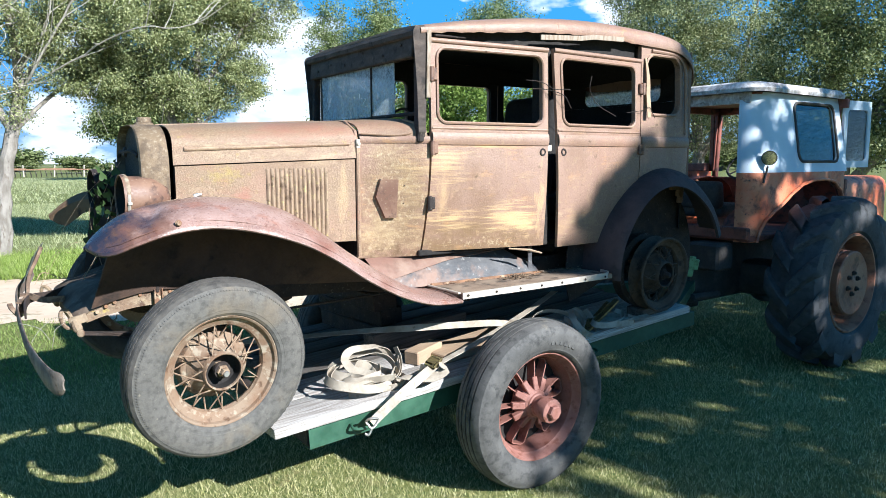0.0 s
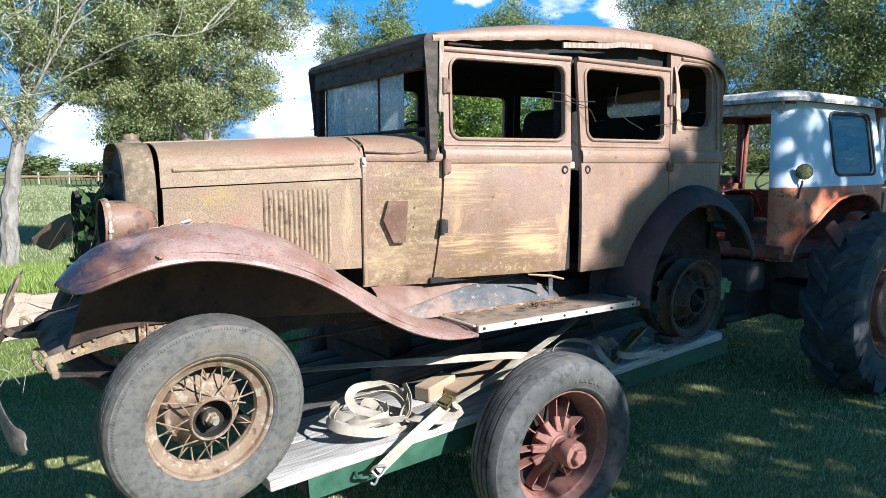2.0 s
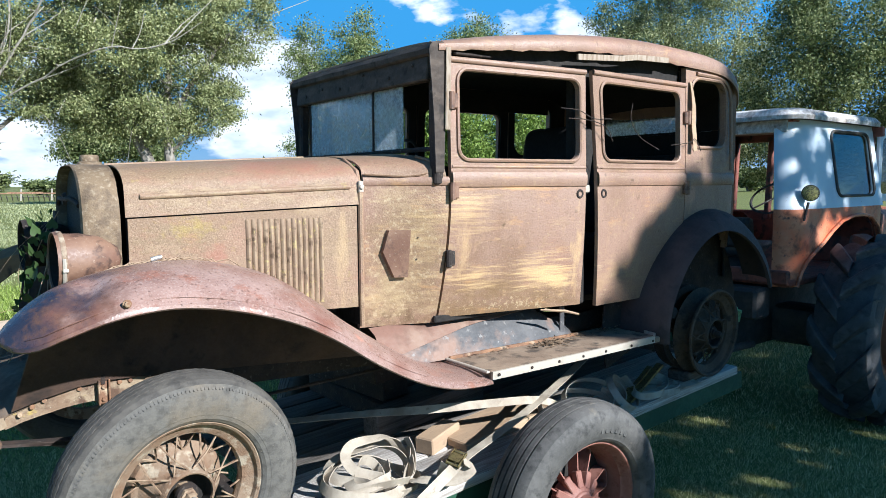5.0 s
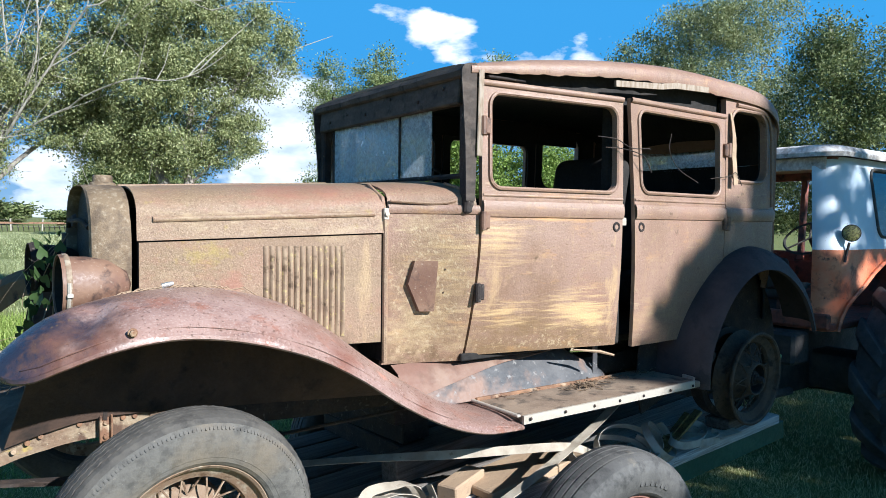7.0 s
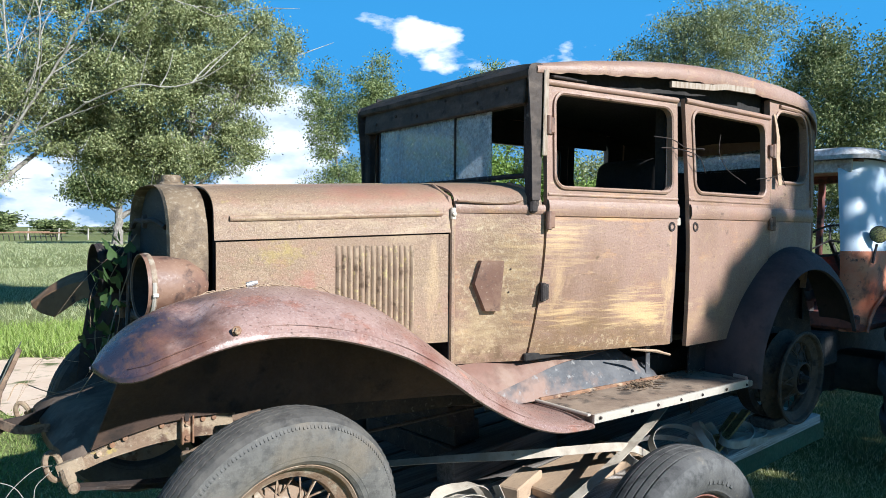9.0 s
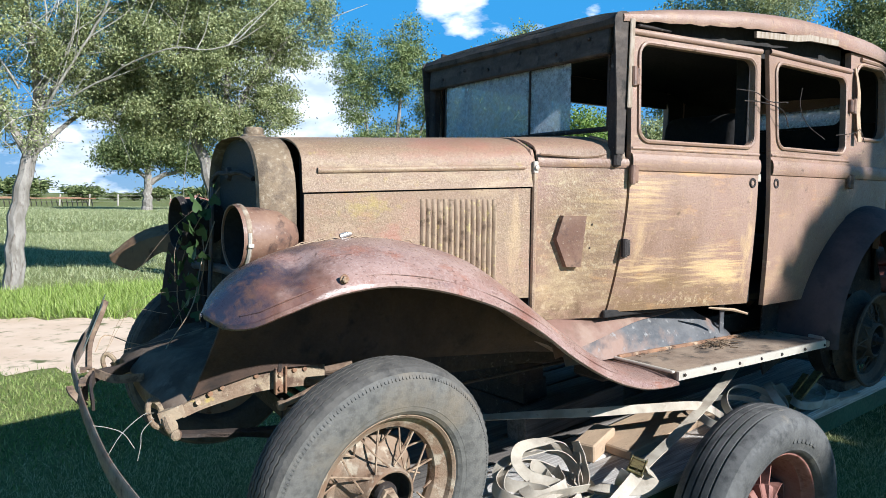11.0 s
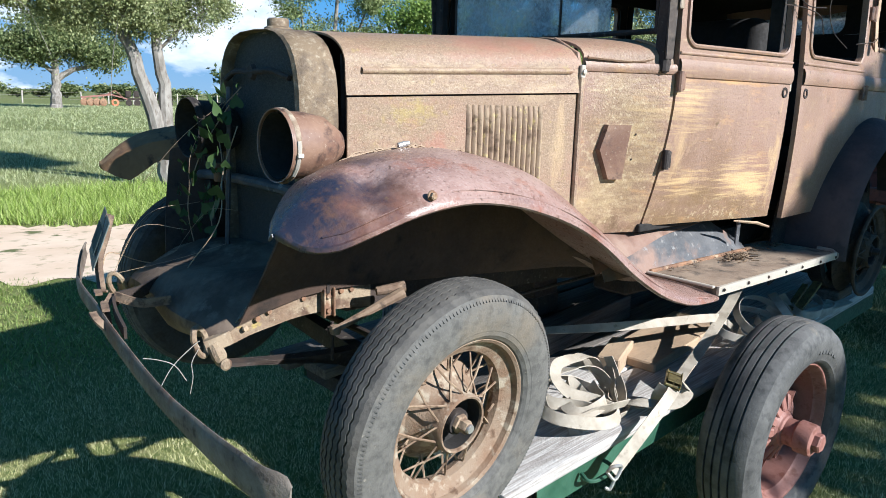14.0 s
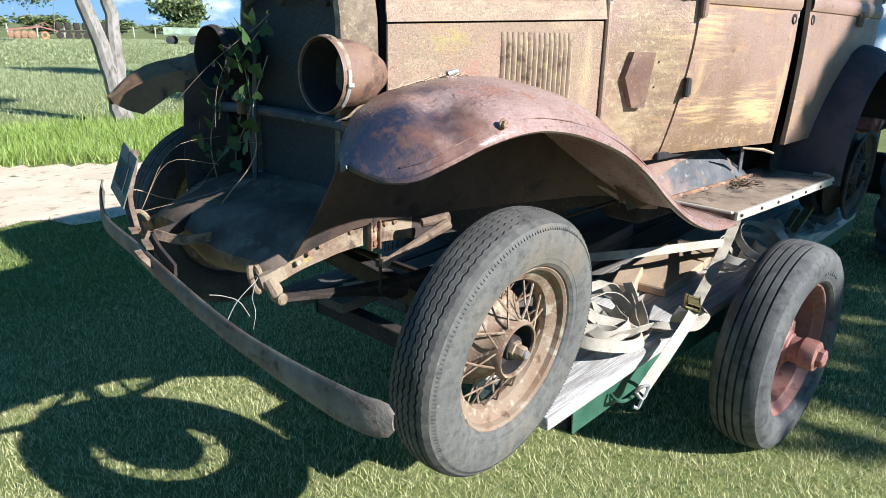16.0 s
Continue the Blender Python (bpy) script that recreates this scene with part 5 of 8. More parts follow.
tube(bm, [(-1.3, -0.43, 0.955), (-1.3, -0.43, 0.84)], 0.005, 8)
lathe(bm, [(0.0, 0.014), (0.014, 0.010), (0.014, -0.010), (0.0, -0.014)], 12, pose(-1.3, -0.43, 0.93))
part("drag_link", bm, DARKRUST, car)
# engine and running gear share that near-black, for the shade around them
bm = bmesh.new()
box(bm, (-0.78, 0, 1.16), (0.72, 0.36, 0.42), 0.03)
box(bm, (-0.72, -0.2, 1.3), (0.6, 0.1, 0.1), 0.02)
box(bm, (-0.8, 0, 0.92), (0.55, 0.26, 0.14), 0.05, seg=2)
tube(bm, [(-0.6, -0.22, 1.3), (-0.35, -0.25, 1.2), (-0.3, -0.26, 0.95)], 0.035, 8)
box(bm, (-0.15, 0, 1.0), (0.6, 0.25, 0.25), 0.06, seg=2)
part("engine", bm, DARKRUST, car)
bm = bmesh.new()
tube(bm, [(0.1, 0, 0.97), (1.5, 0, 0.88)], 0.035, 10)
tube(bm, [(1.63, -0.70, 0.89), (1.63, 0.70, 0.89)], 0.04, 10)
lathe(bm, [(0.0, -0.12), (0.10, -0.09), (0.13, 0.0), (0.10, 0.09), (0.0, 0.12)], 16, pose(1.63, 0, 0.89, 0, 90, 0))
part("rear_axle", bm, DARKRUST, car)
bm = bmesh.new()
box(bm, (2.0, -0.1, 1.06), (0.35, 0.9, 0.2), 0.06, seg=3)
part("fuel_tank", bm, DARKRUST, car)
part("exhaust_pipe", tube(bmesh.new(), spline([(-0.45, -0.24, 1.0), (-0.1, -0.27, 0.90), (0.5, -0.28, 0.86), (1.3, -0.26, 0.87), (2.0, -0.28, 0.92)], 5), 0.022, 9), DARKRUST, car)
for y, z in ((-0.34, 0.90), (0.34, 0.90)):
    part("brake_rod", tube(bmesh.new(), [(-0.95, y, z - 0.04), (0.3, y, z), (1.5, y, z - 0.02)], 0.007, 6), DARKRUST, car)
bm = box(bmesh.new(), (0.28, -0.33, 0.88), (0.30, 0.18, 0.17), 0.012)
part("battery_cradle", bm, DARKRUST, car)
# crossmember, splash pan between the horns
bm = bmesh.new()
rows = []
for k in range(9):
    x = -1.60 + 0.36 * k / 8
    rows.append([(x - 0.02 * math.cos(y * 3), y, 0.985 + 0.105 * (k / 8) ** 0.5 - (0.04 if abs(y) > 0.33 else 0) + 0.012 * math.sin(y * 9 + k)) for y in (-0.37, -0.3, -0.2, -0.1, 0, 0.1, 0.2, 0.3, 0.37)])
rim = rows[0]
for back, down in ((-0.012, 0.016), (-0.012, 0.05), (0.01, 0.095)):
    rows.insert(0, [(p[0] + back, p[1] * (0.98 - down), p[2] - down * (1 - 0.5 * abs(p[1]) / 0.37)) for p in rim])
grid(bm, rows)
part("splash_pan", thicken(bm, 0.006), PAN, car)


# ---- wheels ----
def tyre_profile(bead, R, w, grooves=5, deep=0.010, gap=0.07):
    """The tyre's section as (radius, height across), from the inner bead over the tread to the outer one."""
    half = w / 2
    wall = [(bead - 0.004, 0.60), (bead + 0.006, 0.80), (bead + 0.10 * (R - bead), 0.875), (bead + 0.115 * (R - bead), 0.90), (bead + 0.2 * (R - bead), 0.93), (bead + 0.215 * (R - bead), 0.945), (bead + 0.42 * (R - bead), 1.0), (bead + 0.62 * (R - bead), 0.985), (bead + 0.74 * (R - bead), 0.93)]
    out = [(r, -half * h) for r, h in wall] + [(r, -half * h) for r, h in ((bead + 0.77 * (R - bead), 0.895), (bead + 0.86 * (R - bead), 0.83))]
    for k in range(grooves + 1):
        a, b = -0.72 + 1.44 * k / (grooves + 1) + 0.015, -0.72 + 1.44 * (k + 1) / (grooves + 1) - gap + 0.011
        for h in (a, b):
            out.append((R - 0.10 * (R - bead) * abs(h) ** 2.2 * 1.5, half * h))
        if k < grooves:
            for h in (b + 0.004, b + gap):
                out.append((R - deep - 0.10 * (R - bead) * abs(h) ** 2.2 * 1.5, half * h))
    out += [(r, half * h) for r, h in ((bead + 0.86 * (R - bead), 0.83), (bead + 0.77 * (R - bead), 0.895))]
    out += [(r, half * h) for r, h in reversed(wall)]
    return out


def axle_pose(x, y, z, steer=0.0, camber=0.0):
    """The wheel's z axis points outward, to the near side."""
    return pose(x, y, z, 90 + camber, 0, steer)


SPOKE = material("pale_rusty_spoke", [(0.18, 0.115, 0.072), ((0.30, 0.215, 0.14), 20, 0.5, 0.08, 7, ONE), ((0.12, 0.07, 0.042), 26, 0.58, 0.06, 7, ONE)], 0.8, 0.0, 0.3, 120)


def wheel_wire(parent, m, bead, R, tyre, seed, label="", wmat=None):
    rng = random.Random(seed)
    wmat = wmat or WIRE
    w = new("wheel")
    w.parent = parent
    w.matrix_local = m
    if tyre:
        bm = lathe(bmesh.new(), tyre_profile(bead, R, 0.156), 168)
        for v in bm.verts:
            if abs(v.co.z) < 0.053 and math.hypot(v.co.x, v.co.y) > R - 0.02:
                v.co.z += 0.0024 * (1 if round(math.atan2(v.co.y, v.co.x) / (2 * math.pi / 168)) % 2 else -1)
        for f in bm.faces:
            c = f.calc_center_median()
            f.material_index = 1 if math.hypot(c.x, c.y) > bead + 0.87 * (R - bead) else 0
        ty = part("tyre", bm, [tyre, TREAD], w, label, 0.3)
        ribs = bmesh.new()
        for k in range(190):
            box(ribs, (0, 0, 0), (0.013, 0.0042, 0.0045), 0, pose(0, 0, 0, 0, 0, 360 * k / 190) @ Matrix.Translation((bead + 0.785 * (R - bead), 0, 0.0684)) @ pose(0, 0, 0, 0, 42, 0))
        tagged(part("shoulder_rib", ribs, tyre, ty), kind="stuff")
    bm = lathe(bmesh.new(), [(bead + 0.010, 0.046), (bead + 0.008, 0.055), (bead, 0.058), (bead - 0.008, 0.052), (bead - 0.012, 0.036), (bead - 0.03, 0.026), (bead - 0.046, 0.018), (bead - 0.052, 0.0), (bead - 0.046, -0.018), (bead - 0.02, -0.035), (bead + 0.004, -0.052)], 72)
    part("rim", thicken(bm, 0.004), wmat, w)
    bm = lathe(bmesh.new(), [(0.072, 0.0), (0.072, 0.050), (0.074, 0.059), (0.079, 0.061), (0.084, 0.054), (0.085, 0.03), (0.094, 0.005), (0.112, -0.015), (0.125, -0.03)], 40)
    part("hub_shell", bm, wmat, w)
    bm = lathe(bmesh.new(), [(0.0, 0.082), (0.017, 0.082), (0.019, 0.078), (0.019, 0.058), (0.026, 0.056), (0.028, 0.034), (0.028, 0.0)], 6)
    nut = part("axle_nut", bm, SPOKE if seed < 3 else DARKRUST, w)
    part("washer", lathe(bmesh.new(), [(0.020, 0.046), (0.034, 0.046), (0.036, 0.040), (0.036, 0.030), (0.020, 0.030)], 24), DARKRUST, w)
    part("axle_end", lathe(bmesh.new(), [(0.0, 0.090), (0.011, 0.090), (0.013, 0.086), (0.013, 0.080)], 16), STEEL if seed < 3 else DARKRUST, nut)
    # near-black skin puts the shade of the hub's hole into colour
    part("hub_bore", lathe(bmesh.new(), [(0.0715, 0.052), (0.071, 0.01), (0.05, 0.0), (0.0, 0.0)], 32), INTERIOR, w)
    for k in range(36):
        a = 2 * math.pi * k / 36
        twist = 0.42 if k % 2 else -0.42
        b = a + twist
        top = 0.045 if k % 4 < 2 else -0.04
        p = Vector((0.086 * math.cos(a), 0.086 * math.sin(a), top))
        q = Vector(((bead - 0.05) * math.cos(b), (bead - 0.05) * math.sin(b), 0.008 if k % 4 < 2 else -0.008))
        u = rng.random()
        if u < 0.13:
            q = p.lerp(q, rng.uniform(0.35, 0.8)) + Vector((rng.uniform(-0.01, 0.01), rng.uniform(-0.01, 0.01), 0.005))
        elif u < 0.24:
            p = q.lerp(p, rng.uniform(0.3, 0.7))
        mid = (p + q) / 2 + Vector((rng.uniform(-0.006, 0.006), rng.uniform(-0.006, 0.006), rng.uniform(-0.003, 0.003)))
        part("spoke", tube(bmesh.new(), [p, mid, q], 0.0032, 5), SPOKE if seed < 3 else wmat, w)
    bm = lathe(bmesh.new(), [(0.0, -0.025), (0.09, -0.025), (0.125, -0.03), (0.142, -0.04), (0.148, -0.055), (0.15, -0.11), (0.0, -0.11)], 40)
    # rear drums near-black, for the shade behind their spokes
    part("brake_drum", bm, wmat if seed < 3 else DARKRUST, w)
    return w


# wheel rust, darkened for the shade on the rear wheels
WIRESHADE = material("shaded_rusty_wheel", [(0.055, 0.038, 0.027), ((0.09, 0.062, 0.042), 12, 0.5, 0.08, 8, ONE), ((0.025, 0.018, 0.014), 20, 0.6, 0.06, 6, ONE)], 0.85, 0.0, 0.3, 120)
wheel_wire(car, axle_pose(-1.150, -0.762, 0.752, 4.5, 6.5), 0.236, 0.381, TYRE, 1, "bald grey cross-ply tyre")
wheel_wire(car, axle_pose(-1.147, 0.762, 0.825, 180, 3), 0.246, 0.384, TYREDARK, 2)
wheel_wire(car, axle_pose(1.640, -0.775, 0.888, 2, 3), 0.228, 0.352, None, 3, wmat=WIRESHADE)
wheel_wire(car, axle_pose(1.640, 0.775, 0.888, 180), 0.228, 0.352, None, 4, wmat=WIRESHADE)
for sgn in (-1, 1):
    bm = lathe(bmesh.new(), [(0.20, -0.06), (0.225, -0.055), (0.235, -0.02), (0.235, 0.02), (0.20, 0.025)], 40, axle_pose(1.62, sgn * 0.66, 0.90))
    part("spare_drum", bm, DARKRUST, car)

# headlamps and their bar
for y, z, x, r in ((-0.318, 1.443, -1.407, 0.094), (0.235, 1.466, -1.435, 0.09)):
    hl = new("headlamp")
    hl.parent = car
    hl.matrix_local = pose(x, y, z, 0, 90, 1.5)
    bm = lathe(bmesh.new(), [(r + 0.002, 0.012), (r + 0.003, -0.002), (r + 0.006, -0.003), (r + 0.007, 0.004), (r + 0.007, 0.02), (r, 0.026), (r - 0.002, 0.08), (r - 0.014, 0.14), (r - 0.05, 0.195), (0.0, 0.212)], 48)
    part("bucket", thicken(bm, 0.004), BUCKET if y < 0 else DARKRUST, hl)
    bm = lathe(bmesh.new(), [(r + 0.0075, 0.008), (r + 0.0095, 0.011), (r + 0.0095, 0.020), (r + 0.007, 0.024)], 48)
    part("rim", bm, WIRE if y < 0 else DARKRUST, hl)
    # inside of the bucket coloured near-black for its shade
    bm = lathe(bmesh.new(), [(r - 0.004, 0.002), (r - 0.014, 0.08), (r - 0.04, 0.14), (0.0, 0.18)], 40)
    part("reflector", bm, INTERIOR, hl)
    if y < 0:
        bm = box(bmesh.new(), (0.02, -r - 0.012, 0.016), (0.012, 0.006, 0.018), 0.002)
        tube(bm, [(r * 1.09 * math.cos(a), r * 1.09 * math.sin(a), 0.014) for a in (-1.75, -1.5, -1.25, -1.0, -0.75)], 0.006, 6)
        part("clamp", bm, ALU, hl)
    bm = lathe(bmesh.new(), [(0.014, -0.06), (0.016, -0.02), (0.03, -0.012), (0.03, 0.0)], 14, pose(r + 0.03, 0, 0.10, 0, -90, 0))
    part("mount", bm, RUST, hl)
bm = tube(bmesh.new(), spline([(-1.31, -0.50, 1.285), (-1.31, -0.3, 1.30), (-1.31, 0, 1.305), (-1.31, 0.3, 1.30), (-1.31, 0.5, 1.285)], 4), 0.017, 10)
part("lamp_bar", bm, SHEET, car)
bm = tube(bmesh.new(), [(-1.33, 0.14, 1.60), (-1.34, 0.145, 1.3), (-1.35, 0.15, 1.06)], 0.008, 6)
part("crank_guide", bm, SHEET, car)

# bumper and the plate wired to it
inv = CAR.inverted()
pts = [inv @ Vector(p) for p in ((0.43, 2.66, 0.848), (0.40, 2.74, 0.850), (0.385, 2.93, 0.862), (0.378, 3.2, 0.888), (0.385, 3.525, 0.938), (0.40, 3.7, 0.958), (0.425, 3.95, 0.972), (0.475, 4.12, 0.995), (0.53, 4.24, 1.035))]
bm = bmesh.new()
rows = []
for k, p in enumerate(spline(pts, 6)):
    h = lerp(k, [(0, 0.018), (1, 0.036), (3, 0.042), (8, 0.042), (16, 0.030), (36, 0.027), (44, 0.036), (48, 0.022)])
    rows.append([p + Vector((dx, 0, dz * h)) for dx, dz in ((0.003, -1.0), (-0.001, -0.85), (-0.003, -0.4), (-0.004, 0), (-0.003, 0.4), (-0.001, 0.85), (0.003, 1.0))])
grid(bm, rows)
BLADE = material("grey_rust_blade", [(0.13, 0.10, 0.08), ((0.20, 0.165, 0.135), 12, 0.5, 0.08, 8, ONE), ((0.16, 0.08, 0.05), 7, 0.6, 0.06, 8, ONE), ((0.06, 0.045, 0.035), 24, 0.62, 0.05, 6, ONE)], 0.75, 0.15, 0.3, 110)
bumper = part("bumper", thicken(bm, 0.006), BLADE, car, "rusty bumper blade hanging askew")
bm = bmesh.new()
tube(bm, spline([inv @ Vector(p) for p in ((0.62, 3.78, 1.0), (0.54, 3.74, 0.985), (0.46, 3.70, 0.985), (0.425, 3.60, 0.975), (0.41, 3.48, 0.95))], 5), 0.02, flat=(0.004, 0.018))
part("bumper_iron", bm, DARKRUST, bumper)
bm = bmesh.new()
tube(bm, spline([inv @ Vector(p) for p in ((0.58, 3.60, 0.985), (0.50, 3.62, 0.985), (0.45, 3.68, 1.0))], 5), 0.02, flat=(0.004, 0.013))
part("bumper_iron", bm, BLADEIRON, bumper)
# rusty holder bars behind the plate
for dy in (0.0, 0.035):
    bm = tube(bmesh.new(), spline([inv @ Vector(p) for p in ((0.455, 3.80 + dy, 0.985), (0.475, 3.88 + dy, 1.06), (0.515, 3.93 + dy, 1.13), (0.545, 3.97 + dy, 1.185))], 4), 0.01, flat=(0.007, 0.003))
    part("plate_holder", bm, BLADEIRON, bumper)
bm = bmesh.new()
for p, q in (((0.41, 3.62, 0.93), (0.45, 3.70, 1.0)), ((0.40, 3.60, 0.985), (0.46, 3.74, 0.97)), ((0.43, 3.76, 0.99), (0.47, 3.84, 0.975)), ((0.365, 3.60, 0.985), (0.40, 3.55, 0.93))):
    tube(bm, spline([inv @ Vector(p), inv @ ((Vector(p) + Vector(q)) / 2 + Vector((-0.012, 0, 0.01))), inv @ Vector(q)], 4), 0.008, flat=(0.010, 0.004))
part("bumper_clamp", bm, BLADEIRON, bumper)
bm = bmesh.new()
c = [inv @ Vector(p) for p in ((0.448, 3.876, 1.034), (0.506, 4.106, 1.054), (0.568, 4.118, 1.195), (0.51, 3.888, 1.175))]
vs = [bm.verts.new(p) for p in (c[0], c[1], c[2], c[3])]
bm.faces.new(vs)
PLATE = material("grey_green_plate", [(0.07, 0.08, 0.07), ((0.11, 0.12, 0.10), 16, 0.5, 0.1, 8, ONE), ((0.14, 0.08, 0.05), 24, 0.64, 0.05, 6, ONE)], 0.6, 0.2, 0.25, 90)
PLATEBAR = material("pale_worn_bars", [(0.13, 0.14, 0.115), ((0.08, 0.085, 0.07), 20, 0.5, 0.1, 6, ONE)], 0.6, 0.2, 0.2, 90)
lp = part("registration_plate", thicken(bm, 0.003), PLATE, bumper, "bent grey-green plate with worn raised bars")
for k in range(7):
    u0 = 0.14 + 0.105 * k
    e = lambda u, v: (c[0] * (1 - u) + c[1] * u) * (1 - v) + (c[3] * (1 - u) + c[2] * u) * v + Vector((-0.006, -0.002, 0.002))
    part("bar", tube(bmesh.new(), [e(u0 + 0.03, 0.25), e(u0 + 0.03, 0.5), e(u0 + 0.03, 0.75)], 0.0022, 4), PLATEBAR, lp)
TWINE = material("pale_dry_stem", [(0.30, 0.285, 0.25), ((0.25, 0.22, 0.18), 40, 0.5, 0.1, 5, ONE)], 0.8, 0.0, 0.2, 90)
bm = bmesh.new()
for q in (((-1.655, -0.36, 0.950), (-1.703, -0.45, 0.976), (-1.757, -0.45, 0.934), (-1.791, -0.45, 0.884)), ((-1.825, -0.45, 0.968), (-1.79, -0.445, 0.955), (-1.753, -0.45, 0.934), (-1.726, -0.45, 0.888)), ((-1.655, -0.36, 0.935), (-1.70, -0.42, 0.92), (-1.71, -0.45, 0.894), (-1.719, -0.45, 0.852))):
    tube(bm, spline([Vector(p) for p in q], 4), 0.0011, 5)
part("loose_wire", bm, TWINE, car)

# ---- trailer ----
TR = pose(1.255, 2.86, 0.41, 0, -3.8, -0.9)
trailer = thing("trailer", TR, "green flat trailer with a weathered plank deck", "trailer")
ti = TR.inverted()
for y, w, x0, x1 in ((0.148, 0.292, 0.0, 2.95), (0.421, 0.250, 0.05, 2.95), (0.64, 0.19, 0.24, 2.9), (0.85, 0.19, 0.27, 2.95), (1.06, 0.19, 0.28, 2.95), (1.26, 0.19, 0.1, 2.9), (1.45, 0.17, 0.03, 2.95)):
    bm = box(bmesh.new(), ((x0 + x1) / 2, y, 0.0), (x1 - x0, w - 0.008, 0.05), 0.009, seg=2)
    # planks further in get the wood with shade in its colour
    part("plank", bm, SHADEWOOD if y > 0.5 else WOOD, trailer)
for y in (0.03, 1.48):
    d = 0.05 if y < 1 else -0.05
    rows = [[(x, y + a, z) for a, z in ((d, -0.032), (d * 0.1, -0.032), (0, -0.036), (0, -0.06), (0, -0.11), (0, -0.128), (d * 0.1, -0.132), (d, -0.132))] for x in (0.17, 0.9, 1.6, 2.3, 3.03)]
    bm = bmesh.new()
    grid(bm, rows)
    part("side_rail", thicken(bm, 0.005), GREEN, trailer)
for x in (0.2, 0.7, 1.2, 1.75, 2.3, 2.85):
    bm = box(bmesh.new(), (x, 0.755, -0.085), (0.06, 1.40, 0.08), 0.004)
    part("crossbeam", bm, DARKRUST, trailer)
bm = bmesh.new()
tube(bm, [(2.8, 0.1, -0.09), (3.95, 0.70, -0.09)], 0.04, flat=(0.03, 0.04))
tube(bm, [(2.8, 1.4, -0.09), (3.95, 0.80, -0.09)], 0.04, flat=(0.03, 0.04))
part("drawbar", bm, GREEN, trailer)
bm = bmesh.new()
tube(bm, [(3.9, 0.75, -0.08), (4.35, 0.75, -0.10)], 0.03, 8)
lathe(bm, [(0.035, -0.012), (0.06, -0.012), (0.06, 0.012), (0.035, 0.012)], 18, pose(4.4, 0.75, -0.1), True)
part("tow_eye", bm, DARKRUST, trailer)
# lashing rail hooks on the side
for x in (0.43, 1.95):
    bm = bmesh.new()
    tube(bm, spline([(x - 0.05, 0.02, -0.065), (x - 0.055, -0.012, -0.075), (x - 0.02, -0.028, -0.08), (x + 0.05, -0.028, -0.078), (x + 0.07, -0.01, -0.07), (x + 0.07, 0.02, -0.065)], 4), 0.007, 7)
    part("lashing_ring", bm, GREEN, trailer)


def wheel_trailer(m, label=""):
    w = new("wheel")
    w.parent = trailer
    w.matrix_local = m
    R, bead = 0.445, 0.287
    ty = part("tyre", lathe(bmesh.new(), tyre_profile(bead, R, 0.220, 4, 0.012, 0.075), 96), TRAILERTYRE, w, label, 0.5)
    bm = bmesh.new()
    for k, wide in enumerate((0.020, 0.012, 0.020, 0.018, 0.022, 0.014)):
        box(bm, (0, 0, 0), (0.022, wide, 0.004), 0.001, pose(0, 0, 0, 0, 0, 60 + 5.2 * k) @ Matrix.Translation((bead + 0.058, 0, 0.1085)) @ pose(0, 0, 0, 0, 3, 0))
    tagged(part("raised_bars", bm, TRAILERTYRE, ty), kind="stuff")
    bm = lathe(bmesh.new(), [(bead + 0.006, 0.066), (bead + 0.002, 0.074), (bead - 0.008, 0.074), (bead - 0.016, 0.066), (bead - 0.022, 0.045), (bead - 0.034, 0.035), (bead - 0.042, -0.02), (bead - 0.05, -0.07), (bead - 0.04, -0.085), (bead, -0.085)], 72)
    part("rim", thicken(bm, 0.005), REDWHEEL, w)
    # six folded strips, each a pair of spokes joined at the rim, and their blocks on the hub
    for k in range(6):
        b = bmesh.new()
        rows = []
        for r, d in ((0.085, -15), (0.12, -14.5), (0.17, -13.5), (0.215, -12.5), (0.232, -10), (0.236, -6), (0.236, 6), (0.232, 10), (0.215, 12.5), (0.17, 13.5), (0.12, 14.5), (0.085, 15)):
            a = radians(60 * k + 12 + d)
            z = 0.010 - 0.22 * (r - 0.085)
            rows.append([(r * math.cos(a), r * math.sin(a), z - dz) for dz in (0.0, 0.028, 0.056)])
        grid(b, rows)
        part("spoke", thicken(b, 0.006), REDWHEEL, w)
    for k in range(12):
        b = box(bmesh.new(), (0, 0, 0), (0.072, 0.033, 0.034), 0.004, pose(0, 0, 0, 0, 0, 30 * k + 27) @ Matrix.Translation((0.102, 0, 0.004)) @ pose(0, 0, 0, 0, 20, 0))
        part("spoke_root", b, REDWHEEL, w)
    # added near-black disc in place of the shade behind the spokes
    part("back_plate", lathe(bmesh.new(), [(0.0, -0.072), (bead - 0.05, -0.072), (bead - 0.05, -0.076), (0.0, -0.076)], 40), INTERIOR, w)
    bm = lathe(bmesh.new(), [(0.0, 0.045), (0.055, 0.045), (0.075, 0.030), (0.092, 0.008), (0.10, -0.02), (0.10, -0.05), (0.0, -0.05)], 36)
    part("hub", bm, REDWHEEL, w)
    bm = lathe(bmesh.new(), [(0.0, 0.156), (0.052, 0.156), (0.061, 0.151), (0.064, 0.142), (0.064, 0.095), (0.054, 0.088), (0.054, 0.05), (0.062, 0.045), (0.068, 0.03)], 36)
    cap = part("hub_cap", bm, REDWHEEL, w)
    bm = lathe(bmesh.new(), [(0.0, 0.182), (0.032, 0.182), (0.038, 0.176), (0.038, 0.152)], 6)
    part("cap_nut", bm, REDWHEEL, cap)
    return w


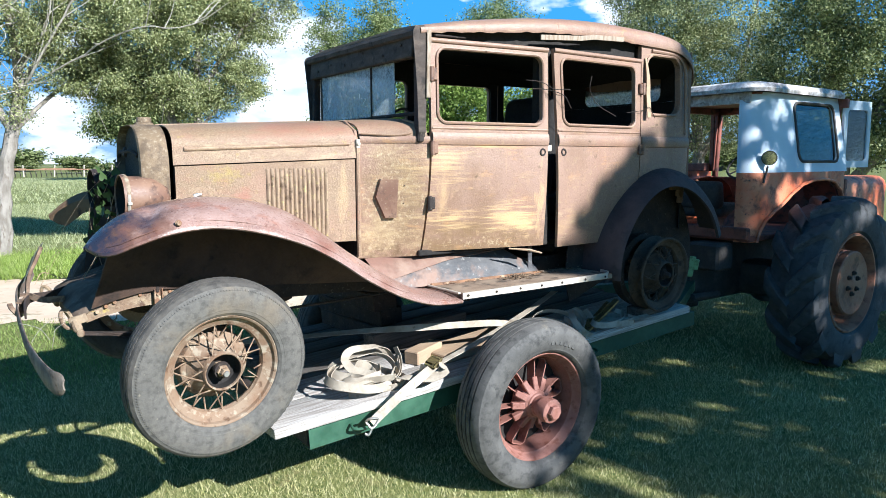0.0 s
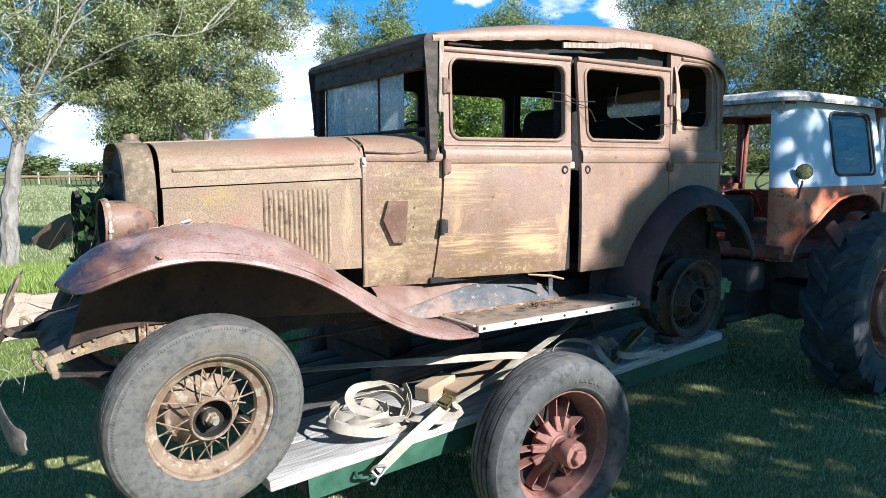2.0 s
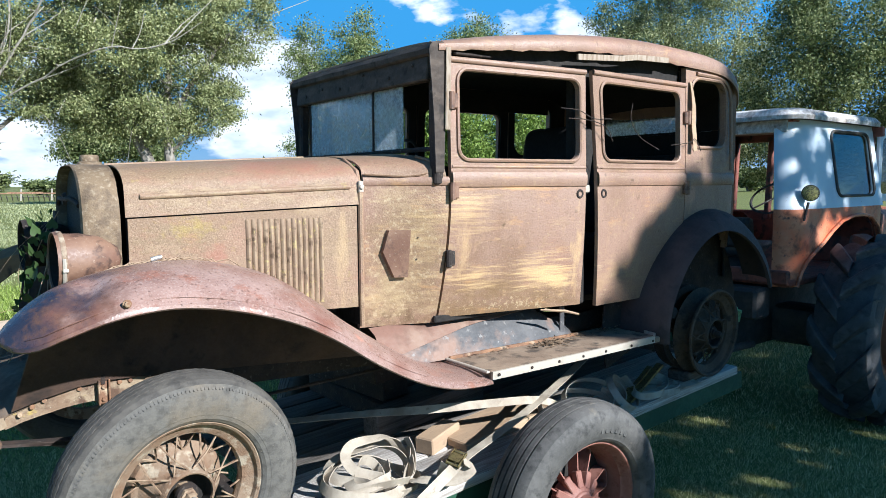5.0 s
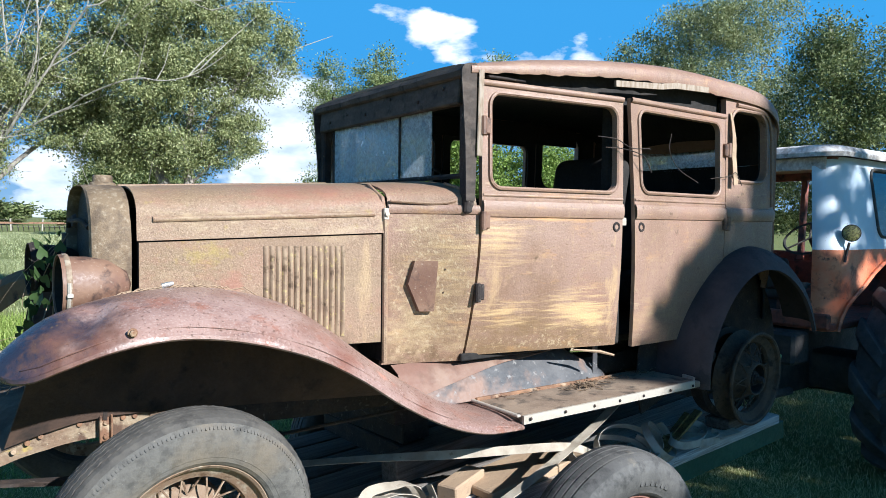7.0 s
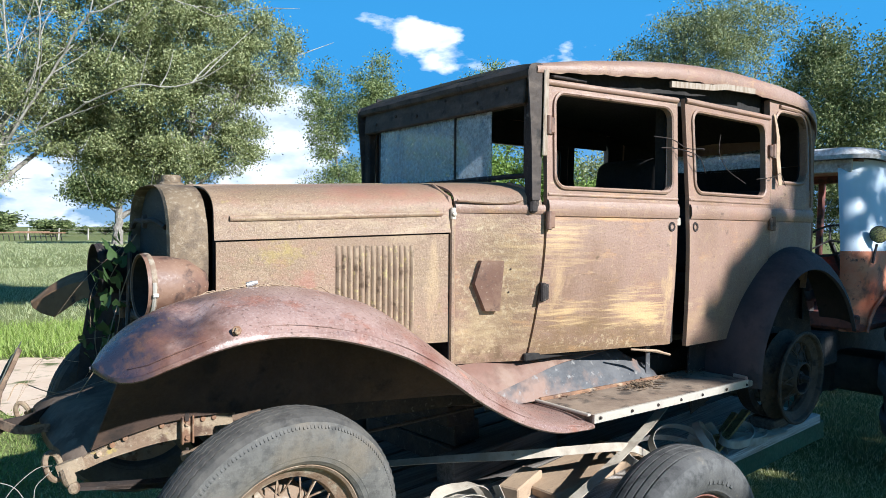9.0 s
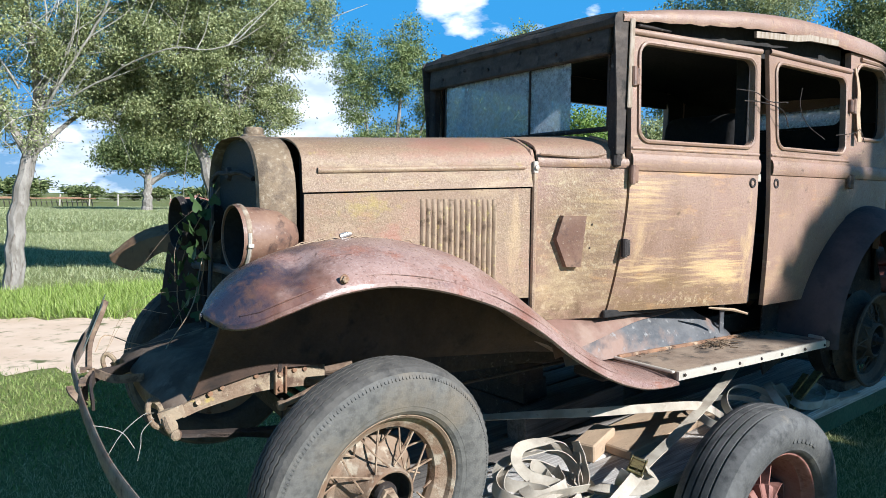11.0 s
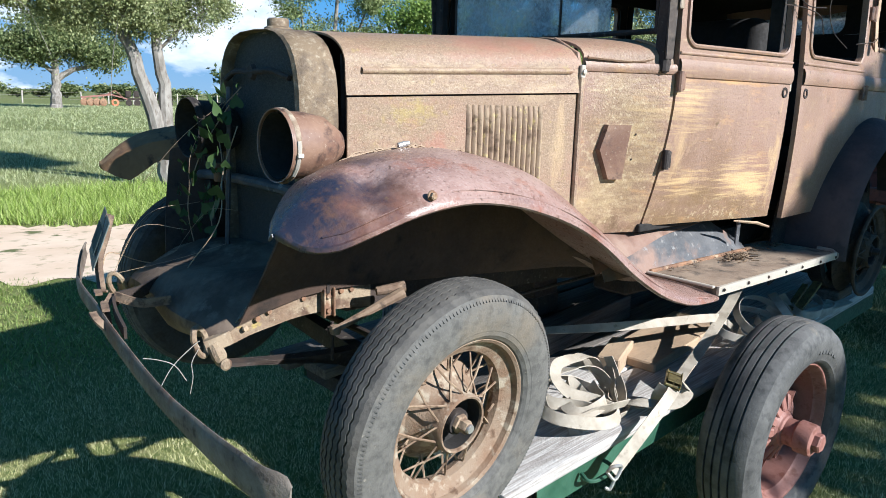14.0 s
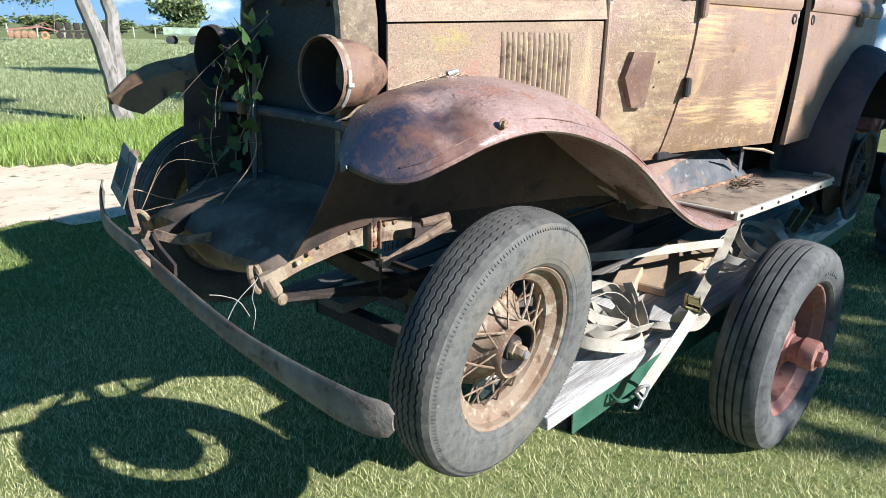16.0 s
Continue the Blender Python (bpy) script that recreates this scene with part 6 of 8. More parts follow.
wheel_trailer(ti @ axle_pose(2.577, 2.637, 0.347, -1.3, 2.2), "worn ribbed trailer tyre")
wheel_trailer(ti @ axle_pose(2.62, 4.62, 0.350, 180))
bm = tube(bmesh.new(), [ti @ Vector((2.58, 2.66, 0.35)), ti @ Vector((2.62, 4.58, 0.35))], 0.035, 8)
part("axle", bm, DARKRUST, trailer)

# ---- timbers and straps on the deck ----
def deck(x, y, up=0.0):
    """A place on top of the deck, from its length and width."""
    return TR @ Vector((x, y, 0.025 + up))


def timber(x, y, size, turn, mat, label, up=0.0):
    b = box(bmesh.new(), (0, 0, size[2] / 2), size, 0.006)
    ob = part("timber", b, mat)
    p = deck(x, y, up + 0.001)
    ob.matrix_world = pose(*p, 0, -3.8, turn)
    return tagged(ob, label, "timber")


timber(1.03, 0.36, (0.24, 0.095, 0.075), 20, BEAM, "short pale sawn block lying on the deck")
timber(1.38, 0.34, (0.66, 0.25, 0.04), 4, BEAM, "split pale board lying on the deck")
timber(1.2, 0.68, (0.7, 0.12, 0.12), 3, SHADEWOOD, "bearer timber under the chassis, darkened for shade")
# blocks coloured near-black in place of the shade they stand in
stack = thing("block_stack", pose(*deck(1.05, 1.12, 0.001), 0, -3.8, 0), "stacked wooden blocks under the chassis, darkened for shade", "blocks")
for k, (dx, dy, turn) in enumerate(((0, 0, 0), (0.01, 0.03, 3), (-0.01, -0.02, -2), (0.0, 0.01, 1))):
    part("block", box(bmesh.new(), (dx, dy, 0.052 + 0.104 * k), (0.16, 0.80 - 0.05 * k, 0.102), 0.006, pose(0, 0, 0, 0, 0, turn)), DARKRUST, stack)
timber(2.60, 0.10, (0.2, 0.14, 0.055), 0, SHADEWOOD, "wooden chock under the rear wheel")
timber(2.60, 1.42, (0.2, 0.14, 0.055), 0, SHADEWOOD, "wooden chock under the rear wheel")


def ribbon(bm, pts, w, up=None, n=5, t=0.003):
    """Flat webbing along pts; w is its half width, laid across the direction 'up' at each point."""
    fine = spline(pts, n)
    ups = spline(up, n) if up else None
    rows = []
    for k, p in enumerate(fine):
        d = (fine[min(k + 1, len(fine) - 1)] - fine[max(k - 1, 0)]).normalized()
        u = (ups[k] if ups else Vector((0, 0, 1))).normalized()
        s = d.cross(u)
        s = s.normalized() if s.length > 1e-3 else Vector((0, 1, 0))
        rows.append([p - s * w, p, p + s * w])
    grid(bm, rows)
    return thicken(bm, t)


strap = thing("ratchet_strap", pose(1.70, 2.80, 0.35), "dirty white tie-down strap with a metal buckle", "strap", "tie-down straps")
si = Matrix.Translation((-1.70, -2.80, -0.35))
V = lambda *p: si @ Vector(p)
bm = ribbon(bmesh.new(), [V(1.705, 2.795, 0.385), V(1.85, 2.785, 0.485), V(2.02, 2.79, 0.575), V(2.12, 2.82, 0.60), V(2.455, 2.90, 0.648), V(2.85, 3.0, 0.722), V(3.2, 3.1, 0.80)], 0.022, [Vector((-0.5, -1, 0.5))] * 3 + [Vector((-0.9, -0.25, 0.5))] * 4)
part("webbing", bm, STRAP, strap)
bm = bmesh.new()
tube(bm, spline([V(1.675, 2.80, 0.395), V(1.70, 2.785, 0.365), V(1.735, 2.785, 0.395), V(1.72, 2.785, 0.41), V(1.685, 2.79, 0.41), V(1.675, 2.80, 0.395)], 4), 0.006, 6)
tube(bm, spline([V(1.70, 2.785, 0.365), V(1.685, 2.79, 0.335), V(1.67, 2.80, 0.34)], 4), 0.006, 6)
part("hook", bm, STEEL, strap)
mm = si @ pose(2.075, 2.815, 0.612, 14, -16, 26) @ Matrix.Scale(0.82, 4)
BRASS = material("worn_brass_plating", [(0.34, 0.28, 0.13), ((0.22, 0.17, 0.09), 40, 0.52, 0.08, 6, ONE), ((0.10, 0.08, 0.05), 60, 0.64, 0.05, 6, ONE)], 0.38, 0.75, 0.12, 120)
bm = box(bmesh.new(), (0, 0, -0.012), (0.105, 0.062, 0.004), 0.001)
for y in (-0.032, 0.032):
    box(bm, (0, y, 0.0), (0.105, 0.004, 0.028), 0.001)
for x in (-0.046, 0.046):
    tube(bm, [(x, -0.036, 0.0), (x, 0.036, 0.0)], 0.007, 10)
bmesh.ops.transform(bm, matrix=mm, verts=bm.verts)
buckle = part("buckle", bm, BRASS, strap, "worn brass-plated cam buckle")
bm = box(bmesh.new(), (-0.01, 0, 0.014), (0.074, 0.054, 0.004), 0.001, pose(0, 0, 0, 0, 12, 0))
box(bm, (0.03, 0, 0.006), (0.012, 0.05, 0.022), 0.003)
bmesh.ops.transform(bm, matrix=mm, verts=bm.verts)
part("cam_lever", bm, BRASS, buckle)
bm = ribbon(bmesh.new(), [V(2.09, 2.79, 0.61), V(2.12, 2.78, 0.57), V(2.03, 2.79, 0.54), V(1.93, 2.86, 0.55), V(1.90, 2.93, 0.53), V(1.86, 2.98, 0.515)], 0.026, [Vector((0.3, -0.5, 1))] * 6)
part("webbing_tail", bm, STRAP, strap)
# long lashing across the deck
lash = thing("lashing_strap", pose(2.1, 3.6, 0.5), "long grey-white lashing strap under the car", "strap", "tie-down straps")
li = Matrix.Translation((-2.1, -3.6, -0.5))
W = lambda *p: li @ Vector(p)
bm = ribbon(bmesh.new(), [W(1.25, 3.86, 0.60), W(1.724, 3.538, 0.649), W(1.95, 3.34, 0.682), W(2.185, 3.142, 0.705), W(2.40, 3.04, 0.71), W(2.615, 2.967, 0.704), W(2.78, 2.99, 0.66), W(2.95, 3.02, 0.58)], 0.018, [Vector((0.1, -0.55, 1)), Vector((0.1, -0.6, 1)), Vector((0, -0.8, 1)), Vector((0, -1, 0.4))] + [Vector((0, -1, 0.4))] * 4)
part("webbing", bm, STRAP, lash)
# slack coils of webbing beside the front wheel
coil = thing("coiled_strap", pose(1.80, 3.02, 0.47), "slack coils of dirty white webbing on the deck", "strap", "tie-down straps")
ci = Matrix.Translation((-1.80, -3.02, -0.47))
U = lambda *p: ci @ Vector(p)
rng = random.Random(52)
loops = (
    # centre, radii, height, tilt, turn
    (1.80, 3.02, 0.195, 0.150, 0.072, 24, 4, 0.95),
    (1.805, 3.01, 0.185, 0.130, 0.055, 16, 10, 0.95),
    (1.82, 3.02, 0.150, 0.115, 0.085, 34, -10, 0.90),
    (1.79, 3.00, 0.100, 0.080, 0.070, 22, 30, 0.80),
    (1.87, 3.03, 0.130, 0.120, 0.105, 48, 8, 0.70),
)
for cx, cy, a, b, up, tip, turn, stand in loops:
    mm = pose(cx, cy, 0.487 + up, tip, 0, turn)
    p1, p2 = rng.uniform(0, 6), rng.uniform(0, 6)
    pts, ups = [], []
    for k in range(17):
        ang = 2 * math.pi * k / 14.5 + p1
        swell = 1 + 0.16 * math.sin(2 * ang + p2) + 0.10 * math.sin(3 * ang + p1)
        q = Vector((a * swell * math.cos(ang), b * swell * math.sin(ang), 0.004 * k - 0.03 + 0.016 * math.sin(2 * ang + p1)))
        pts.append(ci @ (mm @ q))
        lie = stand + 0.45 * math.sin(ang + p2)
        ups.append(mm.to_3x3() @ Vector((math.cos(ang) * max(0.15, lie), math.sin(ang) * max(0.15, lie), 1.1 - lie)))
    part("loop", ribbon(bmesh.new(), pts, 0.021, ups, 4), STRAP, coil)
bm = ribbon(bmesh.new(), [U(1.93, 3.02, 0.53), U(1.97, 2.96, 0.50), U(2.0, 2.90, 0.50), U(2.03, 2.86, 0.53), U(2.03, 2.82, 0.60)], 0.024, [Vector((0.3, -0.3, 1))] * 5)
part("loop", bm, STRAP, coil)
bm = ribbon(bmesh.new(), [U(1.68, 2.97, 0.478), U(1.75, 2.935, 0.478), U(1.84, 2.95, 0.484), U(1.93, 3.02, 0.49)], 0.024, [Vector((0, -0.8, 0.6))] * 4)
part("loop", bm, STRAP, coil)
# second strap heap by the rear wheel
heap = thing("coiled_strap", pose(3.1, 2.95, 0.55), "grey strap heap with a ratchet by the rear wheel", "strap", "tie-down straps")
hi = Matrix.Translation((-3.1, -2.95, -0.55))
OLDSTRAP = material("soiled_grey_webbing", [(0.42, 0.385, 0.33), ((0.26, 0.23, 0.19), 9, 0.55, 0.1, 8, ONE)], 0.9, 0.0, 0.3, 250)
for cx, cy, a, b, up, tip, turn in ((3.05, 2.94, 0.20, 0.12, 0.08, 38, 0), (3.12, 2.91, 0.15, 0.08, 0.04, 14, 20), (2.95, 2.96, 0.21, 0.11, 0.06, 26, -12), (3.24, 2.92, 0.13, 0.10, 0.08, 52, 30), (3.02, 2.90, 0.23, 0.10, 0.03, 6, 8), (3.46, 2.90, 0.17, 0.07, 0.06, 16, 14), (3.50, 2.88, 0.13, 0.06, 0.04, 8, -20)):
    mm = pose(cx, cy, 0.545 + up, tip, 0, turn)
    pts, ups = [], []
    for k in range(14):
        ang = 2 * math.pi * k / 12
        pts.append(hi @ (mm @ Vector((a * math.cos(ang), b * math.sin(ang), 0.003 * k))))
        ups.append(mm.to_3x3() @ Vector((math.cos(ang), math.sin(ang), 0.2)))
    part("loop", ribbon(bmesh.new(), pts, 0.018, ups, 4), OLDSTRAP, heap)
bm = bmesh.new()
X = lambda *p: hi @ Vector(p)
tube(bm, [X(3.28, 2.90, 0.58), X(3.52, 2.88, 0.74)], 0.014, flat=(0.02, 0.006))
tube(bm, [X(3.30, 2.94, 0.58), X(3.50, 2.93, 0.72)], 0.014, flat=(0.014, 0.006))
lathe(bm, [(0.0, -0.035), (0.022, -0.035), (0.024, 0.0), (0.022, 0.035), (0.0, 0.035)], 12, hi @ pose(3.34, 2.91, 0.615, 90, 0, 0))
part("ratchet", bm, BRASS, heap)
bm = ribbon(bmesh.new(), [X(3.36, 2.88, 0.60), X(3.5, 2.84, 0.62), X(3.62, 2.81, 0.625), X(3.74, 2.80, 0.628)], 0.024, [Vector((0, -0.2, 1))] * 4)
part("webbing_tail", bm, STRAP, heap)

# ---- tractor ----
TX, TY = 5.98, 3.75
tractor = thing("tractor", pose(TX, TY, 0), "old orange farm tractor with a dented white cab", "tractor")
L = lambda x, y, z: (x - TX, y - TY, z)


FIELDTYRE = material("dusty_field_tyre", [(0.052, 0.053, 0.056), ((0.085, 0.085, 0.086), 5, 0.55, 0.12, 8, ONE), ((0.034, 0.034, 0.036), 16, 0.58, 0.08, 8, ONE), ((0.15, 0.135, 0.115), 9, 0.68, 0.06, 8, ONE)], 0.7, 0.0, 0.2, 90)


def wheel_tractor(m, label=""):
    w = new("wheel")
    w.parent = tractor
    w.matrix_local = m
    R, bead, half = 0.648, 0.395, 0.205
    prof = [(bead, -half * 0.75), (bead + 0.03, -half * 0.92), (bead + 0.12, -half * 1.0), (bead + 0.19, -half * 0.96), (R - 0.02, -half * 0.86), (R - 0.004, -half * 0.6), (R, 0), (R - 0.004, half * 0.6), (R - 0.02, half * 0.86), (bead + 0.19, half * 0.96), (bead + 0.12, half * 1.0), (bead + 0.03, half * 0.92), (bead, half * 0.75)]
    ty = part("tyre", lathe(bmesh.new(), prof, 72), FIELDTYRE, w, label)
    b = bmesh.new()
    rows = []
    for k in range(10):
        u = min(1.0, k / 7)
        fall = (0, 0, 0, 0, 0, 0, 0, 0.012, 0.06, 0.115)[k]
        h = -0.005 + half * (0.99 * u + (0.025 if k > 7 else 0))
        ang = -0.34 * u - 0.05 * (k > 7)
        base = R - 0.014 - 0.02 * u**4 - fall * 1.15
        top = R + 0.050 - 0.014 * u**3 - fall
        lift = (0, 0.0, 0.012)[k - 7] if k > 6 else 0
        wd = (0.046 + 0.016 * u - (0.018 if k == 9 else 0)) / R
        rows.append([(r * math.cos(ang + d), r * math.sin(ang + d), h - lift) for r, d in ((base, -wd * 1.55), (top - 0.006, -wd * 1.12), (top, -wd * 0.85), (top, wd * 0.85), (top - 0.006, wd * 1.12), (base, wd * 1.6))])
    grid(b, rows)
    one = part("lug", b, FIELDTYRE, ty)
    b2 = bmesh.new()
    b2.from_mesh(one.data)
    bmesh.ops.transform(b2, matrix=Matrix.Diagonal((1, 1, -1, 1)), verts=b2.verts)
    bmesh.ops.reverse_faces(b2, faces=b2.faces)
    two = part("lug", b2, FIELDTYRE, ty)
    for k in range(12):
        for src, off in ((one, 0), (two, 0.5)):
            ob = src if k == 0 else new("lug", src.data)
            ob.parent = ty
            ob.matrix_local = pose(0, 0, 0, 0, 0, 30 * (k + off))
    bm = lathe(bmesh.new(), [(bead + 0.012, 0.165), (bead + 0.004, 0.180), (bead - 0.01, 0.180), (bead - 0.025, 0.15), (bead - 0.04, 0.10), (bead - 0.055, 0.0), (0.30, -0.02), (0.0, -0.02)], 56)
    part("rim", bm, RIMORANGE, w)
    bm = lathe(bmesh.new(), [(0.0, 0.185), (0.03, 0.185), (0.06, 0.170), (0.16, 0.170), (0.25, 0.180), (0.262, 0.17), (0.262, 0.125), (0.25, 0.12), (0.25, 0.112), (0.265, 0.105), (0.265, 0.06), (0.25, 0.055), (0.25, 0.047), (0.265, 0.04), (0.265, -0.02)], 48)
    ww = part("wheel_weight", bm, RIMORANGE, w)
    for k in range(6):
        a = math.pi / 3 * k + 0.4
        part("stud", lathe(bmesh.new(), [(0.02, 0.168), (0.02, 0.182), (0.012, 0.183), (0.012, 0.196), (0.0, 0.198)], 10, pose(0.085 * math.cos(a), 0.085 * math.sin(a), 0)), DARKRUST, ww)
    return w


wheel_tractor(axle_pose(*L(6.075, 2.79, 0.612)), "large dark tractor tyre with worn lugs")
wheel_tractor(axle_pose(*L(6.075, 4.71, 0.612), 180))
DARKIRON = material("oily_black_iron", [(0.045, 0.042, 0.042), ((0.085, 0.075, 0.066), 8, 0.55, 0.1, 8, ONE)], 0.7, 0.2, 0.3, 60)
bm = bmesh.new()
box(bm, L(6.2, 3.75, 0.66), (2.2, 0.62, 0.50), 0.08, seg=2)
box(bm, L(6.0, 3.75, 0.58), (0.36, 1.6, 0.30), 0.08, seg=2)
part("transmission", bm, DARKIRON, tractor)
bm = bmesh.new()
box(bm, L(5.22, 3.75, 0.40), (0.7, 0.10, 0.05), 0.006)
box(bm, L(5.30, 3.55, 0.62), (0.10, 0.06, 0.5), 0.01)
box(bm, L(5.30, 3.95, 0.62), (0.10, 0.06, 0.5), 0.01)
tube(bm, [L(5.35, 3.35, 0.50), L(4.95, 3.32, 0.52)], 0.03, 8)
tube(bm, [L(5.35, 4.15, 0.50), L(4.95, 4.18, 0.52)], 0.03, 8)
part("drawbar", bm, DARKIRON, tractor)
bm = box(bmesh.new(), L(5.22, 3.35, 0.83), (0.22, 0.28, 0.22), 0.02)
part("battery_box", bm, DARKIRON, tractor)
# cab floor, lower orange skin
REDCAB = material("dark_red_cab_paint", [(0.16, 0.05, 0.035), ((0.24, 0.075, 0.05), 6, 0.5, 0.1, 8, ONE), ((0.06, 0.03, 0.025), 14, 0.58, 0.07, 6, ONE)], 0.6, 0.0, 0.15, 60)
bm = bmesh.new()
box(bm, L(6.05, 3.75, 0.98), (1.5, 1.36, 0.05), 0.01)
box(bm, L(5.30, 3.75, 1.02), (0.05, 1.36, 0.10), 0.01)
part("cab_floor", bm, REDCAB, tractor)


def cab_side(x, z, out=0.0):
    """y of the cab's near side: rounded at the rear corner, leaning in above the waist."""
    high = max(0.0, z - 1.5)
    d = min(1.0, max(0.0, 5.52 + 0.26 * high - x) / 0.22)
    return 3.05 - out + 0.16 * high + 0.13 * (1 - math.sqrt(max(0.0, 1 - d * d)))


def cab_slab(polys, depth=0.02, out=0.0):
    b = slab(bmesh.new(), polys, lambda x, z: cab_side(x, z, out), depth)
    bmesh.ops.translate(b, verts=b.verts, vec=(-TX, -TY, 0))
    return b


arch = [(5.40, 0.95), (5.425, 1.04), (5.48, 1.12), (5.60, 1.185), (5.74, 1.25), (5.87, 1.325), (6.03, 1.395), (6.22, 1.43), (6.42, 1.435), (6.58, 1.41), (6.70, 1.34), (6.78, 1.22)]
polys = [[(a, 0.95), (b, 0.95), (b, 1.5), (a, 1.5)] for a, b in zip((5.30, 5.305, 5.315, 5.33, 5.36), (5.305, 5.315, 5.33, 5.36, 5.40))]
polys += [[a, b, (b[0], 1.5), (a[0], 1.5)] for a, b in zip(arch, arch[1:])]
part("cab_skin", cab_slab(polys), ORANGE, tractor, "faded orange lower cab panel, dented")
# rolled lip of the arch and the dark well behind it
bm = tube(bmesh.new(), [L(x, cab_side(x, z) - 0.012, z) for x, z in arch], 0.014, 7)
part("arch_lip", bm, ORANGE, tractor)
bm = bmesh.new()
grid(bm, [[L(x, y, z + 0.012) for y in (3.09, 3.2, 3.38)] for x, z in arch])
part("wheel_well", thicken(bm, 0.008), REDCAB, tractor)
bm = bmesh.new()
grid(bm, [[L(x, 4.42 - y, z + 0.012) for y in (0.0, 0.15, 0.3)] for x, z in arch])
part("wheel_well", thicken(bm, 0.008), REDCAB, tractor)
# white upper skin with side window
ks = [(k / 14) ** 1.7 for k in range(15)]
polys = [[(5.30 + 0.66 * a, 1.5), (5.30 + 0.66 * b, 1.5), (5.466 + 0.494 * b, 2.14), (5.466 + 0.494 * a, 2.14)] for a, b in zip(ks, ks[1:])]
part("cab_corner", cab_slab(polys), WHITE, tractor, "white cab corner panel with rust pits")
part("cab_window_frame", cab_slab(frame_polys(5.961, 1.5, 6.72, 2.14, (6.005, 1.595, 6.665, 2.065), 0.06)), WHITE, tractor)
bm = bmesh.new()
loop = rounded(5.995, 1.585, 6.675, 2.075, 0.07)
tube(bm, [L(x, cab_side(x, z) - 0.004, z) for x, z in loop + loop[:1]], 0.012, 6, False)
part("window_seal", bm, DARKIRON, tractor)
CABGLASS = bpy.data.materials.new("tinted_glass")
CABGLASS.use_nodes = True
cg = CABGLASS.node_tree.nodes["Principled BSDF"]
cg.inputs["Transmission Weight"].default_value, cg.inputs["Roughness"].default_value, cg.inputs["Base Color"].default_value = 1.0, 0.03, (0.30, 0.34, 0.35, 1)
pane = part("window_pane", cab_slab([rounded(5.995, 1.585, 6.675, 2.075, 0.07)], 0.004, -0.01), CABGLASS, tractor)
pane.visible_shadow = False
polys = [[(6.72, 1.5), (6.82, 1.5), (6.79, 2.14), (6.72, 2.14)]]
part("front_pillar", cab_slab(polys), WHITE, tractor)
# far side of the cab
bm = bmesh.new()
box(bm, L(6.05, 4.45, 1.24), (1.62, 0.02, 0.52), 0.004)
part("far_skin", bm, ORANGE, tractor)
bm = bmesh.new()
for x in (5.46, 6.02, 6.76):
    box(bm, L(x, 4.36, 1.82), (0.07, 0.05, 0.66), 0.008)
box(bm, L(6.1, 4.40, 1.53), (1.45, 0.05, 0.08), 0.008)
box(bm, L(6.12, 4.35, 2.10), (1.3, 0.05, 0.08), 0.008)
part("far_window_frame", bm, REDCAB, tractor)
bm = bmesh.new()
for y in (3.16, 3.58, 4.0, 4.34):
    box(bm, L(6.80, y, 1.75), (0.05, 0.05, 0.80), 0.008, pose(0, 0, 0, 0, 4, 0))
box(bm, L(6.87, 3.75, 1.38), (0.05, 1.36, 0.10), 0.008)
box(bm, L(6.82, 3.75, 2.10), (0.05, 1.36, 0.08), 0.008)
box(bm, L(6.86, 3.75, 1.15), (0.04, 1.36, 0.40), 0.008)
part("windscreen_frame", bm, REDCAB, tractor)
bm = bmesh.new()
ring = []
for inset, z in ((0.0, 2.145), (-0.055, 2.135), (-0.06, 2.165), (-0.03, 2.205), (0.05, 2.225), (0.35, 2.255)):
    loop = rounded(5.42 + inset, 3.13 + inset, 6.82 - inset, 4.37 - inset, 0.16 if inset < 0.3 else 0.1)
    ring.append([L(x, y, z) for x, y in loop])
grid(bm, [r + r[:1] for r in ring])
bm.faces.new([bm.verts.new(p) for p in ring[-1]])
bmesh.ops.remove_doubles(bm, verts=bm.verts, dist=0.001)
part("cab_roof", bm, ROOFWHITE, tractor, "flaking white cab roof")
bm = bmesh.new()
box(bm, L(5.46, 3.76, 2.095), (0.02, 1.12, 0.09), 0.006)
part("roof_fascia", bm, ROOFWHITE, tractor)
bm = box(bmesh.new(), L(6.12, 3.75, 2.13), (1.28, 1.16, 0.015))
part("roof_lining", bm, REDCAB, tractor)
# open side window flap
bm = bmesh.new()
m = pose(*L(6.83, 3.10, 1.83), 0, 0, -6)
polys = frame_polys(0.0, -0.30, 0.42, 0.30, (0.05, -0.24, 0.37, 0.22), 0.04)
b = slab(bmesh.new(), polys, lambda x, z: 0.0, 0.025)
bmesh.ops.transform(b, matrix=m, verts=b.verts)
flap = part("door_flap", b, WHITE, tractor, "white window flap standing open")
b = slab(bmesh.new(), [rounded(0.045, -0.245, 0.375, 0.225, 0.04)], lambda x, z: 0.012, 0.004)
bmesh.ops.transform(b, matrix=m, verts=b.verts)
part("flap_pane", b, CABGLASS, flap).visible_shadow = False
# seat, steering wheel, bonnet
bm = bmesh.new()
box(bm, L(5.85, 3.75, 1.16), (0.42, 0.46, 0.12), 0.05, seg=3)
box(bm, L(5.64, 3.75, 1.30), (0.10, 0.44, 0.24), 0.04, pose(0, 0, 0, 0, -8, 0), 3)
box(bm, L(5.85, 3.75, 1.09), (0.2, 0.2, 0.22), 0.02)
part("seat", bm, DARKIRON, tractor)
bm = bmesh.new()
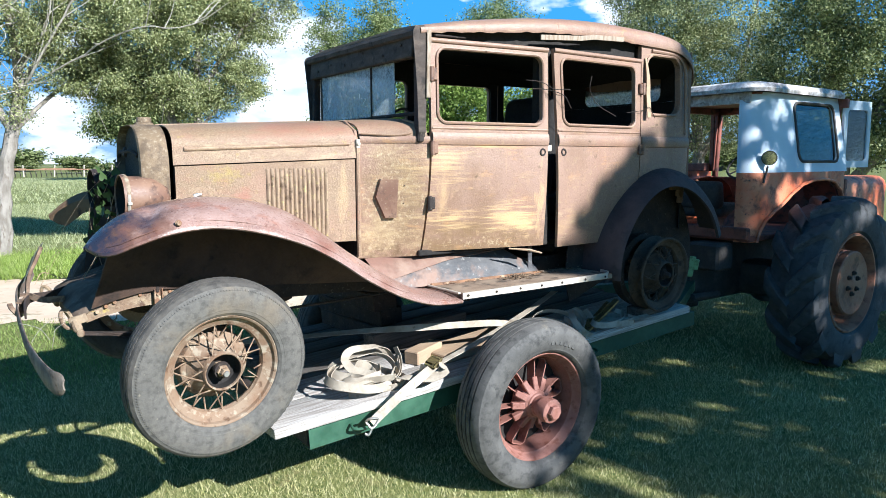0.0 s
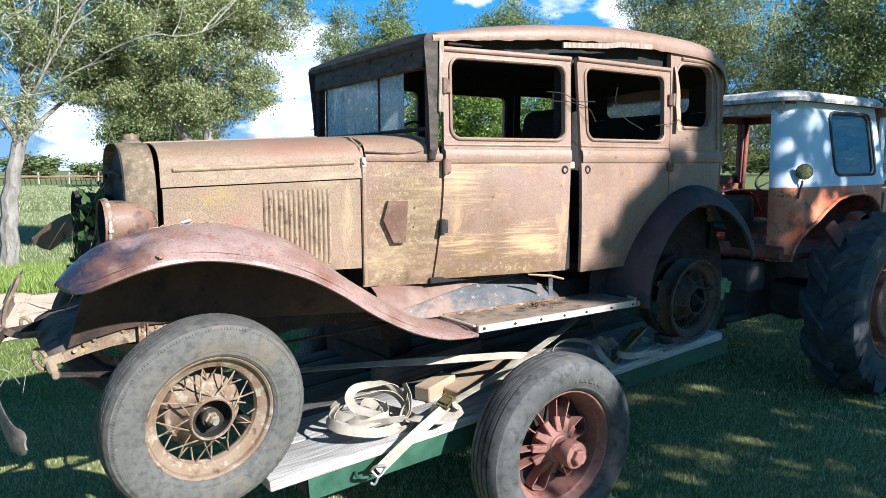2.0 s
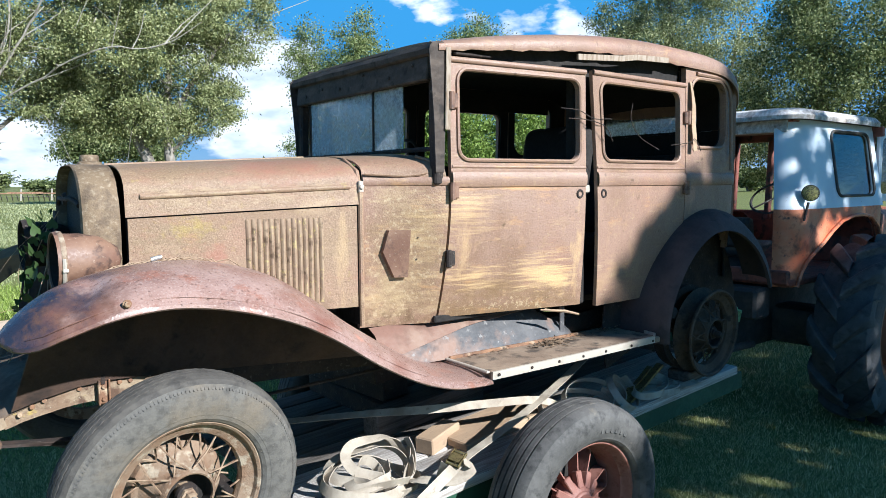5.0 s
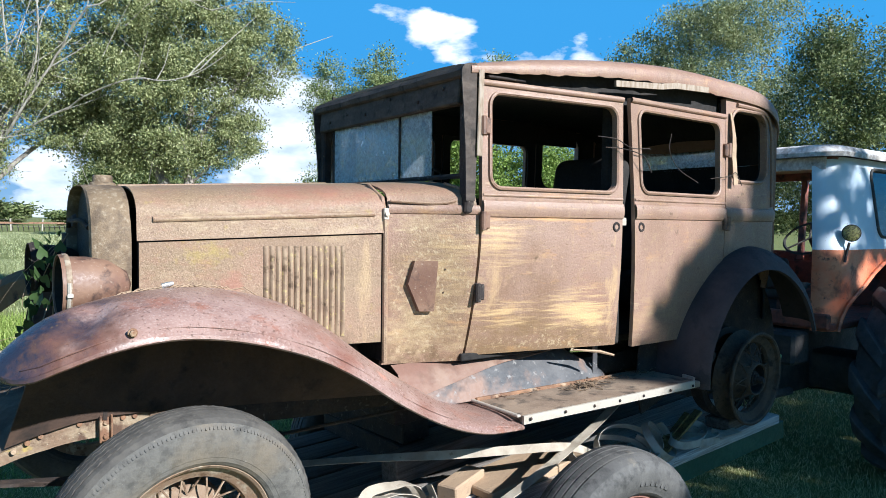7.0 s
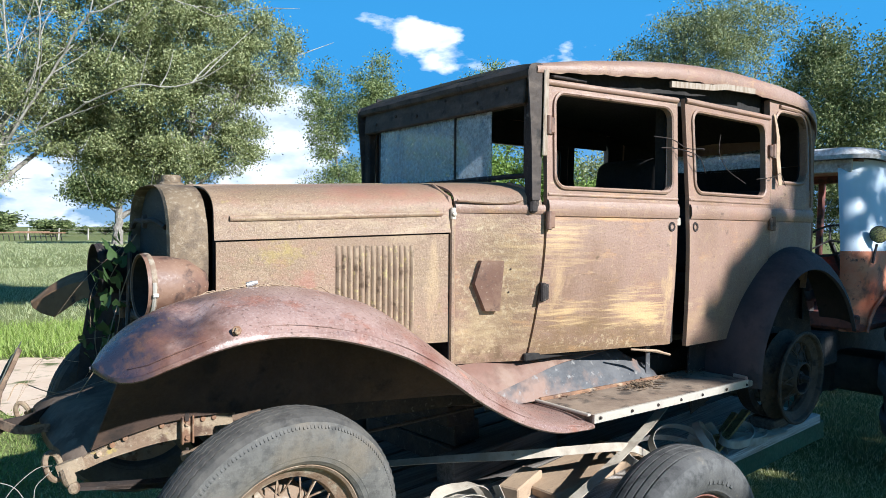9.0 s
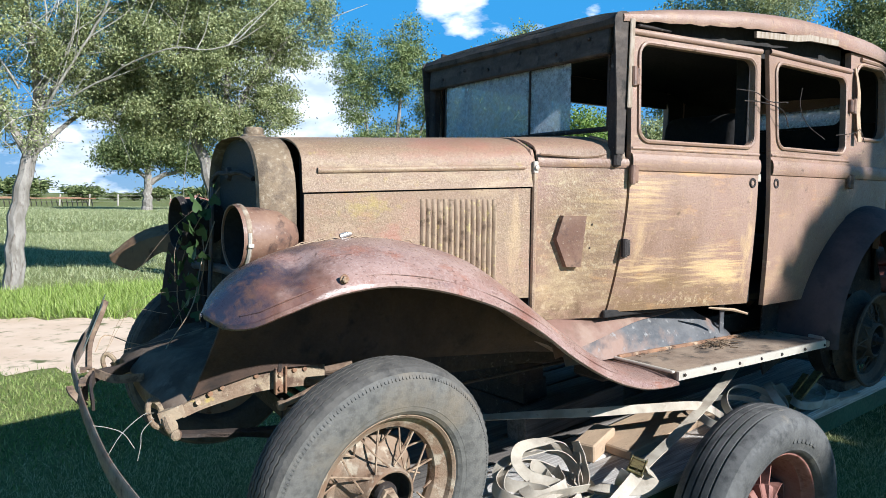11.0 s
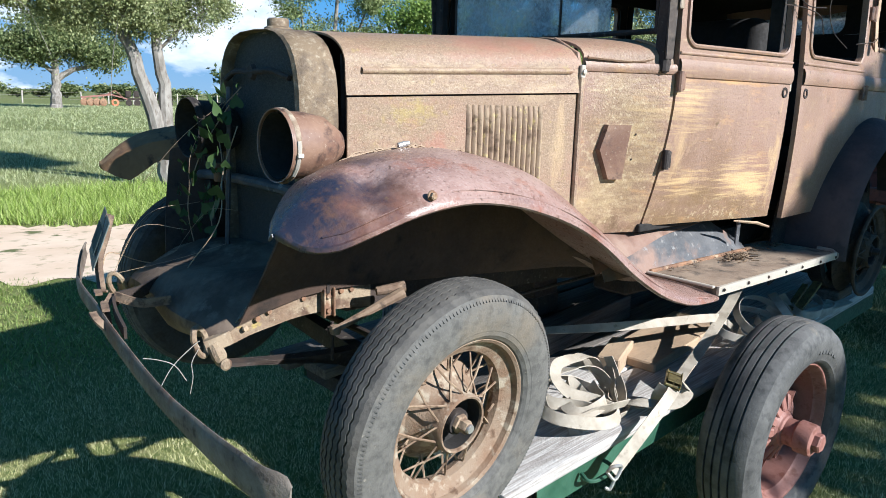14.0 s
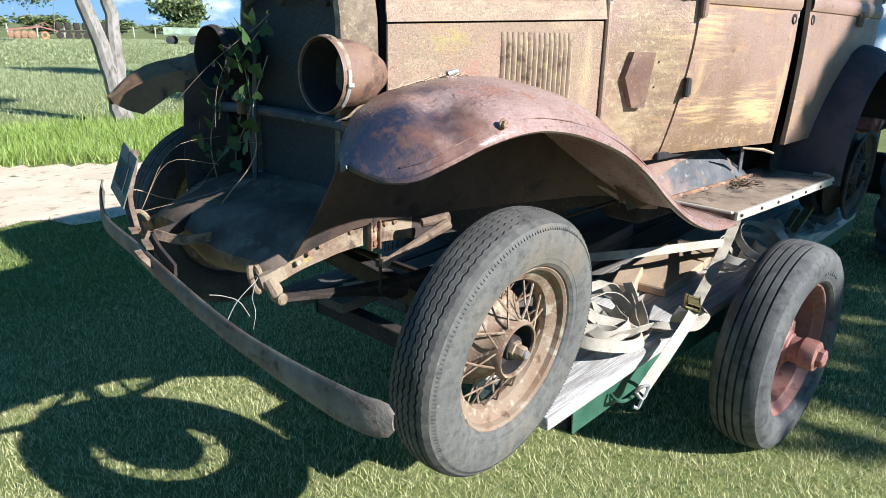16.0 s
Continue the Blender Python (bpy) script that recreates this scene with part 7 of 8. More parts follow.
lathe(bm, [(0.20, 0.0), (0.212, 0.012), (0.20, 0.024), (0.188, 0.012)], 36, pose(*L(6.42, 3.75, 1.55), 0, -40, 0), True)
tube(bm, [L(6.42, 3.75, 1.56), L(6.75, 3.75, 1.20)], 0.02, 8)
for a in (0.3, 2.4, 4.5):
    mm = pose(*L(6.42, 3.75, 1.55), 0, -40, 0)
    tube(bm, [mm @ Vector((0, 0, 0.01)), mm @ Vector((0.2 * math.cos(a), 0.2 * math.sin(a), 0.012))], 0.008, 6)
part("steering_wheel", bm, DARKIRON, tractor)
bm = bmesh.new()
box(bm, L(7.8, 3.75, 1.12), (1.8, 0.62, 0.62), 0.10, seg=3)
part("bonnet", bm, ORANGE, tractor)
for sgn in (-1, 1):
    w = new("front_wheel")
    w.parent = tractor
    w.matrix_local = axle_pose(*L(8.2, 3.75 + sgn * 0.75, 0.30), 0 if sgn < 0 else 180)
    part("tyre", lathe(bmesh.new(), tyre_profile(0.22, 0.385, 0.18), 56), TYREDARK, w)
    part("rim", lathe(bmesh.new(), [(0.23, 0.06), (0.20, 0.03), (0.0, 0.02)], 32), ORANGE, w)
bm = tube(bmesh.new(), [L(8.2, 3.05, 0.32), L(8.2, 4.45, 0.32)], 0.05, 8)
part("front_axle", bm, DARKIRON, tractor)
# work lamp on the rear corner
m = pose(*L(5.445, 3.015, 1.615), 90, 0, -62)
bm = lathe(bmesh.new(), [(0.0, -0.045), (0.035, -0.04), (0.054, -0.012), (0.058, 0.0), (0.058, 0.010), (0.053, 0.012)], 28, m)
lamp = part("work_lamp", bm, DARKIRON, tractor)
LENS = material("yellowed_lens", [(0.30, 0.28, 0.10), ((0.12, 0.11, 0.05), 90, 0.5, 0.06, 3, ONE)], 0.25, 0.0, 0.3, 120)
bm = lathe(bmesh.new(), [(0.0535, 0.009), (0.035, 0.014), (0.0, 0.017)], 28, m)
part("lens", bm, LENS, lamp)
bm = tube(bmesh.new(), [L(5.455, 3.03, 1.55), L(5.46, 3.045, 1.49), L(5.43, 3.045, 1.42)], 0.009, 6)
part("lamp_bracket", bm, DARKIRON, lamp)
JUG = material("pale_green_plastic", [(0.14, 0.30, 0.14), ((0.08, 0.17, 0.07), 30, 0.55, 0.06, 6, ONE)], 0.5, 0.0, 0.1, 60)
bm = bmesh.new()
box(bm, (0, 0, 0), (0.06, 0.012, 0.15), 0.006)
box(bm, (0.04, 0, 0.02), (0.04, 0.012, 0.08), 0.006)
jug = tagged(part("reflector_tag", bm, JUG), "pale green plastic tag hanging at the hitch", "tag")
jug.matrix_world = pose(4.52, 3.05, 0.84, 0, 10, -30)
jug.parent = None

# ---- plants ----
def leaf_material(name, a, b, c):
    """Leaves, varied blade by blade, with light coming through."""
    m = bpy.data.materials.new(name)
    m.use_nodes = True
    n, l = m.node_tree.nodes, m.node_tree.links
    bs = n["Principled BSDF"]
    geo = n.new("ShaderNodeNewGeometry")
    ramp = n.new("ShaderNodeValToRGB")
    e = ramp.color_ramp.elements
    e[0].color, e[1].color = (*a, 1), (*c, 1)
    mid = e.new(0.55)
    mid.color = (*b, 1)
    l.new(geo.outputs["Random Per Island"], ramp.inputs[0])
    l.new(ramp.outputs[0], bs.inputs["Base Color"])
    bs.inputs["Roughness"].default_value = 0.55
    bs.inputs["Specular IOR Level"].default_value = 0.3
    tr = n.new("ShaderNodeBsdfTranslucent")
    mix = n.new("ShaderNodeMixShader")
    mix.inputs[0].default_value = 0.3
    l.new(ramp.outputs[0], tr.inputs[0])
    l.new(bs.outputs[0], mix.inputs[1])
    l.new(tr.outputs[0], mix.inputs[2])
    l.new(mix.outputs[0], n["Material Output"].inputs[0])
    return m


LEAF = leaf_material("grey_green_leaves", (0.105, 0.132, 0.05), (0.27, 0.30, 0.125), (0.46, 0.48, 0.26))
LEAFLIGHT = leaf_material("light_green_leaves", (0.10, 0.14, 0.045), (0.20, 0.25, 0.09), (0.36, 0.40, 0.19))
LEAFDARK = leaf_material("dark_green_leaves", (0.055, 0.082, 0.027), (0.14, 0.175, 0.062), (0.34, 0.37, 0.17))
WILLOW = leaf_material("fresh_green_leaves", (0.08, 0.14, 0.022), (0.18, 0.27, 0.05), (0.30, 0.39, 0.11))
TWIG = material("pale_twig_bark", [(0.27, 0.25, 0.21), ((0.40, 0.375, 0.325), 14, 0.5, 0.1, 6, ONE), ((0.20, 0.17, 0.135), 22, 0.62, 0.06, 8, ONE)], 0.85, 0.0, 0.3, 40)
BARK = material("pale_bark", [(0.165, 0.145, 0.122), ((0.27, 0.245, 0.215), 8, 0.5, 0.1, 8, (1, 1, 0.4)), ((0.12, 0.095, 0.075), 16, 0.6, 0.06, 8, (1, 1, 0.3))], 0.9, 0.0, 0.5, 40)


def blades(name, centres, dirs, widths, mat, parent=None, kind=""):
    """Two-triangle leaf blades, joined in one mesh: centres, half-length vectors and half-width vectors as arrays."""
    n = len(centres)
    v = np.empty((n, 4, 3), dtype=np.float32)
    v[:, 0], v[:, 1], v[:, 2], v[:, 3] = centres - dirs, centres + widths, centres + dirs, centres - widths
    me = bpy.data.meshes.new(name)
    me.vertices.add(4 * n)
    me.vertices.foreach_set("co", v.ravel())
    me.loops.add(4 * n)
    me.loops.foreach_set("vertex_index", np.arange(4 * n, dtype=np.int32))
    me.polygons.add(n)
    me.polygons.foreach_set("loop_start", np.arange(0, 4 * n, 4, dtype=np.int32))
    me.update(calc_edges=True)
    me.materials.append(mat)
    ob = new(name, me)
    if parent is not None:
        ob.parent = parent
    return tagged(ob, kind=kind)


def tree(name, base, height, spread, leaf, seed, label, n_leaf, size=0.05, trunks=1, trunk=0.16, first=0.25, droop=0.0, clump=0.35, lean=(0, 0), group="", forks=(), clumps=0, levels=4):
    rng = random.Random(seed)
    t = thing(name, pose(*base), label, "tree", group)
    bm = bmesh.new()
    tips = []
    def limb(p, d, length, r, depth):
        pts, n = [p], 6
        for k in range(n):
            wob = 0.30 if depth else 0.12
            d = (d + Vector((rng.uniform(-wob, wob), rng.uniform(-wob, wob), rng.uniform(-0.06, 0.10) - droop * depth * 0.08))).normalized()
            pts.append(pts[-1] + d * length / n)
        tube(bm, pts, [r * (1 - 0.62 * k / n) for k in range(n + 1)], (9, 7, 5, 4, 3)[min(depth, 4)], False)
        if depth < levels:
            for k in range((5, 4, 4, 3)[depth]):
                i = rng.randint(1 if depth else 3, n)
                a = rng.uniform(0, 2 * math.pi)
                nd = (d * 0.5 + Vector((math.cos(a), math.sin(a), rng.uniform(-0.25, 0.55) - droop * 0.3)) * spread).normalized()
                limb(pts[i], nd, length * rng.uniform(0.5, 0.8), r * (1 - 0.62 * i / n) * 0.62, depth + 1)
        if depth >= min(2, levels - 1):
            tips.extend(pts[1:])
    for p, d, length, r in forks:
        limb(Vector(p), Vector(d).normalized(), length, r, 0)
    for k in range(0 if forks else trunks):
        a = 2 * math.pi * k / trunks + seed
        d0 = Vector((lean[0] + (0.3 * math.cos(a) if trunks > 1 else 0), lean[1] + (0.3 * math.sin(a) if trunks > 1 else 0), 1)).normalized()
        limb(Vector((0.03 * math.cos(a), 0.03 * math.sin(a), -0.1)), d0, height * 0.42, trunk, 0)
    part("trunk", bm, BARK, t)
    g = np.random.default_rng(seed)
    tp = np.array([tuple(q) for q in tips])
    keep = tp[:, 2] > height * first
    tp = tp[keep] if keep.any() else tp
    if clumps:
        tp = tp[g.integers(0, len(tp), clumps)]
        wide = g.uniform(0.5, 1.5, clumps)[g.integers(0, clumps, 1)[0] - np.arange(clumps)]
        pick = g.integers(0, clumps, n_leaf)
        c = tp[pick] + g.normal(0, 1, (n_leaf, 3)) * (clump * wide[pick])[:, None] * np.array([1, 1, 0.7])
    else:
        c = tp[g.integers(0, len(tp), n_leaf)] + g.normal(0, 1, (n_leaf, 3)) * clump * np.array([1, 1, 0.8])
    u = g.normal(0, 1, (n_leaf, 3)) + np.array([0, 0, -0.4 - droop * 2])
    u /= np.linalg.norm(u, axis=1)[:, None]
    w = np.cross(u, g.normal(0, 1, (n_leaf, 3)))
    w /= np.linalg.norm(w, axis=1)[:, None]
    s = size * g.uniform(0.6, 1.4, (n_leaf, 1))
    blades("crown", c, u * s, w * s * 0.48, leaf, t)
    return t


def grown_tree(base, facing, limbs, lobes, leaf, seed, label, n_leaf, size, clump, each=0.02, bare=0, boughs=(), name="tree"):
    """A tree whose limbs are given as (points, thick, thin) and whose crown fills lobes (centre, radii, share); places are across, along and up, seen from the bearing 'facing'."""
    g = np.random.default_rng(seed)
    t = thing(name, pose(*base), label, "tree")
    a = radians(facing)
    turn = np.array([[math.cos(a), -math.sin(a), 0], [math.sin(a), math.cos(a), 0], [0, 0, 1]])
    world_of = lambda p: np.array(p, dtype=float) @ turn
    bm = bmesh.new()
    at, thick = [], []
    for pts, r0, r1 in limbs:
        fine = spline([tuple(world_of(p)) for p in pts], 5)
        fine = [p + Vector(g.normal(0, 0.10 * r0, 3)) if 0 < k else p for k, p in enumerate(fine)]
        rs = [r0 + (r1 - r0) * k / (len(fine) - 1) for k in range(len(fine))]
        tube(bm, fine, rs, 9, False)
        at += [tuple(p) for p in fine[len(fine) // 3:]]
        thick += rs[len(fine) // 3:]
    centres = []
    for c, r, n in lobes:
        q = g.normal(0, 1, (n, 3))
        q *= g.uniform(0, 1, (n, 1)) ** 0.42 / np.linalg.norm(q, axis=1)[:, None]
        centres.append((np.array(c) + q * np.array(r)) @ turn)
    centres = np.vstack(centres)
    near = np.array([np.min(np.linalg.norm(np.array(at) - c, axis=1)) for c in centres])
    twigs = []
    for c in centres[np.argsort(near)]:
        nodes = np.array(at)
        cost = np.linalg.norm(nodes - c, axis=1) + 0.9 * np.maximum(0, nodes[:, 2] - c[2])
        k = int(np.argmin(cost))
        p, span = Vector(nodes[k]), float(np.linalg.norm(nodes[k] - c))
        r = min(thick[k] * 0.7, 0.006 + each * span)
        mid = p.lerp(Vector(c), 0.5) + Vector(g.normal(0, 0.10 * span, 3)) + Vector((0, 0, 0.10 * span))
        curve = spline([p, mid, c], 3)
        tube(bm, curve, [r * (1 - 0.75 * i / (len(curve) - 1)) for i in range(len(curve))], 4, False)
        twigs.append((np.array(mid), c))
        at += [tuple(mid), tuple(c)]
        thick += [r * 0.6, r * 0.35]
    part("trunk", bm, BARK, t)
    bm = bmesh.new()
    for k in range(bare):
        c = centres[int(g.integers(len(centres)))]
        out = Vector(g.normal(0, 1, 3) + np.array([0, 0, 0.5])).normalized()
        span = g.uniform(0.5, 1.4)
        tube(bm, spline([c, Vector(c) + out * span * 0.5 + Vector(g.normal(0, 0.06, 3)), Vector(c) + out * span + Vector((0, 0, -0.1))], 3), [0.010, 0.009, 0.008, 0.007, 0.006, 0.005, 0.003], 4, False)
    for pts, r0, r1 in boughs:
        fine = spline([tuple(world_of(p)) for p in pts], 5)
        fine = [p + Vector(g.normal(0, 0.012, 3)) if 0 < k else p for k, p in enumerate(fine)]
        tube(bm, fine, [r0 + (r1 - r0) * k / (len(fine) - 1) for k in range(len(fine))], 6, False)
        for k in range(3, len(fine), 2):
            out = (fine[k] - fine[k - 1]).normalized() + Vector(g.normal(0, 0.5, 3)) + Vector((0, 0, 0.35))
            out *= g.uniform(0.3, 0.8)
            tube(bm, spline([fine[k], fine[k] + out * 0.5 + Vector(g.normal(0, 0.05, 3)), fine[k] + out], 3), [0.010, 0.009, 0.008, 0.007, 0.006, 0.005, 0.003], 4, False)
    if bare or boughs:
        tagged(part("bare_wood", bm, TWIG, t), kind="stuff")
    n = len(twigs)
    mids, ends = np.array([q[0] for q in twigs]), np.array([q[1] for q in twigs])
    wide = g.uniform(0.55, 1.35, n)
    pick = g.choice(n, n_leaf, p=wide**2 / np.sum(wide**2))
    along = g.uniform(0.35, 1.15, (n_leaf, 1))
    c = mids[pick] * (1 - along) + ends[pick] * along + g.normal(0, 1, (n_leaf, 3)) * (clump * wide[pick])[:, None] * np.array([1, 1, 0.75])
    u = g.normal(0, 1, (n_leaf, 3)) + np.array([0, 0, -0.4])
    u /= np.linalg.norm(u, axis=1)[:, None]
    w = np.cross(u, g.normal(0, 1, (n_leaf, 3)))
    w /= np.linalg.norm(w, axis=1)[:, None]
    s = size * g.uniform(0.6, 1.4, (n_leaf, 1))
    blades("crown", c, u * s, w * s * 0.5, leaf, t)
    return t


grown_tree((1.20, 15.3, GROUND), 4, [([(0, 0, -0.1), (0.12, 0, 1.2), (0.35, 0, 2.4), (0.5, 0.1, 3.3), (0.35, 0.1, 4.6), (0.2, 0, 6.2)], 0.17, 0.03), ([(0.45, 0, 3.0), (0.9, -0.1, 3.7), (1.35, -0.2, 4.5), (1.6, -0.2, 5.6)], 0.07, 0.015), ([(0.3, 0, 2.2), (0.8, 0.1, 2.75), (1.3, 0.3, 3.2), (2.1, 0.3, 3.75), (2.8, 0.2, 3.85)], 0.05, 0.01), ([(0.3, 0, 2.3), (-0.05, 0.1, 3.1), (-0.5, 0.2, 4.4), (-0.8, 0, 5.6)], 0.08, 0.02), ([(0.5, 0, 3.3), (0.95, 0.1, 4.3), (1.9, 0.1, 5.1), (2.6, 0, 5.0)], 0.05, 0.01)],
           [((0.2, 0, 4.9), (1.4, 1.3, 1.7), 150), ((1.4, 0, 4.0), (1.1, 0.8, 1.0), 80), ((-0.9, 0, 4.0), (1.0, 1.0, 1.6), 70), ((0.7, 0, 6.6), (1.8, 1.2, 0.8), 60), ((0.1, 0, 2.9), (1.0, 0.6, 0.55), 30)], LEAF, 21, "pale-barked tree with sparse grey-green leaves beside the track", 92000, 0.0235, 0.12, bare=150,
           boughs=[([(0.45, 0, 2.9), (0.8, -0.5, 3.5), (1.3, -1.0, 4.4), (1.7, -1.6, 5.1), (2.6, -2.2, 5.4), (3.4, -2.6, 5.1)], 0.026, 0.006), ([(0.5, 0, 3.0), (1.3, -0.8, 3.5), (2.2, -1.8, 4.0), (2.9, -2.2, 4.0), (3.4, -2.2, 4.3)], 0.018, 0.005), ([(0.4, 0, 3.6), (0.6, -0.6, 4.4), (0.55, -0.9, 5.6), (0.8, -1.0, 6.6)], 0.022, 0.007), ([(0.2, 0, 3.4), (-0.2, -0.5, 4.2), (-0.35, -0.8, 5.6)], 0.022, 0.007), ([(0.5, 0, 3.3), (1.0, -0.8, 4.3), (1.05, -1.1, 5.4), (1.4, -1.2, 6.4)], 0.02, 0.006)])
grown_tree((4.78, 14.4, GROUND), 20, [([(0, 0, -0.1), (-0.15, 0, 0.8), (-0.45, 0, 2.0), (-0.75, 0, 3.0), (-0.9, 0.1, 4.4), (-0.9, 0.1, 6.4)], 0.17, 0.03), ([(-0.05, 0, 0.5), (-0.05, 0.1, 1.6), (-0.15, 0.1, 2.6), (-0.1, 0.2, 4.0), (0.1, 0.1, 6.0)], 0.14, 0.03), ([(-0.6, 0, 2.6), (-1.2, 0, 3.3), (-1.9, 0.1, 3.9), (-2.5, 0, 4.6)], 0.06, 0.012), ([(-0.15, 0, 2.9), (0.4, 0, 3.8), (1.0, 0, 4.6), (1.5, 0, 5.1)], 0.06, 0.012), ([(-0.1, 0.1, 2.4), (0.4, -0.1, 2.9), (0.9, -0.1, 3.2)], 0.03, 0.01)],
           [((-0.7, 0, 4.7), (1.9, 1.5, 1.8), 380), ((-0.8, 0, 6.4), (1.9, 1.4, 1.2), 170), ((1.0, 0, 4.9), (0.85, 0.7, 1.1), 70), ((-1.7, 0, 3.3), (1.0, 0.8, 0.65), 90), ((0.55, 0, 3.3), (0.8, 0.6, 0.6), 45), ((-0.6, 0, 2.95), (1.0, 0.8, 0.5), 70)], LEAF, 2, "forked pale-barked tree with dense grey-green leaves", 245000, 0.0235, 0.115, bare=110)
grown_tree((12.0, 20.4, GROUND), 32, [([(0, 0, -0.1), (0.1, 0, 2.5), (0.3, 0, 5.0), (0.35, 0, 7.0)], 0.10, 0.02), ([(0, 0, 1.0), (-0.6, 0, 3.0), (-1.0, 0, 5.5)], 0.07, 0.02), ([(0.1, 0, 2.0), (0.9, 0, 3.6), (1.4, 0, 5.2)], 0.06, 0.02)],
           [((0.35, 0, 5.8), (0.75, 0.8, 1.5), 70), ((-1.05, 0, 5.3), (0.75, 0.7, 1.6), 70), ((1.4, 0, 4.7), (0.8, 0.7, 1.2), 50), ((0, 0, 3.1), (1.9, 1.1, 0.9), 90)], LEAFLIGHT, 33, "slender light green tree behind the car", 50000, 0.036, 0.16)
grown_tree((17.2, 20.2, GROUND), 41, [([(0, 0, -0.1), (0.1, 0, 3.5), (0.1, 0, 7.4)], 0.12, 0.02), ([(0.1, 0, 3.0), (0.9, 0, 5.0), (1.2, 0, 6.6)], 0.06, 0.02)],
           [((0.1, 0, 6.3), (1.3, 1.0, 1.4), 90), ((1.1, 0, 5.5), (0.8, 0.8, 1.0), 40), ((-1.3, 0, 4.6), (1.0, 0.8, 1.0), 40)], LEAFLIGHT, 14, "slender light green tree behind the car", 26000, 0.036, 0.22)
grown_tree((19.7, 13.4, GROUND), 57, [([(0, 0, -0.1), (0.1, 0, 2.5), (-0.3, 0, 5.0), (-0.4, 0, 7.6)], 0.22, 0.04), ([(0, 0, 1.6), (1.0, 0, 3.4), (1.6, 0, 6.4)], 0.14, 0.03), ([(0, 0, 2.0), (-1.0, 0, 4.0), (-1.9, 0, 6.4)], 0.12, 0.03)],
           [((0, 0, 5.2), (2.7, 2.0, 2.3), 300), ((0.7, 0, 7.6), (2.0, 1.6, 1.3), 110), ((-1.9, 0, 6.7), (0.9, 0.9, 1.1), 40), ((0, 0, 2.9), (2.6, 2.0, 1.0), 110)], LEAF, 5, "dense grey-green tree behind the tractor", 125000, 0.035, 0.20)
grown_tree((18.8, 8.6, GROUND), 67, [([(0, 0, -0.1), (0, 0, 2.5), (-0.5, 0, 5.0), (-0.7, 0, 6.8)], 0.22, 0.04), ([(0, 0, 1.6), (1.0, 0, 3.4), (1.6, 0, 6.2)], 0.14, 0.03), ([(0.3, 0, 1.2), (2.0, 0, 3.0), (3.2, 0, 5.0)], 0.14, 0.03)],
           [((0, 0, 4.2), (2.2, 1.9, 2.3), 260), ((-0.7, 0, 5.7), (0.9, 0.9, 1.2), 50), ((1.5, 0, 5.2), (0.9, 0.9, 1.2), 50), ((3.2, 0, 3.6), (2.0, 1.8, 1.9), 130), ((0.8, 0, 2.4), (3.0, 1.8, 1.0), 110)], LEAFDARK, 16, "dense dark tree behind the tractor", 125000, 0.036, 0.20)
grown_tree((10.3, 12.5, GROUND), 41, [([(0, 0, -0.1), (0.1, 0, 1.4), (0, 0, 2.8), (-0.2, 0, 3.6)], 0.12, 0.02), ([(0.05, 0, 0.8), (0.9, 0, 2.0), (1.7, 0, 3.2)], 0.07, 0.015), ([(0, 0, 0.9), (-0.9, 0, 2.2), (-1.5, 0, 3.2)], 0.07, 0.015)],
           [((0, 0, 2.7), (2.3, 1.0, 1.2), 170), ((1.6, 0, 2.2), (1.3, 0.9, 1.1), 70), ((-1.2, 0, 1.9), (1.2, 0.9, 1.0), 60)], WILLOW, 7, "low tree with fresh green leaves behind the car", 70000, 0.032, 0.16)
grown_tree((14.2, 12.3, GROUND), 50, [([(0, 0, -0.1), (0.1, 0, 1.4), (0, 0, 3.4)], 0.12, 0.02), ([(0.05, 0, 0.8), (0.9, 0, 2.0), (1.4, 0, 3.0)], 0.07, 0.015)],
           [((0, 0, 2.4), (1.9, 1.0, 1.3), 120)], LEAF, 9, "low grey-green tree behind the car", 30000, 0.034, 0.18)
grown_tree((17.5, 73.7, GROUND), 13.5, [([(0, 0, -0.2), (0.1, 0, 1.6), (0.2, 0, 4.0), (0, 0, 6.5)], 0.55, 0.15), ([(0.2, 0, 2.6), (1.6, 0, 3.4), (3.4, 0, 3.9), (5.0, 0, 4.2)], 0.30, 0.08), ([(0.1, 0, 3.0), (-1.6, 0, 4.6), (-3.0, 0, 5.4)], 0.22, 0.06)],
           [((0, 0, 6.2), (3.6, 3.0, 2.2), 110), ((4.0, 0, 5.0), (2.4, 2.0, 1.1), 40), ((-2.8, 0, 5.0), (1.8, 1.6, 1.2), 30)], LEAFDARK, 12, "spreading dark tree far out in the pasture", 26000, 0.13, 0.55)
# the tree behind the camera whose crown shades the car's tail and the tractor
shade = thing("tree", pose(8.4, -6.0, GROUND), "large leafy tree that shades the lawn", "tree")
bm = bmesh.new()
tube(bm, spline([(0, 0, -0.1), (0.1, 0.05, 1.2), (-0.05, 0, 2.5), (0.1, 0.1, 4.2)], 4), [0.28 - 0.012 * k for k in range(13)], 10)
for a in range(7):
    d = Vector((math.cos(a * 0.9), math.sin(a * 0.9) * 0.7, 0.8))
    tube(bm, [(0, 0, 1.4 + 0.25 * a), d * 1.2 + Vector((0, 0, 2.4)), d * 2.6 + Vector((0, 0, 2.5))], [0.12, 0.08, 0.03], 6)
part("trunk", bm, BARK, shade)
g = np.random.default_rng(31)
n = 13000
c = g.normal(0, 1, (n, 3))
c /= np.linalg.norm(c, axis=1)[:, None]
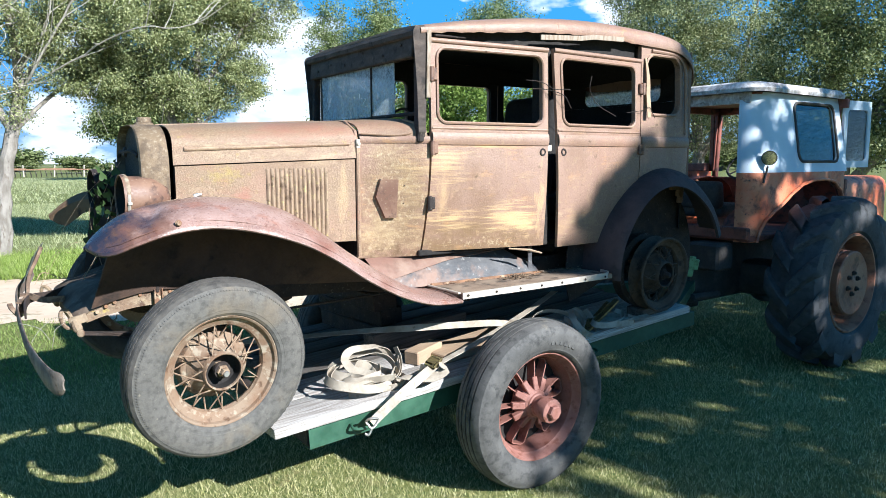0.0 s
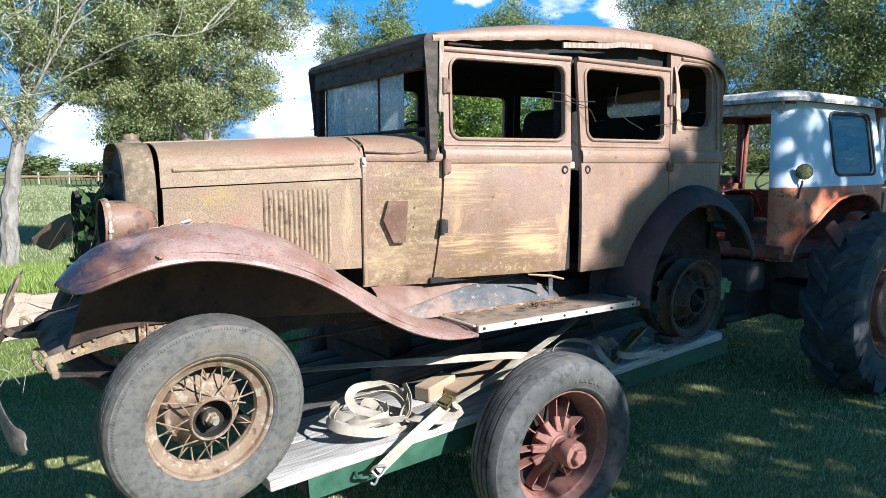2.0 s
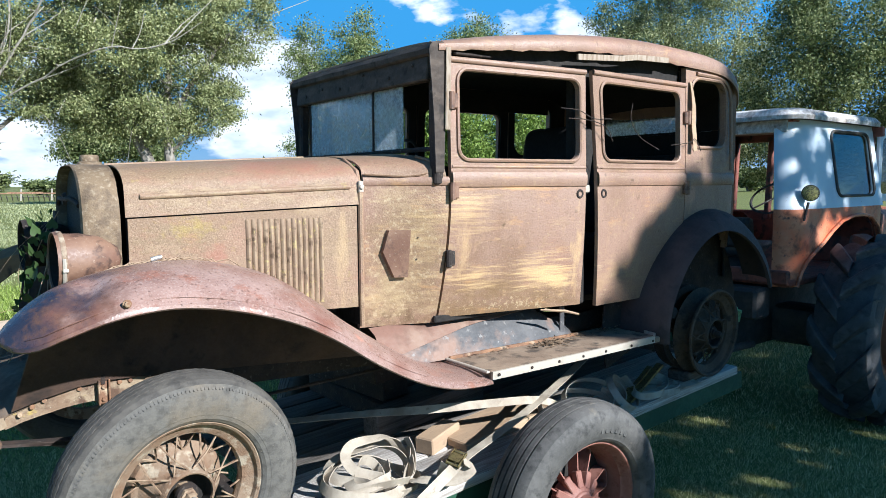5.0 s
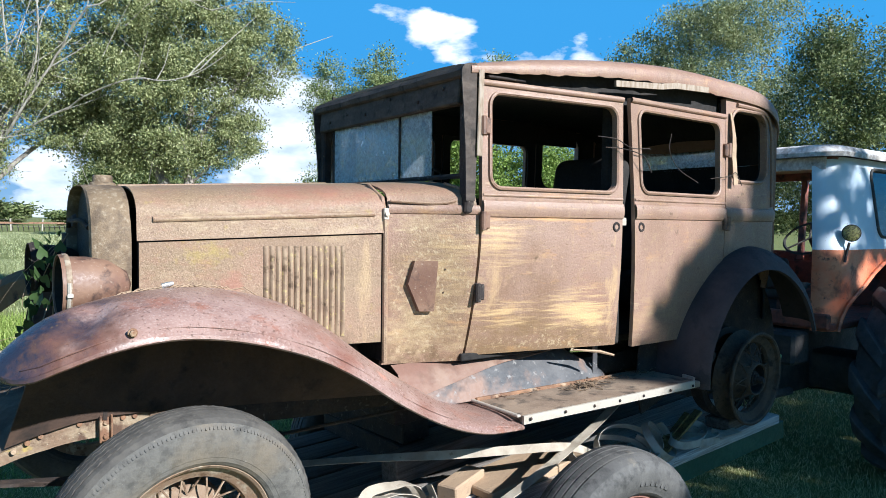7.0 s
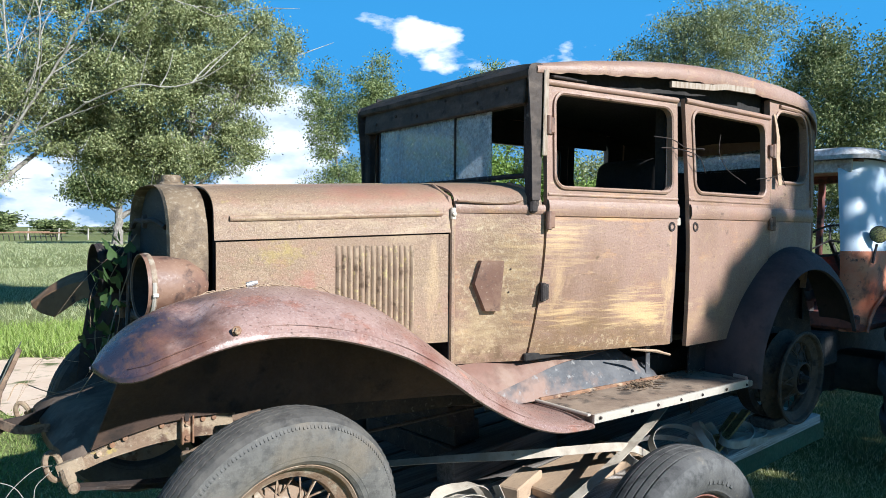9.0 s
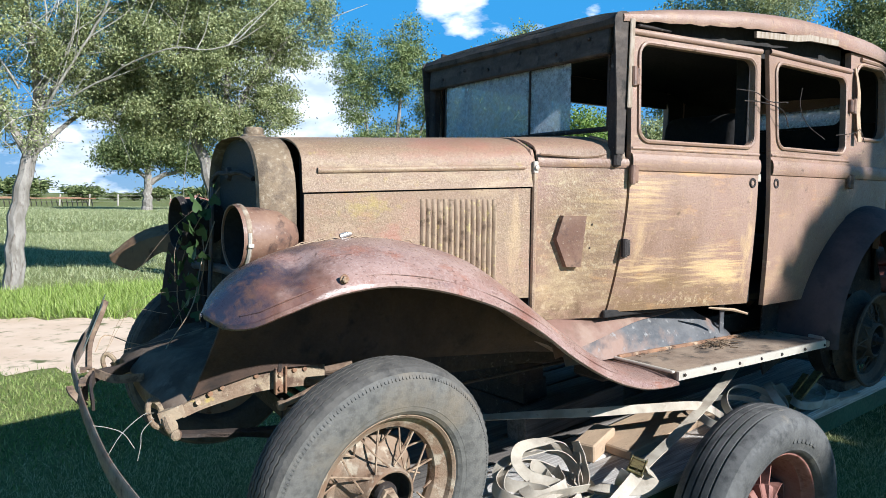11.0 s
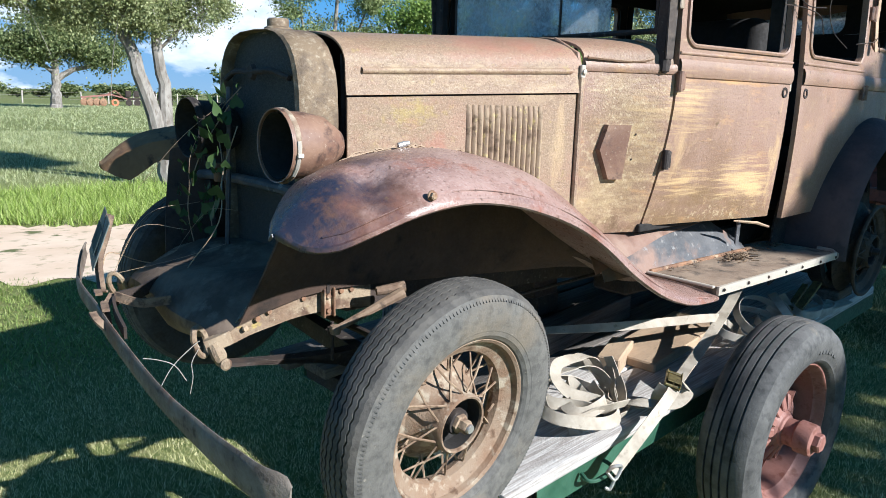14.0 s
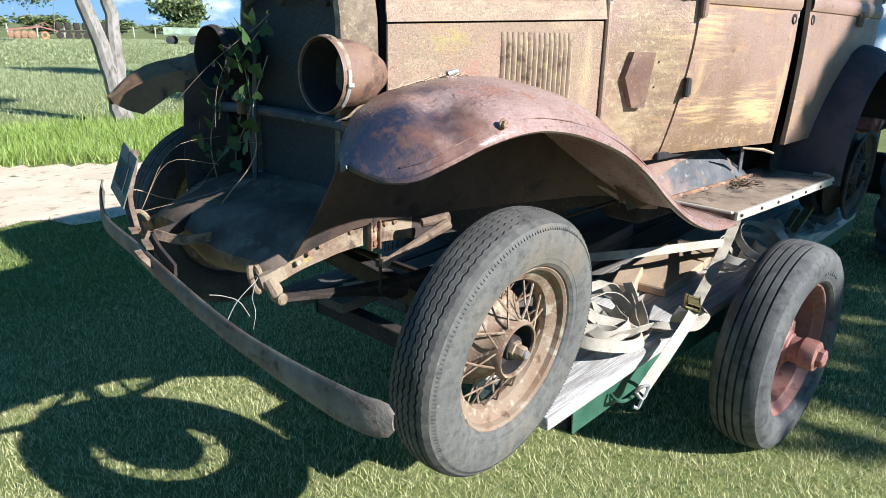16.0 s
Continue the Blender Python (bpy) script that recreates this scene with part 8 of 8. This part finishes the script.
c *= (g.uniform(0, 1, (n, 1)) ** 0.33) * (1 + 0.02 * np.sin(5 * c[:, :1] + 3 * c[:, 2:]) + 0.02 * np.sin(9 * c[:, 1:2] + 4 * c[:, :1]))
c = c * np.array([3.45, 2.4, 2.55]) + np.array([0.0, 0, 4.95])
# unseen leaf clusters added to the crown to shape the shade edge on the car
side = Vector((1.7, 0.45, 0)).normalized()
rise = SUN_DIR.cross(side).normalized()
rise *= 1 if rise.z > 0 else -1
for away, high, wide, tall, count in ((-1.95, 1.35, 1.0, 0.80, 3200), (-1.48, 2.2, 0.58, 0.62, 1400)):
    q = g.normal(0, 1, (count, 3))
    q *= g.uniform(0, 1, (count, 1)) ** 0.36 / np.linalg.norm(q, axis=1)[:, None]
    q = (away + wide * q[:, :1]) * np.array(side) + (high + tall * q[:, 1:2]) * np.array(rise) + 0.8 * q[:, 2:] * np.array(SUN_DIR)
    c = np.vstack([c, q + np.array([0.0, 0, 4.95])])
# one more added cluster, placed to shade a patch of lawn
q = g.normal(0, 1, (420, 3))
q *= g.uniform(0, 1, (420, 1)) ** 0.36 / np.linalg.norm(q, axis=1)[:, None]
c = np.vstack([c, q * np.array([0.52, 0.22, 0.16]) + np.array([-2.95, 1.33, 4.0])])
n = len(c)
GAPS = ((5.15, 3.58, 0.22, 0.03), (6.25, 3.77, 0.15, 0.03), (6.25, 2.5, 0.2, 0.03), (4.4, 3.7, 0.12, 0.02), (5.35, 5.45, 0.30, 0.08), (4.75, 5.9, 0.10, 0.12), (5.0, 7.0, 0.22, 0.10), (5.75, 6.5, 0.08, 0.16), (5.6, 4.7, 0.14, 0.05))
# gaps in the crown, through which sun flecks reach the lawn
fall = (c[:, 2] / SUN_DIR.z)[:, None] * np.array(SUN_DIR)[None, :]
spot = c[:, :2] - fall[:, :2] + np.array([8.4, -6.0])
keep = np.ones(n, dtype=bool)
for px, py, rx, ry in GAPS:
    keep &= ((spot[:, 0] - px) / (rx + 0.09)) ** 2 + ((spot[:, 1] - py) / (ry + 0.09)) ** 2 > 1
c = c[keep]
n = len(c)
u = g.normal(0, 1, (n, 3))
u /= np.linalg.norm(u, axis=1)[:, None]
w = np.cross(u, g.normal(0, 1, (n, 3)))
w /= np.linalg.norm(w, axis=1)[:, None]
blades("crown", c, u * 0.11, w * 0.06, LEAFDARK, shade)
# trees along the far fence
far_tree = tree("tree", (75, 150, GROUND), 11, 1.0, LEAFDARK, 40, "rounded tree on the far field edge", 3600, 0.52, 2, 0.3, 0.05, 0.0, 1.0, group="far field trees", levels=2)
rng = random.Random(77)
for k in range(40):
    a = radians(-8 + 1.85 * k + rng.uniform(-1, 1))
    d = rng.uniform(125, 170)
    s = rng.choice((0.28, 0.34, 0.4, 0.46, 0.75))
    copy_thing(far_tree, pose(d * math.sin(a), d * math.cos(a), GROUND, 0, 0, rng.uniform(0, 360)) @ Matrix.Diagonal((s * 1.5, s * 1.5, s * 0.8, 1)))

# ---- grass ----
TURF = leaf_material("grass_blades", (0.185, 0.19, 0.075), (0.56, 0.545, 0.245), (0.86, 0.79, 0.48))
LAWN = leaf_material("lawn_blades", (0.10, 0.155, 0.03), (0.23, 0.30, 0.075), (0.40, 0.43, 0.17))
TALL = leaf_material("tall_grass_blades", (0.15, 0.22, 0.03), (0.30, 0.40, 0.08), (0.52, 0.57, 0.22))
MEADOW = leaf_material("meadow_blades", (0.36, 0.39, 0.19), (0.45, 0.48, 0.25), (0.55, 0.55, 0.34))


def turf(name, n, box_xy, h, seed, mat, label, wide=0.0025, test=None, fade=0.9):
    g = np.random.default_rng(seed)
    x, y = g.uniform(box_xy[0], box_xy[2], n), g.uniform(box_xy[1], box_xy[3], n)
    near = np.minimum(np.minimum(x - box_xy[0], box_xy[2] - x), np.minimum(y - box_xy[1], box_xy[3] - y))
    ok = near > g.uniform(0, fade, n)
    x, y = x[ok], y[ok]
    if test is not None:
        ok = test(x, y, g)
        x, y = x[ok], y[ok]
    m = len(x)
    hh = h * g.uniform(0.5, 1.3, m)
    a = g.uniform(0, 2 * np.pi, m)
    t = g.uniform(0.2, 1.7, m)
    d = np.stack([np.cos(a) * t, np.sin(a) * t, np.ones(m)], 1) * (hh / 2)[:, None]
    w = np.stack([-np.sin(a), np.cos(a), np.zeros(m)], 1) * (wide * g.uniform(0.7, 1.4, m))[:, None]
    c = np.stack([x, y, np.full(m, GROUND - 0.004)], 1)
    v = np.stack([c - w, c + w, c + 2 * d], 1).astype(np.float32)
    me = bpy.data.meshes.new(name)
    me.vertices.add(3 * m)
    me.vertices.foreach_set("co", v.ravel())
    me.loops.add(3 * m)
    me.loops.foreach_set("vertex_index", np.arange(3 * m, dtype=np.int32))
    me.polygons.add(m)
    me.polygons.foreach_set("loop_start", np.arange(0, 3 * m, 3, dtype=np.int32))
    me.update(calc_edges=True)
    me.materials.append(mat)
    return tagged(new(name, me), label, "grass", kind="stuff")


def off_road(x, y, g):
    """True where the track leaves grass."""
    best = np.full(len(x), 99.0)
    for p in line[::2]:
        best = np.minimum(best, np.hypot(x - p.x, y - p.y))
    return best > 1.5 + g.normal(0, 0.12, len(x))


turf("grass", 430000, (-1.9, 1.0, 5.8, 6.4), 0.024, 1, TURF, "short trodden lawn grass", 0.0015)
turf("grass", 110000, (-2.4, 5.6, 9.2, 10.0), 0.04, 2, LAWN, "short lawn grass", 0.004, off_road)
turf("grass", 80000, (4.6, 0.2, 10.2, 6.6), 0.032, 3, TURF, "short lawn grass", 0.003)
turf("grass", 70000, (-4.0, 10.0, 9.0, 15.0), 0.16, 4, TALL, "tall bright green grass beside the track", 0.006, off_road)
turf("grass", 60000, (-4, 15, 14, 34), 0.10, 5, MEADOW, "rough pasture grass", 0.005)
turf("grass", 40000, (-2, 34, 40, 90), 0.12, 6, MEADOW, "rough pasture grass", 0.018)

# ---- vine on the radiator ----
vine = thing("climbing_vine", CAR @ pose(-1.36, 0.1, 1.0), "leafy green vine grown over the radiator and lamp", "vine")
vi = pose(1.36, -0.1, -1.0)
VINE = leaf_material("vine_leaves", (0.04, 0.075, 0.025), (0.075, 0.125, 0.042), (0.13, 0.19, 0.06))
stems = (
    [(-1.30, 0.30, 0.98), (-1.36, 0.25, 1.15), (-1.37, 0.12, 1.32), (-1.36, 0.16, 1.50), (-1.33, 0.05, 1.60)],
    [(-1.38, 0.33, 1.00), (-1.42, 0.30, 1.2), (-1.41, 0.20, 1.38), (-1.38, 0.10, 1.50), (-1.35, 0.03, 1.58)],
    [(-1.55, 0.10, 0.96), (-1.52, 0.05, 1.05), (-1.46, -0.05, 1.2), (-1.40, 0.05, 1.33), (-1.36, 0.02, 1.48)],
    [(-1.50, 0.32, 1.0), (-1.58, 0.34, 1.02), (-1.66, 0.38, 1.05), (-1.70, 0.34, 1.0)],
)
leafm = bmesh.new()
edge = spline([(0.0, 0.05, 0), (0.34, -0.14, 0), (0.58, 0.08, 0), (0.50, 0.42, 0), (0.24, 0.72, 0), (0.0, 1.08, 0)], 3)
spine = [leafm.verts.new((0, 0.05 + 1.03 * k / (len(edge) - 1), -0.05 + 0.10 * (k / (len(edge) - 1)) ** 2)) for k in range(len(edge))]
for sgn in (1, -1):
    rimv = [spine[0]] + [leafm.verts.new((sgn * p.x, p.y, 0.10 * abs(p.x) + 0.03 * math.sin(6 * p.y + sgn))) for p in edge[1:-1]] + [spine[-1]]
    for k in range(len(edge) - 1):
        q = list(dict.fromkeys((spine[k], rimv[k], rimv[k + 1], spine[k + 1])))
        if len(q) > 2:
            leafm.faces.new(q if sgn > 0 else q[::-1])
rng = random.Random(4)
first_leaf = None
for q in stems:
    pts = [vi @ Vector(p) for p in spline(q, 6)]
    part("stem", tube(bmesh.new(), pts, 0.0020, 5), BEAM, vine)
    for p in pts[3:] if q[0][0] != -1.50 else ():
        for j in range(2):
            if rng.random() < 0.30 or (p.z < 0.24 and q[0][0] == -1.55):
                continue
            s = rng.uniform(0.016, 0.048)
            m = Matrix.Translation(p + Vector((rng.uniform(-0.05, 0.0), rng.uniform(-0.05, 0.05), rng.uniform(-0.05, 0.03)))) @ pose(0, 0, 0, rng.uniform(60, 140), rng.uniform(-40, 40), rng.uniform(-150, -30)) @ Matrix.Diagonal((s, s, s, 1))
            if first_leaf is None:
                first_leaf = part("leaf", leafm, VINE, vine)
                ob = first_leaf
            else:
                ob = new("leaf", first_leaf.data)
                ob.parent = vine
            ob.matrix_local = m

# bare twigs hanging and tangled about the bumper
rng = random.Random(15)
for k in range(6):
    a = Vector((rng.uniform(-1.62, -1.36), rng.uniform(0.05, 0.42), rng.uniform(0.98, 1.30)))
    b = Vector((-1.68, 0.28, 1.0)) if k % 2 else Vector((rng.uniform(-1.5, -1.34), rng.uniform(0.0, 0.35), rng.uniform(1.0, 1.6)))
    c = (a + b) / 2 + Vector((rng.uniform(-0.06, 0.04), rng.uniform(-0.05, 0.05), rng.uniform(-0.03, 0.09)))
    part("twig", tube(bmesh.new(), [vi @ p for p in spline([a, c, b], 5)], 0.0008, 4), BEAM, vine)

# ---- things far out in the pasture ----
POST = material("grey_post_wood", [(0.44, 0.40, 0.35), ((0.30, 0.26, 0.22), 6, 0.5, 0.1, 8, (3, 3, 0.5))], 0.9, 0.0, 0.3, 40)
fence = thing("field_fence", pose(0, 100, GROUND), "grey wooden posts with sagging fence wire", "fence")
post = None
for k in range(28):
    bm_post = box(bmesh.new(), (0, 0, 0.7), (0.16, 0.16, 1.5), 0.03) if post is None else None
    ob = part("post", bm_post, POST, fence) if post is None else new("post", post.data)
    post = post or ob
    ob.parent = fence
    ob.matrix_local = pose(-12 + 3.2 * k, 2.0 * math.sin(k * 0.4), 0, random.uniform(-4, 4), random.uniform(-4, 4), 0)
for z in (0.5, 0.9, 1.3):
    part("wire", tube(bmesh.new(), [(-12 + 3.2 * k, 2.0 * math.sin(k * 0.4), z) for k in range(28)], 0.012, 3), POST, fence)
# farm cart
cart = thing("farm_cart", pose(32.3, 67, GROUND, 0, 0, -38), "pale green flat-sided farm cart in the field", "cart")
CARTG = material("pale_green_cart_paint", [(0.38, 0.46, 0.34), ((0.26, 0.32, 0.22), 1.5, 0.5, 0.1, 6, ONE)], 0.7, 0.0, 0.1, 20)
bm = box(bmesh.new(), (0, 0, 0.85), (3.1, 1.6, 0.10), 0.02)
part("bed", bm, CARTG, cart)
for y in (-0.8, 0.8):
    bm = box(bmesh.new(), (0, y, 1.2), (3.1, 0.06, 0.6), 0.01)
    part("side_board", bm, CARTG, cart)
for x in (-1.55, 1.55):
    bm = box(bmesh.new(), (x, 0, 1.2), (0.06, 1.6, 0.6), 0.01)
    part("end_board", bm, CARTG, cart)
for x, y in ((-1.0, -0.8), (1.0, -0.8), (-1.0, 0.8), (1.0, 0.8)):
    bm = lathe(bmesh.new(), [(0.0, 0.08), (0.25, 0.09), (0.36, 0.07), (0.38, 0.0), (0.36, -0.07), (0.0, -0.08)], 24, pose(x, y, 0.38, 90, 0, 0))
    part("wheel", bm, TYREDARK, cart)
# disc plough
plough = thing("disc_plough", pose(24.6, 85, GROUND, 0, 0, -12), "rusty red disc plough in the pasture", "plough")
bm = bmesh.new()
tube(bm, [(-1.8, 0, 0.9), (1.2, 0, 1.25)], 0.10, flat=(0.09, 0.09))
tube(bm, [(1.2, 0, 1.25), (2.8, 0.2, 0.8)], 0.07, flat=(0.06, 0.06))
tube(bm, [(0.6, 0, 1.2), (1.6, 0, 1.7), (2.4, 0.1, 0.9)], 0.05, 6)
part("beam", bm, REDWHEEL, plough)
for k in range(4):
    bm = bmesh.new()
    lathe(bm, [(0.0, 0.12), (0.25, 0.08), (0.42, 0.0), (0.42, -0.02), (0.0, 0.10)], 24, pose(-1.5 + 0.62 * k, -0.2, 0.42, 90, 20, 20))
    tube(bm, [(-1.5 + 0.62 * k, 0, 1.0 + 0.06 * k), (-1.5 + 0.62 * k, -0.15, 0.45)], 0.06, 6)
    part("disc", bm, RUST, plough)
bm = lathe(bmesh.new(), [(0.2, 0.06), (0.36, 0.06), (0.40, 0.0), (0.36, -0.06), (0.2, -0.06)], 24, pose(1.5, -0.4, 0.40, 90, 0, 0), True)
part("wheel", bm, ORANGE, plough)
# seed drill
drill = thing("seed_drill", pose(30.6, 87, GROUND, 0, 0, -14), "dark rusted seed drill with hoppers in the pasture", "seed drill")
bm = box(bmesh.new(), (0, 0, 0.8), (5.2, 0.5, 0.22), 0.03)
part("beam", bm, DARKRUST, drill)
for k in range(6):
    bm = box(bmesh.new(), (-2.2 + 0.88 * k, 0, 1.35), (0.6, 0.6, 0.75), 0.08, seg=2)
    part("hopper", bm, DARKRUST, drill)
    bm = lathe(bmesh.new(), [(0.0, 0.05), (0.34, 0.05), (0.36, 0.0), (0.34, -0.05), (0.0, -0.05)], 20, pose(-2.2 + 0.88 * k, -0.5, 0.36, 90, 0, 0))
    part("wheel", bm, DARKRUST, drill)
# harrow on the grass by the fence
harrow = thing("disc_harrow", pose(10.5, 92, GROUND, 0, 0, -6), "long rusty disc harrow lying in the field", "harrow")
bm = bmesh.new()
box(bm, (0, 0, 0.95), (11.5, 0.18, 0.14), 0.02)
box(bm, (-2.5, 0.8, 1.05), (3.5, 0.15, 0.12), 0.02)
box(bm, (2.5, 0.8, 1.05), (3.5, 0.15, 0.12), 0.02)
part("frame", bm, RUST, harrow)
disc = None
for k in range(22):
    ob = part("disc", lathe(bmesh.new(), [(0.0, 0.08), (0.42, 0.0), (0.42, -0.03), (0.0, 0.05)], 16, pose(0, 0, 0, 0, 80, 0)), DARKRUST, harrow) if disc is None else new("disc", disc.data)
    disc = disc or ob
    ob.parent = harrow
    ob.matrix_local = pose(-5.4 + 0.51 * k, 0, 0.44)
# yellow machine beyond the tractor
YELLOW = material("yellow_machine_paint", [(0.62, 0.40, 0.05), ((0.45, 0.28, 0.05), 3, 0.55, 0.1, 6, ONE)], 0.55, 0.0, 0.1, 40)
rake = thing("hay_rake", pose(16.6, 6.0, GROUND), "yellow hay rake frame parked behind the tractor", "hay rake")
for x in (-0.9, 0.0, 0.9):
    part("upright", box(bmesh.new(), (x, 0, 1.2), (0.08, 0.08, 2.2), 0.01), YELLOW, rake)
for z in (0.9, 1.5, 2.2):
    part("crossbar", box(bmesh.new(), (0, 0, z), (2.6, 0.08, 0.08), 0.01), YELLOW if z != 1.5 else ALU, rake)
for x in (-0.9, 0.9):
    part("wheel", lathe(bmesh.new(), [(0.0, 0.06), (0.28, 0.06), (0.34, 0.0), (0.28, -0.06), (0.0, -0.06)], 20, pose(x, -0.3, 0.34, 90, 0, 0)), TYREDARK, rake)
